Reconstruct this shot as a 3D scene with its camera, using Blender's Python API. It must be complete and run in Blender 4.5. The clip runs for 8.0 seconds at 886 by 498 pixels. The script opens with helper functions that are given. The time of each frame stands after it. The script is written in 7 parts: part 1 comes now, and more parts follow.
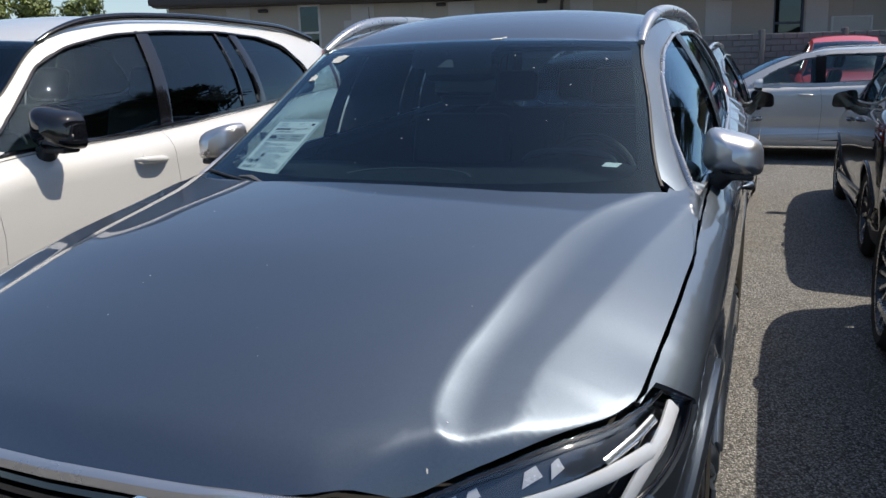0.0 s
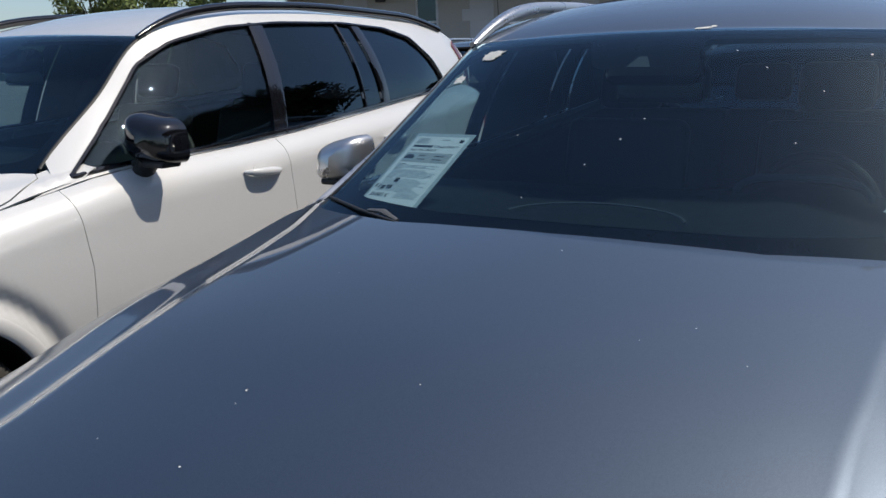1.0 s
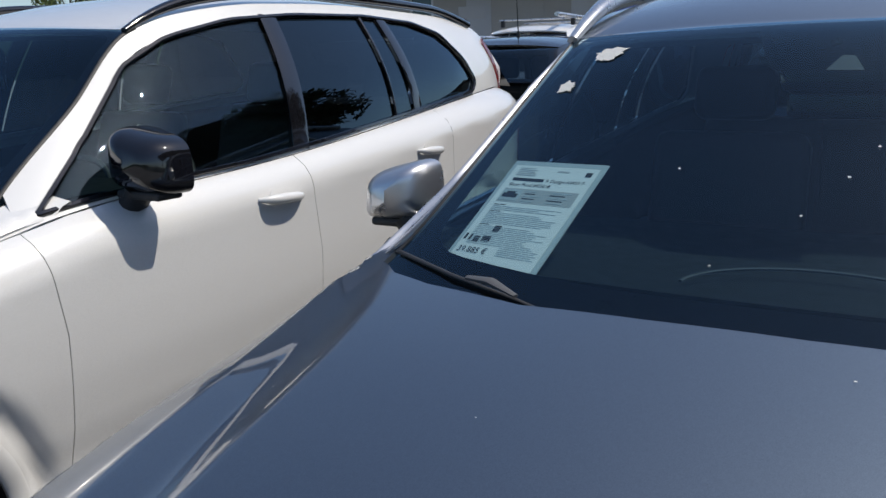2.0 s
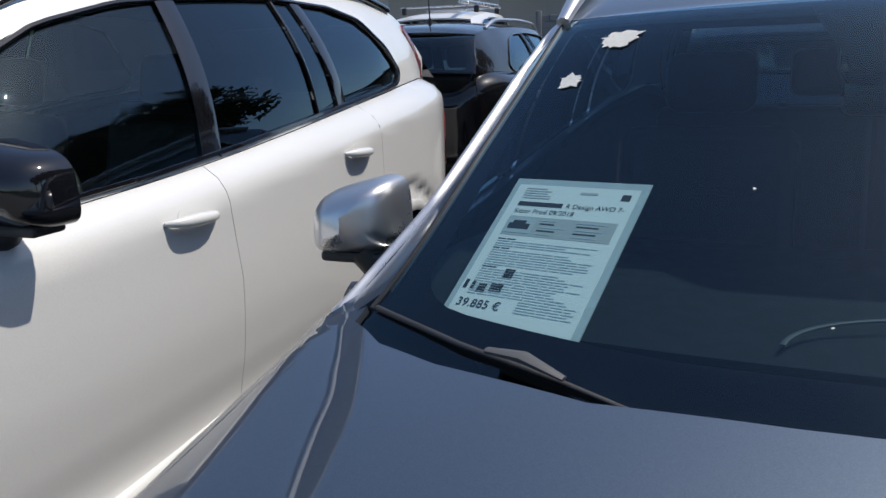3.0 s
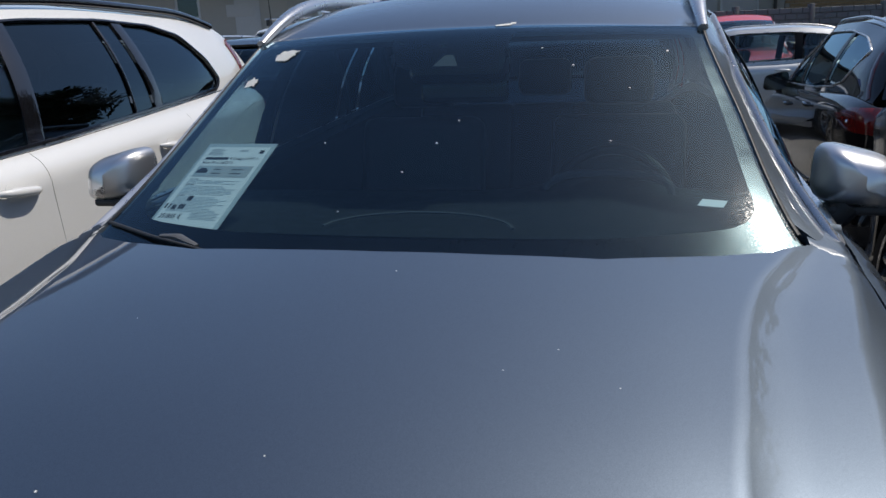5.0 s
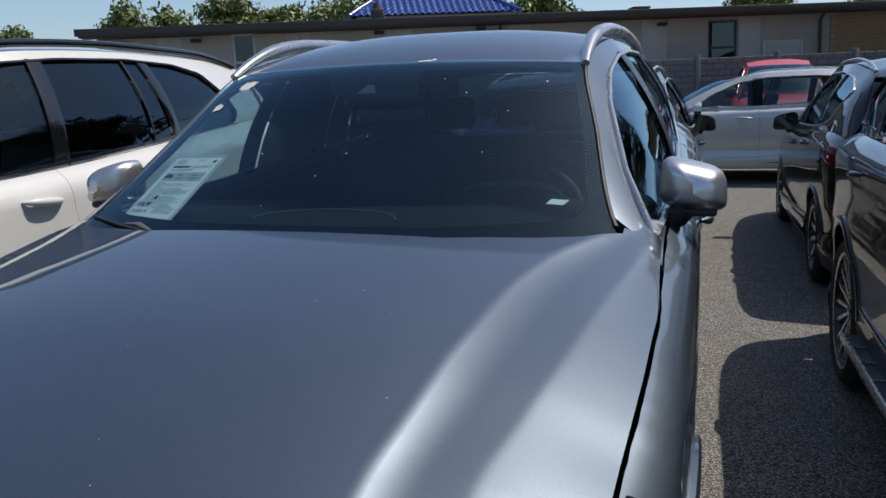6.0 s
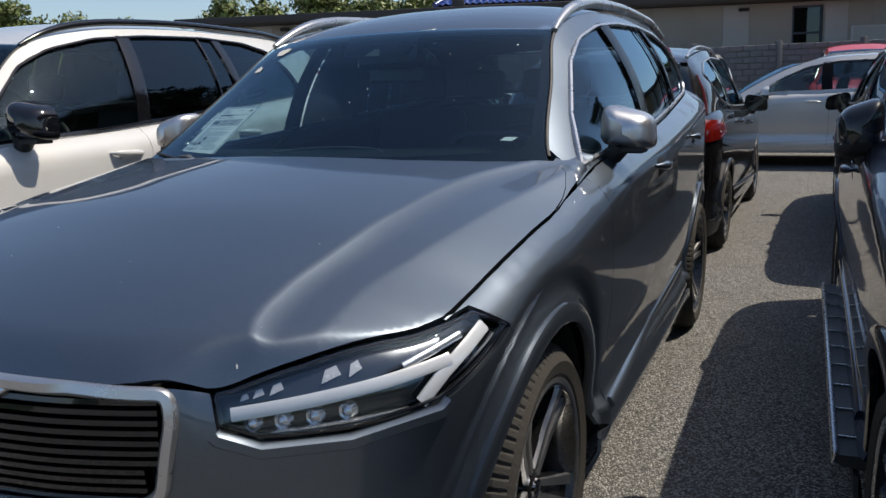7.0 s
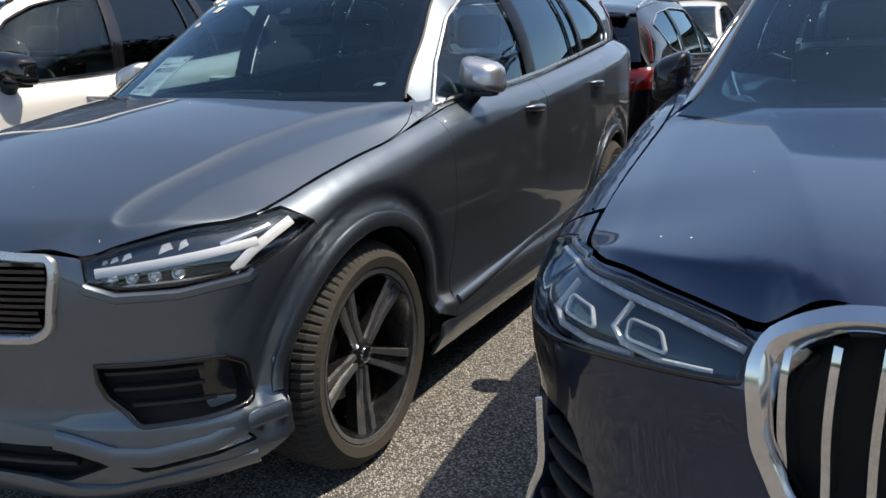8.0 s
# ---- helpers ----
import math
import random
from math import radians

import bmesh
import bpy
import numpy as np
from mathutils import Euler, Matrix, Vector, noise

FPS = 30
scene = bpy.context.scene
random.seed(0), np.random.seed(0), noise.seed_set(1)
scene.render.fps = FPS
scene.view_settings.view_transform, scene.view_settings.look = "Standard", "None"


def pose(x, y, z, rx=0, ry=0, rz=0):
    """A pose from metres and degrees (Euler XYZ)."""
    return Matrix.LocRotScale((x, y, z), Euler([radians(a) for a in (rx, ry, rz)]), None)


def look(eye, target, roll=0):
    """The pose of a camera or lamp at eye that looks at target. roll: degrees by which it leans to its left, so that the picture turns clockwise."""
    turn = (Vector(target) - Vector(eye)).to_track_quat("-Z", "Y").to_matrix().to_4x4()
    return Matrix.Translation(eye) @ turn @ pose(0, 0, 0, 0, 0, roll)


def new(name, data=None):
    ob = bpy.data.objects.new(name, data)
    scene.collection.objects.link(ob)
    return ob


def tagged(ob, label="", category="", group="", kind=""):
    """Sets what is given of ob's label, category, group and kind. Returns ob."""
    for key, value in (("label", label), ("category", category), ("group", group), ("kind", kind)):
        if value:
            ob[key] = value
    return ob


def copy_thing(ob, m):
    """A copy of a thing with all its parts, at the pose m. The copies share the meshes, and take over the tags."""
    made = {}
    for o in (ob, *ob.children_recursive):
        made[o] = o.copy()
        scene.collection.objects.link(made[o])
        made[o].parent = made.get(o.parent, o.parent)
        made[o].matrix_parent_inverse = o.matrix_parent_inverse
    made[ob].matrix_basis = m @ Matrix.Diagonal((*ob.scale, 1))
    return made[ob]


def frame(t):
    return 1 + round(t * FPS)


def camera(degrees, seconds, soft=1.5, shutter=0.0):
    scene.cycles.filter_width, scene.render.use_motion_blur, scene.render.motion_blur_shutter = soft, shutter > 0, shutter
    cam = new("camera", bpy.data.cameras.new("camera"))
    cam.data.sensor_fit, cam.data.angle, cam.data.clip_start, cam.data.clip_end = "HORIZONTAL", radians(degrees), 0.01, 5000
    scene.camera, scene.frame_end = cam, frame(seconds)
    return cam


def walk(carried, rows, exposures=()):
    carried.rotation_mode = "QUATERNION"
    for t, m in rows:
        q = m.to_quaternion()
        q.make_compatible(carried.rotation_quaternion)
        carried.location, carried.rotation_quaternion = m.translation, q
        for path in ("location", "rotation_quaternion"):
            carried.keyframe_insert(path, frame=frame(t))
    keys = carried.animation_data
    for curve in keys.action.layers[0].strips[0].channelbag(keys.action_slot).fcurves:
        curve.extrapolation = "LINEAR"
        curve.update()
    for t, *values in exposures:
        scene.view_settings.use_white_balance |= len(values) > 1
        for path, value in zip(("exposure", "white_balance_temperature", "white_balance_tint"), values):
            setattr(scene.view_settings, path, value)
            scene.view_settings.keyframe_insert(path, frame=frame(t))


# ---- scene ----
import collections
from mathutils.geometry import delaunay_2d_cdt


cam = camera(57.2, 8.0)
PATH = [
    (0, (1.027, -1.754, 1.466), (0.305, 0.067, 1.058), -0.7),
    (0.5, (0.896, -1.457, 1.501), (0.014, 0.286, 1.072), -0.9),
    (1, (0.595, -1.216, 1.507), (-0.361, 0.487, 1.077), -0.9),
    (1.5, (0.32, -1.021, 1.526), (-0.638, 0.681, 1.095), -1.1),
    (1.7, (0.205, -0.92, 1.519), (-0.74, 0.789, 1.087), -0.9),
    (2.8, (-0.219, -0.485, 1.522), (-0.999, 1.301, 1.074), -1.8),
    (3, (-0.256, -0.462, 1.525), (-0.953, 1.355, 1.064), -1.6),
    (3.5, (-0.24, -0.486, 1.53), (-0.769, 1.386, 1.066), -1.9),
    (4, (-0.033, -0.638, 1.533), (-0.495, 1.25, 1.062), -1.9),
    (4.5, (0.208, -0.841, 1.544), (-0.244, 1.05, 1.073), -1.7),
    (5, (0.457, -1.095, 1.52), (-0.004, 0.798, 1.069), -1.8),
    (5.2, (0.545, -1.188, 1.525), (0.089, 0.71, 1.094), -1.7),
    (6.3, (1.126, -1.503, 1.401), (0.448, 0.35, 1.075), -1.5),
    (6.5, (1.232, -1.596, 1.36), (0.513, 0.241, 1.035), -1.5),
    (7, (1.476, -1.812, 1.342), (0.671, -0.017, 0.981), -1.4),
    (7.5, (1.855, -2.022, 1.343), (0.989, -0.271, 0.914), -1.3),
    (7.7, (2.013, -2.07, 1.345), (1.14, -0.325, 0.904), -1.5),
    (8, (2.258, -2.119, 1.348), (1.387, -0.384, 0.866), -1.4),
]
walk(cam, [(t, look(eye, target, roll)) for t, eye, target, roll in PATH], [(0, 0.40, 6750, 10), (0.5, 0.19, 6650, 10), (1.0, 0.06, 6450, 10), (3, 0.28, 6350, 10), (5, 0.06, 6350, 10), (6.5, 0.14, 6700, 10), (7.2, 0.30, 6900, 10), (8, 0.68, 7250, 10)])

# ---- world and light ----
SUN = Vector((0.422, 0.272, 0.865)).normalized()
world = bpy.data.worlds.new("sky")
scene.world = world
world.use_nodes = True
wn = world.node_tree.nodes
sky = wn.new("ShaderNodeTexSky")
sky.sky_type, sky.sun_disc = "NISHITA", False
sky.sun_elevation = math.asin(SUN.z)
sky.sun_rotation = math.atan2(SUN.x, SUN.y)
sky.air_density, sky.dust_density, sky.ozone_density = 1.0, 1.05, 3.6
wn["Background"].inputs["Strength"].default_value = 0.122
world.node_tree.links.new(sky.outputs[0], wn["Background"].inputs["Color"])
sun = new("sun", bpy.data.lights.new("sun", "SUN"))
sun.data.energy, sun.data.angle, sun.data.color = 3.9, radians(0.53), (1.0, 0.925, 0.81)
sun.matrix_world = look(SUN * 30, (0, 0, 0))


# ---- materials ----
def nodes_of(name):
    m = bpy.data.materials.new(name)
    m.use_nodes = True
    nt = m.node_tree
    return m, nt, nt.nodes["Principled BSDF"]


def noise_node(nt, scale, detail=4.0, rough=0.6, vec=None):
    n = nt.nodes.new("ShaderNodeTexNoise")
    n.inputs["Scale"].default_value, n.inputs["Detail"].default_value, n.inputs["Roughness"].default_value = scale, detail, rough
    if vec:
        nt.links.new(vec, n.inputs["Vector"])
    return n


def ramp_node(nt, fac, stops):
    r = nt.nodes.new("ShaderNodeValToRGB")
    e = r.color_ramp.elements
    while len(e) < len(stops):
        e.new(0.5)
    for el, (p, c) in zip(e, stops):
        el.position, el.color = p, (*c, 1) if len(c) == 3 else c
    nt.links.new(fac, r.inputs[0])
    return r


def mix_node(nt, fac, a, b):
    m = nt.nodes.new("ShaderNodeMix")
    m.data_type = "RGBA"
    for sock, v in ((m.inputs[0], fac), (m.inputs[6], a), (m.inputs[7], b)):
        if isinstance(v, (int, float)):
            sock.default_value = v
        elif isinstance(v, tuple):
            sock.default_value = (*v, 1)
        else:
            nt.links.new(v, sock)
    return m.outputs[2]


def coords(nt):
    return nt.nodes.new("ShaderNodeTexCoord").outputs["Object"]


def bump_to(nt, bsdf, height, strength, dist=0.01):
    b = nt.nodes.new("ShaderNodeBump")
    b.inputs["Strength"].default_value, b.inputs["Distance"].default_value = strength, dist
    nt.links.new(height, b.inputs["Height"])
    nt.links.new(b.outputs[0], bsdf.inputs["Normal"])


def plain(name, col, rough=0.5, metal=0.0, var=0.15, scale=30.0, bump=0.0, coat=0.0):
    m, nt, b = nodes_of(name)
    v = coords(nt)
    n1, n2 = noise_node(nt, scale, vec=v), noise_node(nt, scale * 12, vec=v)
    lo, hi = tuple(c * (1 - var) for c in col), tuple(min(1, c * (1 + var)) for c in col)
    c1 = mix_node(nt, n1.outputs[0], lo, hi)
    nt.links.new(mix_node(nt, 0.35, c1, mix_node(nt, n2.outputs[0], lo, hi)), b.inputs["Base Color"])
    r = ramp_node(nt, n1.outputs[0], [(0.3, (max(0, rough - 0.06),) * 3), (0.7, (min(1, rough + 0.06),) * 3)])
    nt.links.new(r.outputs[0], b.inputs["Roughness"])
    b.inputs["Metallic"].default_value, b.inputs["Coat Weight"].default_value = metal, coat
    if bump:
        bump_to(nt, b, n2.outputs[0], bump)
    return m


def paint(name, col, metal=0.6, rough=0.36, dust=0.10, coat_rough=0.03, ior=1.55):
    """Two-layer car paint: flakes under a clear coat, with a thin uneven film of dust and small specks."""
    m, nt, b = nodes_of(name)
    v = coords(nt)
    flake = nt.nodes.new("ShaderNodeTexVoronoi")
    flake.inputs["Scale"].default_value = 1400
    nt.links.new(v, flake.inputs["Vector"])
    base = mix_node(nt, flake.outputs["Color"], tuple(c * 0.82 for c in col), tuple(c * 1.18 for c in col))
    film = noise_node(nt, 2.2, 6, 0.7, v)
    specks = nt.nodes.new("ShaderNodeTexVoronoi")
    specks.inputs["Scale"].default_value = 26
    nt.links.new(v, specks.inputs["Vector"])
    dot = ramp_node(nt, specks.outputs["Distance"], [(0.0, (1, 1, 1)), (0.03, (0, 0, 0))])
    f = ramp_node(nt, film.outputs[0], [(0.35, (dust * 0.2,) * 3), (0.75, (dust,) * 3)])
    fine = noise_node(nt, 130, 3, 0.7, v)
    fm = nt.nodes.new("ShaderNodeMath")
    fm.operation = "MULTIPLY"
    nt.links.new(f.outputs[0], fm.inputs[0])
    nt.links.new(fine.outputs[0], fm.inputs[1])
    fa = nt.nodes.new("ShaderNodeMath")
    fa.operation = "MULTIPLY_ADD"
    nt.links.new(dot.outputs[0], fa.inputs[0])
    fa.inputs[1].default_value = 0.12
    nt.links.new(fm.outputs[0], fa.inputs[2])
    nt.links.new(mix_node(nt, fa.outputs[0], base, (0.42, 0.39, 0.34)), b.inputs["Base Color"])
    b.inputs["Metallic"].default_value, b.inputs["Roughness"].default_value = metal, rough
    b.inputs["Coat Weight"].default_value, b.inputs["Coat IOR"].default_value = 1.0, ior
    cr = ramp_node(nt, film.outputs[0], [(0.3, (coat_rough,) * 3), (0.8, (coat_rough + 0.02,) * 3)])
    nt.links.new(cr.outputs[0], b.inputs["Coat Roughness"])
    return m


def glass(name, tint, dust=0.04, speck=0.0, f0=0.07, sparkle=0.0):
    """A thin pane: tinted passage, mirror gloss by Fresnel, and a film of dust."""
    m, nt, b = nodes_of(name)
    out = nt.nodes["Material Output"]
    v = coords(nt)
    tr, gl, df = nt.nodes.new("ShaderNodeBsdfTransparent"), nt.nodes.new("ShaderNodeBsdfGlossy"), nt.nodes.new("ShaderNodeBsdfDiffuse")
    tr.inputs[0].default_value = (*tint, 1)
    gl.inputs["Roughness"].default_value, gl.inputs["Color"].default_value = 0.01, (0.66, 0.87, 1.0, 1)
    df.inputs[0].default_value = (0.55, 0.55, 0.52, 1)
    lw = nt.nodes.new("ShaderNodeLayerWeight")
    lw.inputs[0].default_value = 0.5
    p4 = nt.nodes.new("ShaderNodeMath")
    p4.operation = "POWER"
    nt.links.new(lw.outputs["Facing"], p4.inputs[0])
    p4.inputs[1].default_value = 4.0
    fr = nt.nodes.new("ShaderNodeMath")
    fr.operation = "MULTIPLY_ADD"
    nt.links.new(p4.outputs[0], fr.inputs[0])
    fr.inputs[1].default_value, fr.inputs[2].default_value = 0.90, f0
    s1 = nt.nodes.new("ShaderNodeMixShader")
    for k, o in enumerate((fr.outputs[0], tr.outputs[0], gl.outputs[0])):
        nt.links.new(o, s1.inputs[k])
    film = noise_node(nt, 5, 6, 0.75, v)
    grain = noise_node(nt, 160, 5, 0.8, v)
    amount = nt.nodes.new("ShaderNodeMath")
    amount.operation = "MULTIPLY"
    nt.links.new(ramp_node(nt, film.outputs[0], [(0.35, (dust * 0.3,) * 3), (0.75, (dust,) * 3)]).outputs[0], amount.inputs[0])
    nt.links.new(ramp_node(nt, grain.outputs[0], [(0.35, (0.4,) * 3), (0.75, (1.4,) * 3)]).outputs[0], amount.inputs[1])
    rough = nt.nodes.new("ShaderNodeBsdfGlossy")
    rough.inputs["Roughness"].default_value = 0.22
    rough.inputs["Color"].default_value = (0.8, 0.8, 0.8, 1)
    both = nt.nodes.new("ShaderNodeMixShader")
    both.inputs[0].default_value = 0.05
    nt.links.new(df.outputs[0], both.inputs[1])
    nt.links.new(rough.outputs[0], both.inputs[2])
    s2 = nt.nodes.new("ShaderNodeMixShader")
    nt.links.new(amount.outputs[0], s2.inputs[0])
    nt.links.new(s1.outputs[0], s2.inputs[1])
    nt.links.new(both.outputs[0], s2.inputs[2])
    last = s2
    if speck:
        vo = nt.nodes.new("ShaderNodeTexVoronoi")
        vo.inputs["Scale"].default_value = 60
        nt.links.new(v, vo.inputs["Vector"])
        pick = ramp_node(nt, vo.outputs["Distance"], [(0.0, (speck,) * 3), (0.10, (0, 0, 0))])
        s3 = nt.nodes.new("ShaderNodeMixShader")
        nt.links.new(pick.outputs[0], s3.inputs[0])
        nt.links.new(s2.outputs[0], s3.inputs[1])
        nt.links.new(both.outputs[0], s3.inputs[2])
        last = s3
    if sparkle:
        grit = nt.nodes.new("ShaderNodeTexVoronoi")
        grit.inputs["Scale"].default_value = 560
        nt.links.new(v, grit.inputs["Vector"])
        amt = ramp_node(nt, grit.outputs["Color"], [(0.66, (sparkle * 0.02,) * 3), (0.88, (sparkle,) * 3)])
        wide = nt.nodes.new("ShaderNodeBsdfGlossy")
        wide.inputs["Roughness"].default_value = 0.12
        s4 = nt.nodes.new("ShaderNodeMixShader")
        nt.links.new(amt.outputs[0], s4.inputs[0])
        nt.links.new(last.outputs[0], s4.inputs[1])
        nt.links.new(wide.outputs[0], s4.inputs[2])
        last = s4
    nt.links.new(last.outputs[0], out.inputs["Surface"])
    return m


GREY = paint("grey_metallic_paint", (0.122, 0.149, 0.184), 0.95, 0.44, 0.006, 0.004, 1.5)
WHITE = paint("white_paint", (0.665, 0.66, 0.648), 0.0, 0.35, 0.05, 0.03)
BLUE = paint("dark_blue_paint", (0.012, 0.026, 0.070), 1.0, 0.36, 0.006, 0.02, 1.6)
BLACK = paint("black_paint", (0.004, 0.004, 0.005), 0.0, 0.35, 0.02, 0.01)
BLACK.node_tree.nodes["Principled BSDF"].inputs["Specular IOR Level"].default_value = 0.08
SILVER = paint("silver_paint", (0.50, 0.51, 0.52), 0.6, 0.42, 0.05, 0.05)
RED = paint("red_paint", (0.55, 0.022, 0.016), 0.0, 0.4, 0.05, 0.06)
SATIN = plain("satin_silver", (0.60, 0.60, 0.61), 0.30, 0.9, 0.04, 8)
CHROME = plain("chrome", (0.72, 0.72, 0.73), 0.10, 1.0, 0.03, 14)
GLOSS = plain("gloss_black", (0.006, 0.006, 0.008), 0.08, 0.0, 0.2, 10, 0, 0.6)
PILLAR = plain("pillar_black", (0.004, 0.004, 0.005), 0.22, 0.0, 0.2, 10)
PILLAR.node_tree.nodes["Principled BSDF"].inputs["Specular IOR Level"].default_value = 0.12
TRIM = plain("black_plastic", (0.018, 0.018, 0.019), 0.55, 0.0, 0.3, 40, 0.15)
LINER = plain("dark_liner", (0.008, 0.008, 0.009), 0.8, 0.0, 0.3, 20)
RUBBER = plain("tyre_rubber", (0.028, 0.026, 0.023), 0.82, 0.0, 0.35, 14, 0.3)
WALLR = plain("dusty_sidewall", (0.030, 0.026, 0.021), 0.85, 0.0, 0.3, 9, 0.25)
RIMBLK = plain("rim_black", (0.012, 0.012, 0.013), 0.28, 0.3, 0.3, 25, 0, 0.5)
RIMCUT = plain("rim_machined", (0.62, 0.62, 0.62), 0.36, 1.0, 0.10, 30)
ALLOY = plain("alloy_silver", (0.55, 0.55, 0.56), 0.28, 0.9, 0.08, 30)
DISC = plain("brake_disc", (0.22, 0.17, 0.13), 0.45, 0.8, 0.3, 25)
SCREEN = glass("windscreen_glass", (0.40, 0.58, 0.64), 0.0006, 0.03, 0.06, 0.024)
CLEAR = glass("other_windscreen_glass", (0.40, 0.58, 0.64), 0.0006, 0.0, 0.06)
PANE = glass("side_glass", (0.60, 0.70, 0.70), 0.001, 0.0, 0.055)
PRIVACY = glass("privacy_glass", (0.030, 0.034, 0.038), 0.001, 0.0, 0.055)
REARG = glass("rear_glass", (0.30, 0.33, 0.34), 0.001)
LENS = glass("lamp_glass", (0.90, 0.91, 0.92), 0.0, 0.0, 0.07)
TAIL = plain("tail_lamp_red", (0.17, 0.008, 0.006), 0.12, 0.0, 0.15, 60, 0, 0.8)
TAILDK = plain("tail_lamp_dark_red", (0.08, 0.004, 0.004), 0.12, 0.0, 0.15, 60, 0, 0.8)
LAMPW = plain("lamp_reflector", (0.80, 0.81, 0.83), 0.16, 0.85, 0.06, 60)
DRL = plain("daylight_strip", (0.72, 0.73, 0.75), 0.32, 0.0, 0.05, 60, 0, 0.5)
LAMPG = plain("lamp_grey_strip", (0.55, 0.57, 0.60), 0.25, 0.2, 0.08, 60)
LAMPD = plain("lamp_dark_housing", (0.045, 0.055, 0.075), 0.22, 0.3, 0.2, 40)
AMBER = plain("amber_reflector", (0.50, 0.16, 0.02), 0.3, 0.0, 0.2, 60, 0, 0.5)
CABIN = plain("cabin_plastic", (0.008, 0.008, 0.009), 0.6, 0.0, 0.2, 25, 0.1)
DASH = plain("dashboard_vinyl", (0.006, 0.010, 0.012), 0.6, 0.0, 0.15, 40, 0.2)
DASH.node_tree.nodes["Principled BSDF"].inputs["Specular IOR Level"].default_value = 0.12
LEATHER = plain("charcoal_leather", (0.009, 0.009, 0.010), 0.5, 0.0, 0.25, 30, 0.2)
BRACKET = plain("camera_bracket_grey", (0.035, 0.045, 0.052), 0.6, 0.0, 0.1, 30)
PAPER = plain("paper", (0.78, 0.80, 0.78), 0.6, 0.0, 0.03, 20)
SLEEVE = plain("clear_sleeve_edge", (0.48, 0.54, 0.55), 0.25, 0.0, 0.05, 20, 0, 0.5)
INK = plain("print_ink", (0.03, 0.03, 0.035), 0.6, 0.0, 0.2, 50)
PALEINK = plain("pale_ink", (0.42, 0.44, 0.44), 0.6, 0.0, 0.1, 50)
DROP = plain("dropping_white", (0.74, 0.73, 0.68), 0.7, 0.0, 0.25, 180, 0.5)
PLATEW = plain("plate_white", (0.80, 0.80, 0.80), 0.35, 0.0, 0.03, 20)


def asphalt_mat():
    m, nt, b = nodes_of("worn_asphalt")
    v = coords(nt)
    vo = nt.nodes.new("ShaderNodeTexVoronoi")
    vo.inputs["Scale"].default_value = 112
    nt.links.new(v, vo.inputs["Vector"])
    stones = ramp_node(nt, vo.outputs["Color"], [(0.10, (0.09, 0.089, 0.087)), (0.5, (0.28, 0.274, 0.264)), (0.92, (0.60, 0.588, 0.565))])
    gap = ramp_node(nt, vo.outputs["Distance"], [(0.42, (1, 1, 1)), (0.70, (0.16, 0.155, 0.148))])
    c = nt.nodes.new("ShaderNodeMix")
    c.data_type, c.blend_type = "RGBA", "MULTIPLY"
    c.inputs[0].default_value = 1.0
    nt.links.new(stones.outputs[0], c.inputs[6])
    nt.links.new(gap.outputs[0], c.inputs[7])
    big = noise_node(nt, 0.9, 6, 0.65, v)
    moss = noise_node(nt, 2.6, 7, 0.7, v)
    c2 = mix_node(nt, ramp_node(nt, big.outputs[0], [(0.35, (0, 0, 0)), (0.7, (0.32,) * 3)]).outputs[0], c.outputs[2], (0.19, 0.183, 0.17))
    c3 = mix_node(nt, ramp_node(nt, moss.outputs[0], [(0.58, (0, 0, 0)), (0.76, (0.38,) * 3)]).outputs[0], c2, (0.25, 0.21, 0.14))
    bent = nt.nodes.new("ShaderNodeMix")
    bent.data_type = "VECTOR"
    bent.inputs[0].default_value = 0.42
    nt.links.new(v, bent.inputs[4])
    nt.links.new(noise_node(nt, 0.9, 7, 0.65, v).outputs["Color"], bent.inputs[5])
    seam = nt.nodes.new("ShaderNodeTexVoronoi")
    seam.feature = "DISTANCE_TO_EDGE"
    seam.inputs["Scale"].default_value = 0.42
    nt.links.new(bent.outputs[1], seam.inputs["Vector"])
    line = ramp_node(nt, seam.outputs["Distance"], [(0.0, (0.4,) * 3), (0.003, (0, 0, 0))])
    part_of = nt.nodes.new("ShaderNodeMath")
    part_of.operation = "MULTIPLY"
    nt.links.new(line.outputs[0], part_of.inputs[0])
    nt.links.new(ramp_node(nt, noise_node(nt, 0.55, 3, 0.5, v).outputs[0], [(0.48, (0, 0, 0)), (0.60, (1, 1, 1))]).outputs[0], part_of.inputs[1])
    c3 = mix_node(nt, part_of.outputs[0], c3, (0.50, 0.48, 0.44))
    nt.links.new(c3, b.inputs["Base Color"])
    b.inputs["Roughness"].default_value = 0.88
    inv = ramp_node(nt, vo.outputs["Distance"], [(0.0, (1, 1, 1)), (0.6, (0, 0, 0))])
    bump_to(nt, b, inv.outputs[0], 1.0, 0.009)
    return m


ASPHALT = asphalt_mat()


# ---- mesh helpers ----
def mesh_from(name, verts, faces, smooth=True, normals=None):
    me = bpy.data.meshes.new(name)
    me.from_pydata([tuple(map(float, p)) for p in verts], [], [tuple(map(int, f)) for f in faces])
    me.validate()
    if smooth:
        me.polygons.foreach_set("use_smooth", [True] * len(me.polygons))
    if normals is not None and len(me.vertices) == len(normals):
        me.normals_split_custom_set_from_vertices([tuple(map(float, n)) for n in normals])
    return me


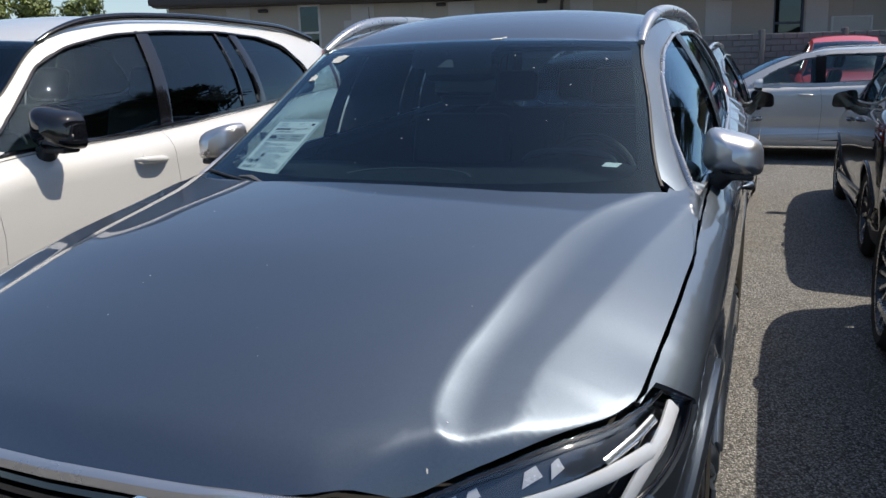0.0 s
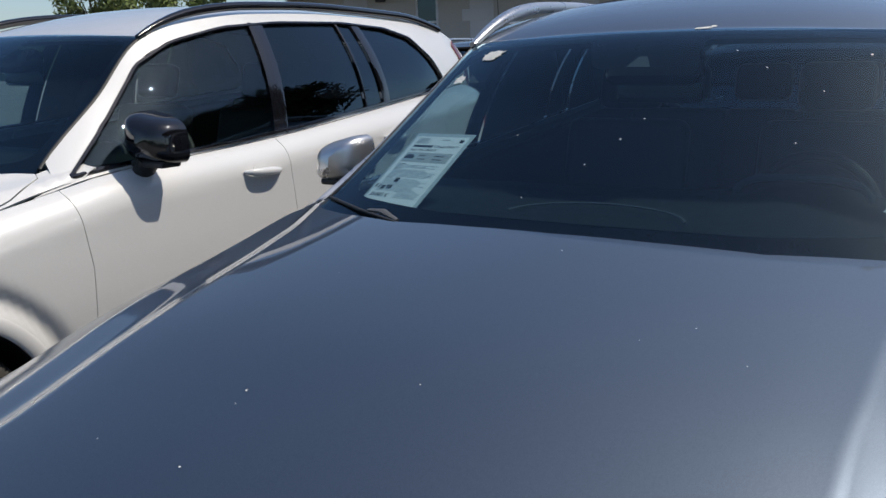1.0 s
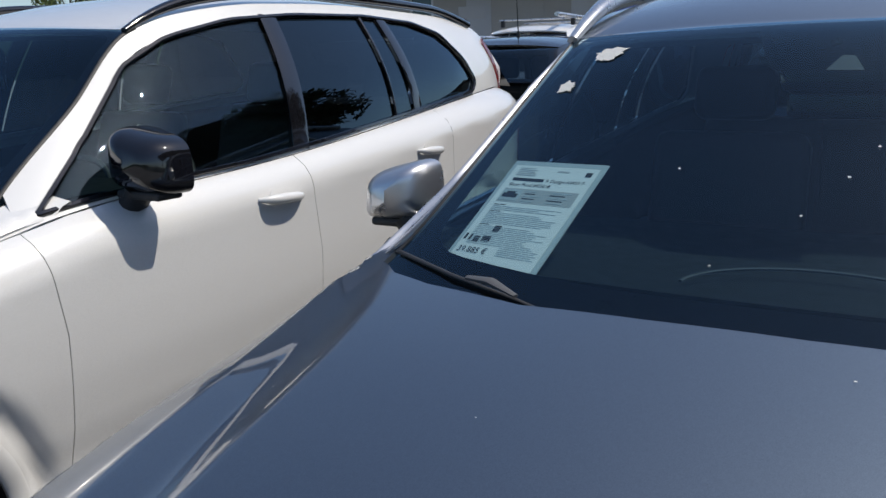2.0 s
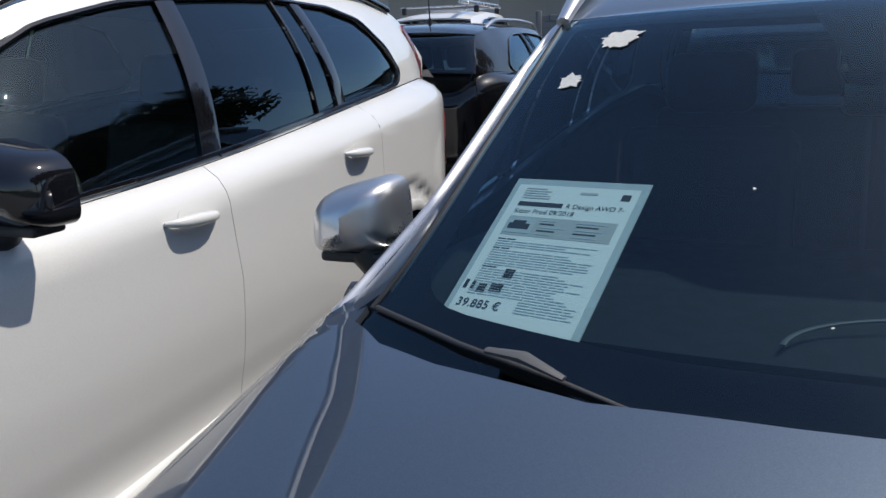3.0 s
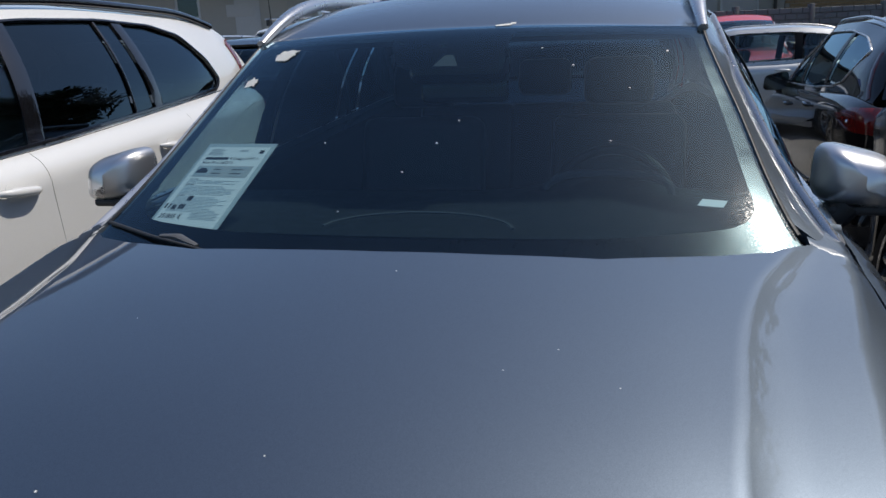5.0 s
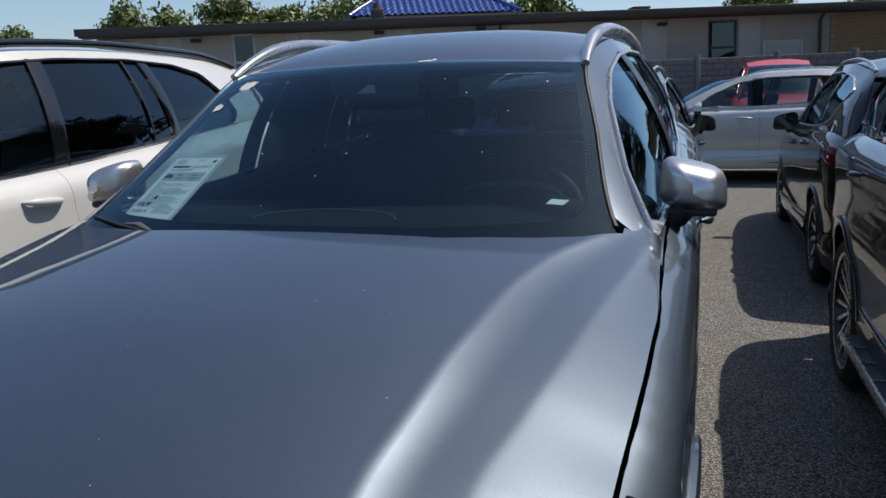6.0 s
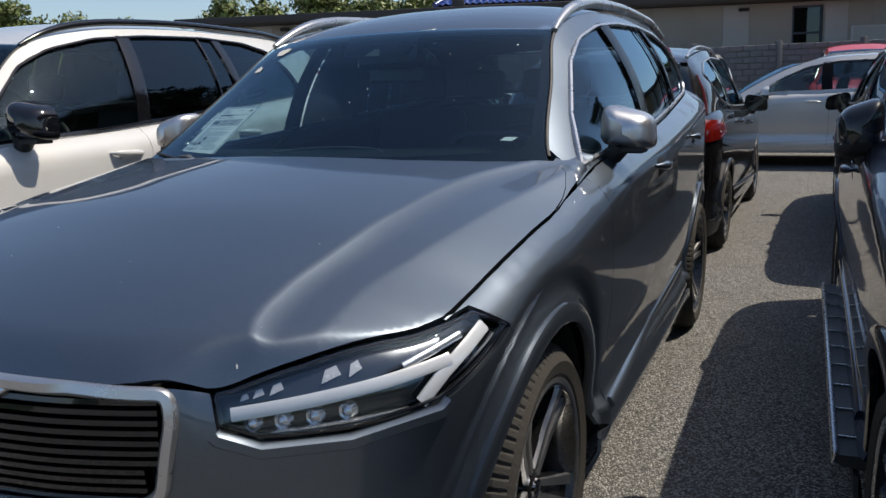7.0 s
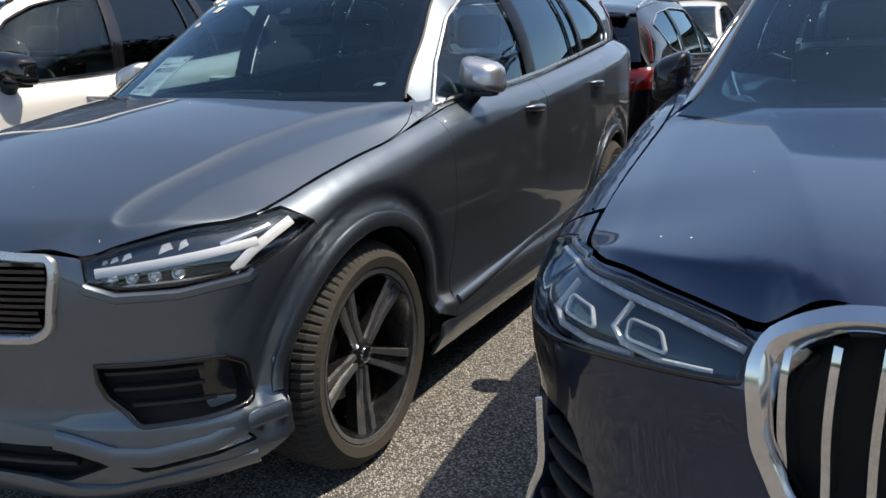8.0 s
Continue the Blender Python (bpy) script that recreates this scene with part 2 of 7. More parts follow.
def part(name, data, material, parent, label=""):
    """Links a mesh or a bmesh as one mesh object under a thing or a part."""
    if isinstance(data, bmesh.types.BMesh):
        me = bpy.data.meshes.new(name)
        data.to_mesh(me)
        data.free()
        data = me
    ob = new(name, data)
    if material and not data.materials:
        data.materials.append(material)
    if parent:
        ob.parent = parent
    if label:
        tagged(ob, label)
    return ob


def thing(name, label, category, at=(0, 0, 0), rz=0.0, group="", kind=""):
    e = new(name)
    e.empty_display_size = 0.2
    e.matrix_world = pose(*at, 0, 0, rz)
    return tagged(e, label, category, group, kind)


def smooth_by(me, degrees=35):
    me.polygons.foreach_set("use_smooth", [True] * len(me.polygons))
    me.set_sharp_from_angle(angle=radians(degrees))
    return me


def box_bm(lo, hi, bevel=0.0, segs=2):
    bm = bmesh.new()
    bmesh.ops.create_cube(bm, size=1.0)
    for v in bm.verts:
        v.co = [l + (h - l) * (c + 0.5) for c, l, h in zip(v.co, lo, hi)]
    if bevel:
        bmesh.ops.bevel(bm, geom=bm.edges[:], offset=bevel, segments=segs, profile=0.5, affect="EDGES")
    return bm


def box(name, lo, hi, material, parent, bevel=0.0, label="", segs=2):
    bm = box_bm(lo, hi, bevel, segs)
    me = bpy.data.meshes.new(name)
    bm.to_mesh(me)
    bm.free()
    return part(name, smooth_by(me, 50), material, parent, label)


def lathe(profile, n=64, axis="x", wave=None):
    """A ring of profile points (radius, along) turned round the axis; wave(i, k) may push a point in."""
    verts, faces, m = [], [], len(profile)
    for i in range(n):
        a = 2 * math.pi * i / n
        for k, (r, x) in enumerate(profile):
            r = r - (wave(i, k) if wave else 0)
            p = (x, r * math.cos(a), r * math.sin(a))
            verts.append(p if axis == "x" else (p[1], p[2], p[0]))
    for i in range(n):
        for k in range(m - 1):
            a, b = i * m + k, ((i + 1) % n) * m + k
            faces.append((a, b, b + 1, a + 1))
    return verts, faces


def tube(points, radius, sides=8, flat=1.0, up=(0, 0, 1), closed=False):
    """A swept bar along points; radius is a number or one per point; flat squeezes it along up."""
    pts = [Vector(p) for p in points]
    n, verts, faces = len(pts), [], []
    for i, p in enumerate(pts):
        a, b = (pts[(i - 1) % n], pts[(i + 1) % n]) if closed else (pts[max(i - 1, 0)], pts[min(i + 1, n - 1)])
        d = (b - a).normalized()
        side = d.cross(Vector(up)).normalized()
        top = side.cross(d).normalized()
        r = radius[i] if isinstance(radius, (list, tuple)) else radius
        for k in range(sides):
            w = 2 * math.pi * (k + 0.5) / sides
            verts.append(p + side * r * math.cos(w) + top * r * flat * math.sin(w))
    for i in range(n if closed else n - 1):
        for k in range(sides):
            a, b, j = i * sides, ((i + 1) % n) * sides, (k + 1) % sides
            faces.append((a + k, a + j, b + j, b + k))
    if not closed:
        faces += [tuple(range(sides))[::-1], tuple(range((n - 1) * sides, n * sides))]
    return smooth_by(mesh_from("tube", verts, faces), 60)


def pchip(points):
    """A smooth curve through (t, value) pairs that never overshoots."""
    t, v = np.array([p[0] for p in points], float), np.array([p[1] for p in points], float)
    h, d = np.diff(t), np.diff(v) / np.diff(t)
    m = np.zeros(len(t))
    for i in range(1, len(t) - 1):
        if d[i - 1] * d[i] > 0:
            w1, w2 = 2 * h[i] + h[i - 1], h[i] + 2 * h[i - 1]
            m[i] = (w1 + w2) / (w1 / d[i - 1] + w2 / d[i])
    m[0], m[-1] = d[0], d[-1]

    def f(x):
        x = np.asarray(x, float)
        i = np.clip(np.searchsorted(t, x) - 1, 0, len(t) - 2)
        u = (x - t[i]) / h[i]
        c = np.clip(u, 0, 1)
        y = (2 * c**3 - 3 * c**2 + 1) * v[i] + (c**3 - 2 * c**2 + c) * h[i] * m[i] + (3 * c**2 - 2 * c**3) * v[i + 1] + (c**3 - c**2) * h[i] * m[i + 1]
        return y + np.where(u < 0, u * h[i] * m[0], 0) + np.where(u > 1, (u - 1) * h[i] * m[-1], 0)

    return f


def step(a, b, x):
    u = np.clip((np.asarray(x, float) - a) / (b - a), 0, 1)
    return u * u * (3 - 2 * u)


def inside(poly, p):
    x, y, out = p[:, 0], p[:, 1], np.zeros(len(p), bool)
    for (x0, y0), (x1, y1) in zip(poly, np.roll(poly, -1, 0)):
        if y0 != y1:
            out ^= ((y0 > y) != (y1 > y)) & (x < (x1 - x0) * (y - y0) / (y1 - y0) + x0)
    return out


def far_from(poly, p):
    best = np.full(len(p), 9.0)
    for a, b in zip(poly, np.roll(poly, -1, 0)):
        d = b - a
        u = np.clip(((p - a) @ d) / max(d @ d, 1e-12), 0, 1)
        best = np.minimum(best, np.hypot(*(p - a - u[:, None] * d).T))
    return best


def dense(poly, res):
    out = []
    for a, b in zip(poly, np.roll(poly, -1, 0)):
        n = max(1, int(np.ceil(np.linalg.norm(b - a) / res)))
        out += [a + (b - a) * k / n for k in range(n)]
    return np.array(out)


def rounded(poly, r, n=5):
    """A polygon with its corners rounded; r is a number or one per corner."""
    out, poly = [], [np.array(p, float) for p in poly]
    for i, p in enumerate(poly):
        a, b = poly[i - 1] - p, poly[(i + 1) % len(poly)] - p
        la, lb = np.linalg.norm(a), np.linalg.norm(b)
        q = min(r[i] if isinstance(r, (list, tuple)) else r, 0.48 * la, 0.48 * lb)
        if q <= 1e-4:
            out.append(p)
            continue
        s, e = p + a / la * q, p + b / lb * q
        for k in range(n + 1):
            u = k / n
            out.append((1 - u) ** 2 * s + 2 * u * (1 - u) * p + u * u * e)
    return np.array(out)


def shrunk(poly, g):
    """The polygon with its outline moved in by g."""
    poly = np.array(poly, float)
    area = 0.5 * np.sum(poly[:, 0] * np.roll(poly[:, 1], -1) - np.roll(poly[:, 0], -1) * poly[:, 1])
    e = np.roll(poly, -1, 0) - poly
    e /= np.maximum(np.linalg.norm(e, axis=1, keepdims=True), 1e-9)
    n = np.stack([-e[:, 1], e[:, 0]], 1) * np.sign(area)
    m = n + np.roll(n, 1, 0)
    m /= np.maximum(np.linalg.norm(m, axis=1, keepdims=True), 1e-6)
    c = np.clip((m * n).sum(1, keepdims=True), 0.5, 1)
    return poly + m * g / c


def frame_of(surf, p, sign):
    e = 1e-3
    q = surf(p[:, 0], p[:, 1])
    n = np.cross(surf(p[:, 0] + e, p[:, 1]) - surf(p[:, 0] - e, p[:, 1]), surf(p[:, 0], p[:, 1] + e) - surf(p[:, 0], p[:, 1] - e))
    return q, sign * n / np.maximum(np.linalg.norm(n, axis=1, keepdims=True), 1e-12)


def sheet(surf, outer, holes=(), res=0.05, sign=1, rim=0.012, lift=0.0, lines=()):
    """A panel of the surface surf(a, b) inside an outline, with holes, and a turned-in rim."""
    from_ = [dense(np.array(outer, float), res)] + [dense(np.array(h, float), res) for h in holes]
    pts, edges = [], []
    for loop in from_:
        k = len(pts)
        pts += list(loop)
        edges += [(k + i, k + (i + 1) % len(loop)) for i in range(len(loop))]
    extra = []
    for line in lines:
        line = np.array(line, float)
        ok = inside(from_[0], line) & (far_from(from_[0], line) > 0.3 * res)
        extra += list(line[ok])
        pts += list(line[ok])
    extra = np.array(extra).reshape(-1, 2)
    lo, hi = from_[0].min(0), from_[0].max(0)
    gx, gy = np.meshgrid(np.arange(lo[0], hi[0], res), np.arange(lo[1], hi[1], res))
    gx = gx + (np.arange(gx.shape[0])[:, None] % 2) * res / 2
    g = np.stack([gx.ravel(), gy.ravel()], 1)
    keep = inside(from_[0], g) & (far_from(from_[0], g) > 0.45 * res)
    for h in from_[1:]:
        keep &= ~inside(h, g) & (far_from(h, g) > 0.45 * res)
    g = g[keep]
    if len(extra):
        near = np.full(len(g), 9.0)
        for e in extra:
            near = np.minimum(near, np.hypot(*(g - e).T))
        g = g[near > 0.6 * res]
    pts += list(g)
    v2, _, tri, *_ = delaunay_2d_cdt([Vector(p) for p in pts], edges, [], 0, 1e-6)
    p = np.array([tuple(v) for v in v2])
    tri = np.array([f for f in tri if len(f) == 3])
    mid = p[tri].mean(1)
    ok = inside(from_[0], mid)
    for h in from_[1:]:
        ok &= ~inside(h, mid)
    tri = tri[ok]
    q, n = frame_of(surf, p, sign)
    q = q + n * lift
    fn = np.cross(q[tri[:, 1]] - q[tri[:, 0]], q[tri[:, 2]] - q[tri[:, 0]])
    back = (fn * n[tri[:, 0]]).sum(1) < 0
    tri[back] = tri[back][:, ::-1]
    verts, faces, normals = list(q), [tuple(f) for f in tri], list(n)
    if rim:
        count = collections.Counter()
        for f in faces:
            for a, b in zip(f, (f[1], f[2], f[0])):
                count[(a, b)] += 1
        for (a, b) in [e for e in count if (e[1], e[0]) not in count]:
            k = len(verts)
            verts += [q[a], q[b], q[b] - n[b] * rim, q[a] - n[a] * rim]
            s = np.cross(q[b] - q[a], n[a])
            s = s / max(np.linalg.norm(s), 1e-9)
            normals += [s] * 4
            faces.append((k + 1, k, k + 3, k + 2))
    return mesh_from("sheet", verts, faces, True, normals)


def ribbon(surf, path, wide, high, sign=1, closed=True, lift=0.0):
    """A raised strip that follows a path on a surface: a trim, a frame or a bead."""
    p = np.array(path, float)
    q, n = frame_of(surf, p, sign)
    q = q + n * lift
    m = len(p)
    t = np.roll(q, -1, 0) - np.roll(q, 1, 0)
    if not closed:
        t[0], t[-1] = q[1] - q[0], q[-1] - q[-2]
    t /= np.maximum(np.linalg.norm(t, axis=1, keepdims=True), 1e-9)
    s = np.cross(n, t)
    prof = [(-1, -0.3), (-1, 0.55), (-0.6, 1), (0.6, 1), (1, 0.55), (1, -0.3)]
    verts, faces = [], []
    for i in range(m):
        verts += [q[i] + s[i] * a * wide / 2 + n[i] * b * high for a, b in prof]
    k = len(prof)
    for i in range(m if closed else m - 1):
        j = (i + 1) % m
        faces += [(i * k + c, i * k + c + 1, j * k + c + 1, j * k + c) for c in range(k - 1)]
    if not closed:
        faces += [tuple(range(k)), tuple(range((m - 1) * k, m * k))[::-1]]
    me = mesh_from("ribbon", verts, faces)
    bm = bmesh.new()
    bm.from_mesh(me)
    bmesh.ops.recalc_face_normals(bm, faces=bm.faces[:])
    bm.to_mesh(me)
    bm.free()
    return smooth_by(me, 50)


# ---- car bodies ----
class Shell:
    """The skin of a car, front towards -y, from its outline seen from above, its upper edge and its side line."""

    def __init__(self, plan, edge, side, nose, roof, bulge=0.03):
        p = [(-plan[1][0], plan[1][1])] + list(plan) + [(-plan[-2][0], plan[-2][1])]
        c = np.r_[0, np.cumsum(np.hypot(*np.diff(np.array(p), axis=0).T))]
        fx, fy = pchip(list(zip(c, [q[0] for q in p]))), pchip(list(zip(c, [q[1] for q in p])))
        w = np.linspace(c[1], c[-2], 1500)
        self.x, self.y = fx(w), fy(w)
        self.x[0] = self.x[-1] = 0.0
        for _ in range(60):
            self.x[1:-1] = 0.25 * self.x[:-2] + 0.5 * self.x[1:-1] + 0.25 * self.x[2:]
            self.y[1:-1] = 0.25 * self.y[:-2] + 0.5 * self.y[1:-1] + 0.25 * self.y[2:]
        self.s = np.r_[0, np.cumsum(np.hypot(np.diff(self.x), np.diff(self.y)))]
        dx, dy = np.gradient(self.x, self.s), np.gradient(self.y, self.s)
        l = np.hypot(dx, dy)
        self.nx, self.ny = dy / l, -dx / l
        self.widest = int(np.argmax(self.x))
        rows = []
        for x, y, z in edge:
            i = int(np.argmin((self.x - x) ** 2 + (self.y - y) ** 2))
            ins = (self.x[i] - x) * self.nx[i] + (self.y[i] - y) * self.ny[i]
            if not rows or self.s[i] > rows[-1][0] + 0.004:
                rows.append((self.s[i], z, ins))
        self.top, self.ins = pchip([(r[0], r[1]) for r in rows]), pchip([(r[0], r[2]) for r in rows])
        self.side, self.nose = pchip(side), pchip(nose)
        self.xe, self.ze = pchip([(y, x) for x, y, z in edge if y > -0.2]), pchip([(y, z) for x, y, z in edge if y > -0.2])
        self.xr, self.zr = pchip([(r[1], r[0]) for r in roof]), pchip([(r[1], r[2]) for r in roof])
        self.bulge = bulge
        self.wells = []

    def sx(self, x):
        """The way round the outline, at the front, to a distance x from the middle."""
        k = np.arange(len(self.x)) < np.argmax(self.y > self.y[0] + 0.75)
        return float(np.interp(x, self.x[k], self.s[k]))

    def rx(self, x):
        """The same at the rear."""
        k = self.y > self.y[-1] - 0.7
        return float(np.interp(x, self.x[k][::-1], self.s[k][::-1]))

    def sy(self, y):
        k = self.x > 0.5
        return float(np.interp(y, self.y[k], self.s[k]))

    def near(self, x, y):
        return float(self.s[int(np.argmin((self.x - x) ** 2 + (self.y - y) ** 2))])

    def skin(self, a, z):
        a, z = np.asarray(a, float), np.asarray(z, float)
        s = np.abs(a)
        x, y, nx, ny = (np.interp(s, self.s, k) for k in (self.x, self.y, self.nx, self.ny))
        w = step(0.25, 0.75, np.abs(nx) / np.maximum(np.hypot(nx, ny), 1e-9))
        ins = self.side(z) * w + self.nose(z) * (1 - w)
        q = 0.91 * np.clip(1 - (self.top(s) - z) / 0.12, 0, 1)
        ins = ins + self.ins(s) * (1 - np.sqrt(1 - q * q)) / (1 - math.sqrt(1 - 0.91**2))
        for sw, zw, rw in self.wells:
            ins = ins + 0.020 * np.exp(-(((np.hypot(s - sw, z - zw) - rw - 0.088) / 0.032) ** 2)) * step(0.22, 0.40, z)
        return np.stack([np.where(a < 0, -1, 1) * (x - nx * ins), y - ny * ins, z], -1)

    def house(self, sg):
        """The upper side between the waist line and the roof edge; b is the share of the height times 0.45."""
        def f(y, b):
            w = np.asarray(b, float) / 0.45
            x0, z0, x1, z1 = self.xe(y), self.ze(y), self.xr(y), self.zr(y)
            return np.stack([sg * (x0 + (x1 - x0) * w + self.bulge * np.clip((z1 - z0) / 0.4, 0, 1) ** 2 * np.sin(np.pi * np.clip(w, -0.1, 1.1))), np.asarray(y, float) + 0 * w, z0 + (z1 - z0) * w], -1)
        return f

    def w(self, y, z):
        z0, z1 = float(self.ze(y)), float(self.zr(y))
        return 0.45 * (z - z0) / (z1 - z0)

    def pane(self, y0, y1, bow, rise):
        """A bowed screen between the two roof edges from y0 to y1; a is the share across times 0.7, b along times 0.85."""
        def f(a, b):
            u, v = np.asarray(a, float) / 0.7, np.asarray(b, float) / 0.85
            y = y0 + (y1 - y0) * v
            return np.stack([u * self.xr(y), y - bow * (1.12 - 0.12 * v) * (1 - np.abs(u) ** 2.6), self.zr(y) + rise * np.clip(v * 1.6, 0, 1) * (1 - u * u)], -1)
        return f

    def lid(self, y0, y1, rise, crown):
        def f(a, y):
            u = np.asarray(a, float) / 0.62
            yy = np.clip(y, y0, y1)
            c = rise + (crown - rise) * step(y0 - 0.2, y0 + 0.6, y)
            return np.stack([u * self.xr(yy), np.asarray(y, float) + 0 * u, self.zr(yy) + c * (1 - np.abs(u) ** 2.6) - 0.10 * np.maximum(y0 - y, 0) - 0.25 * np.maximum(y - y1, 0)], -1)
        return f


def arch(shell, y, r, zc, z0=None, n=26):
    """Points of a wheel arch on the skin, from its front foot to its rear foot."""
    s = shell.sy(y)
    a0 = math.asin((zc - z0) / r) if z0 is not None else 0
    return [(s - r * math.cos(t), zc + r * math.sin(t)) for t in np.linspace(-a0, math.pi + a0, n)]


def mirrored(poly, sg):
    poly = np.array(poly, float)
    return poly * (sg, 1)


def prism(poly, front, depth, sg):
    """A plate in the wheel's plane from points (radius, across), with its face at front(radius) and a depth."""
    n = len(poly)
    verts = [(sg * front(r), t, r) for r, t in poly] + [(sg * (front(r) - depth), t * 1.06, r) for r, t in poly]
    faces = [tuple(range(n)), tuple(range(n, 2 * n))[::-1]] + [(i, n + i, n + (i + 1) % n, (i + 1) % n) for i in range(n)]
    return verts, faces


def turned(verts, a):
    c, s = math.cos(a), math.sin(a)
    return [(x, y * c - z * s, y * s + z * c) for x, y, z in verts]


def clean(verts, faces, degrees=40):
    me = mesh_from("piece", verts, faces)
    bm = bmesh.new()
    bm.from_mesh(me)
    bmesh.ops.recalc_face_normals(bm, faces=bm.faces[:])
    bm.to_mesh(me)
    bm.free()
    return smooth_by(me, degrees)


WHEELS = {}


def wheel_meshes(style, r, wide, rim, sg):
    key = (style, r, wide, rim, sg)
    if key in WHEELS:
        return WHEELS[key]
    h = wide / 2
    q = {}
    g = 0.009
    prof = [(rim - 0.01, -h + 0.03), (rim + 0.02, -h), ((rim + r) / 2, -h - 0.008), (r - 0.035, -h + 0.004), (r - 0.010, -h + 0.030), (r - 0.002, -h * 0.55), (r - g, -h * 0.52), (r - g, -h * 0.44), (r, -h * 0.40), (r, -h * 0.06), (r - g, -h * 0.04), (r - g, h * 0.04), (r, h * 0.06), (r, h * 0.40), (r - g, h * 0.44), (r - g, h * 0.52), (r - 0.002, h * 0.55), (r - 0.010, h - 0.030), (r - 0.035, h - 0.004), ((rim + r) / 2, h + 0.008), (rim + 0.02, h), (rim - 0.01, h - 0.03)]
    cut = {4: 0.010, 5: 0.008, 17: 0.010, 16: 0.008, 3: 0.003, 18: 0.003}
    mid = {8: 0.006, 9: 0.006, 12: 0.006, 13: 0.006}
    v, f = lathe([(a, sg * b) for a, b in prof], 320, "x", lambda i, k: cut.get(k, 0) * (i % 4 == 0) + mid.get(k, 0) * (i % 4 == 2))
    q["tyre"] = clean(v, f, 22)
    q["tyre"].materials.append(RUBBER)
    q["tyre"].materials.append(WALLR)
    m = len(prof) - 1
    for p in q["tyre"].polygons:
        p.material_index = 1 if abs(p.center.x) > h * 0.93 else 0
    barrel = [(rim + 0.010, h - 0.014), (rim + 0.010, h - 0.006), (rim - 0.010, h - 0.008), (rim - 0.018, h - 0.05), (rim - 0.045, -h * 0.2), (rim - 0.02, -h + 0.02), (0.10, -h * 0.35), (0.02, -h * 0.35)]
    v, f = lathe([(a, sg * b) for a, b in barrel], 72)
    q["barrel"] = clean(v, f, 30)
    v, f = lathe([(rim + 0.011, sg * (h - 0.012)), (rim + 0.011, sg * (h - 0.003)), (rim + 0.001, sg * (h - 0.003)), (rim - 0.007, sg * (h - 0.010))], 96)
    q["lip"] = clean(v, f, 50)
    v, f = lathe([(0.165, sg * -0.01), (0.165, sg * 0.012), (0.08, sg * 0.014), (0.075, sg * 0.03)], 48)
    q["disc"] = clean(v, f, 30)
    face = lambda rr: h - 0.045 + 0.030 * (rr / rim) ** 2
    v, f = lathe([(0.0005, sg * (h - 0.028)), (0.022, sg * (h - 0.029)), (0.028, sg * (h - 0.034)), (0.030, sg * (h - 0.05))], 32)
    q["cap"] = clean(v, f, 40)
    v, f = lathe([(0.028, sg * (h - 0.04)), (0.044, sg * (h - 0.046)), (0.060, sg * (h - 0.066)), (0.064, sg * (h - 0.10))], 48)
    q["hub"] = clean(v, f, 40)
    body, cuts = [], []
    if style == "five":
        count, rot = 5, 0.0
        body = [([(0.05, -0.034), (rim * 0.55, -0.032), (rim - 0.004, -0.046), (rim - 0.004, 0.046), (rim * 0.55, 0.032), (0.05, 0.034)], 0.010, 0.045)]
        cuts = [([(0.045, sgn * 0.008), (0.045, sgn * 0.024), (rim * 0.55, sgn * 0.033), (rim - 0.006, sgn * 0.048), (rim - 0.006, sgn * 0.020), (rim * 0.55, sgn * 0.012)], 0.0, 0.012) for sgn in (1, -1)]
    else:
        count, rot = (10, 0.1) if style == "ten" else (16, 0.0)
        b = 0.018 if style == "ten" else 0.010
        body = [([(0.05, -b), (rim - 0.004, -b * 1.15), (rim - 0.004, b * 1.15), (0.05, b)], 0.012, 0.035)]
        cuts = [([(0.06, -b * 0.8), (rim - 0.006, -b), (rim - 0.006, b), (0.06, b * 0.8)], 0.0, 0.014)]
    for name, some in (("spoke", body), ("face", cuts)):
        vs, fs = [], []
        for poly, back, depth in some:
            v, f = prism(poly, lambda rr, back=back: face(rr) - back, depth, sg)
            fs += [tuple(len(vs) + i for i in t) for t in f]
            vs += v
        q[name] = [clean(turned(vs, rot + 2 * math.pi * k / count), fs, 30) for k in range(count)]
    q["nuts"] = []
    for k in range(5):
        v, f = lathe([(0.0005, sg * (h - 0.052)), (0.008, sg * (h - 0.053)), (0.0085, sg * (h - 0.07))], 8)
        a = rot + 0.63 + 2 * math.pi * k / 5
        q["nuts"].append(clean([(x, y + 0.054 * math.cos(a), z + 0.054 * math.sin(a)) for x, y, z in v], f))
    WHEELS[key] = q
    return q


def add_wheel(car, style, x, y, r, wide, rim, sg, mats):
    q = wheel_meshes(style, r, wide, rim, sg)
    dark, bright = mats
    top = part("wheel", q["barrel"].copy(), dark, car)
    top.location = (sg * (x - wide / 2), y, r)
    tyre = part("tyre", q["tyre"], None, top, "dusty black rubber tyre")
    for nm, key, mat in (("rim_lip", "lip", bright), ("brake_disc", "disc", DISC), ("hub_cap", "cap", CHROME), ("hub", "hub", dark)):
        part(nm, q[key].copy(), mat, top)
    for a in q["nuts"]:
        part("wheel_nut", a.copy(), CHROME, top)
    for a, b in zip(q["spoke"], q["face"]):
        part("spoke", a.copy(), dark, top)
        part("spoke_face", b.copy(), bright, top)
    top.rotation_euler = (0.50 + 0.21 * y, 0, 0)
    return top


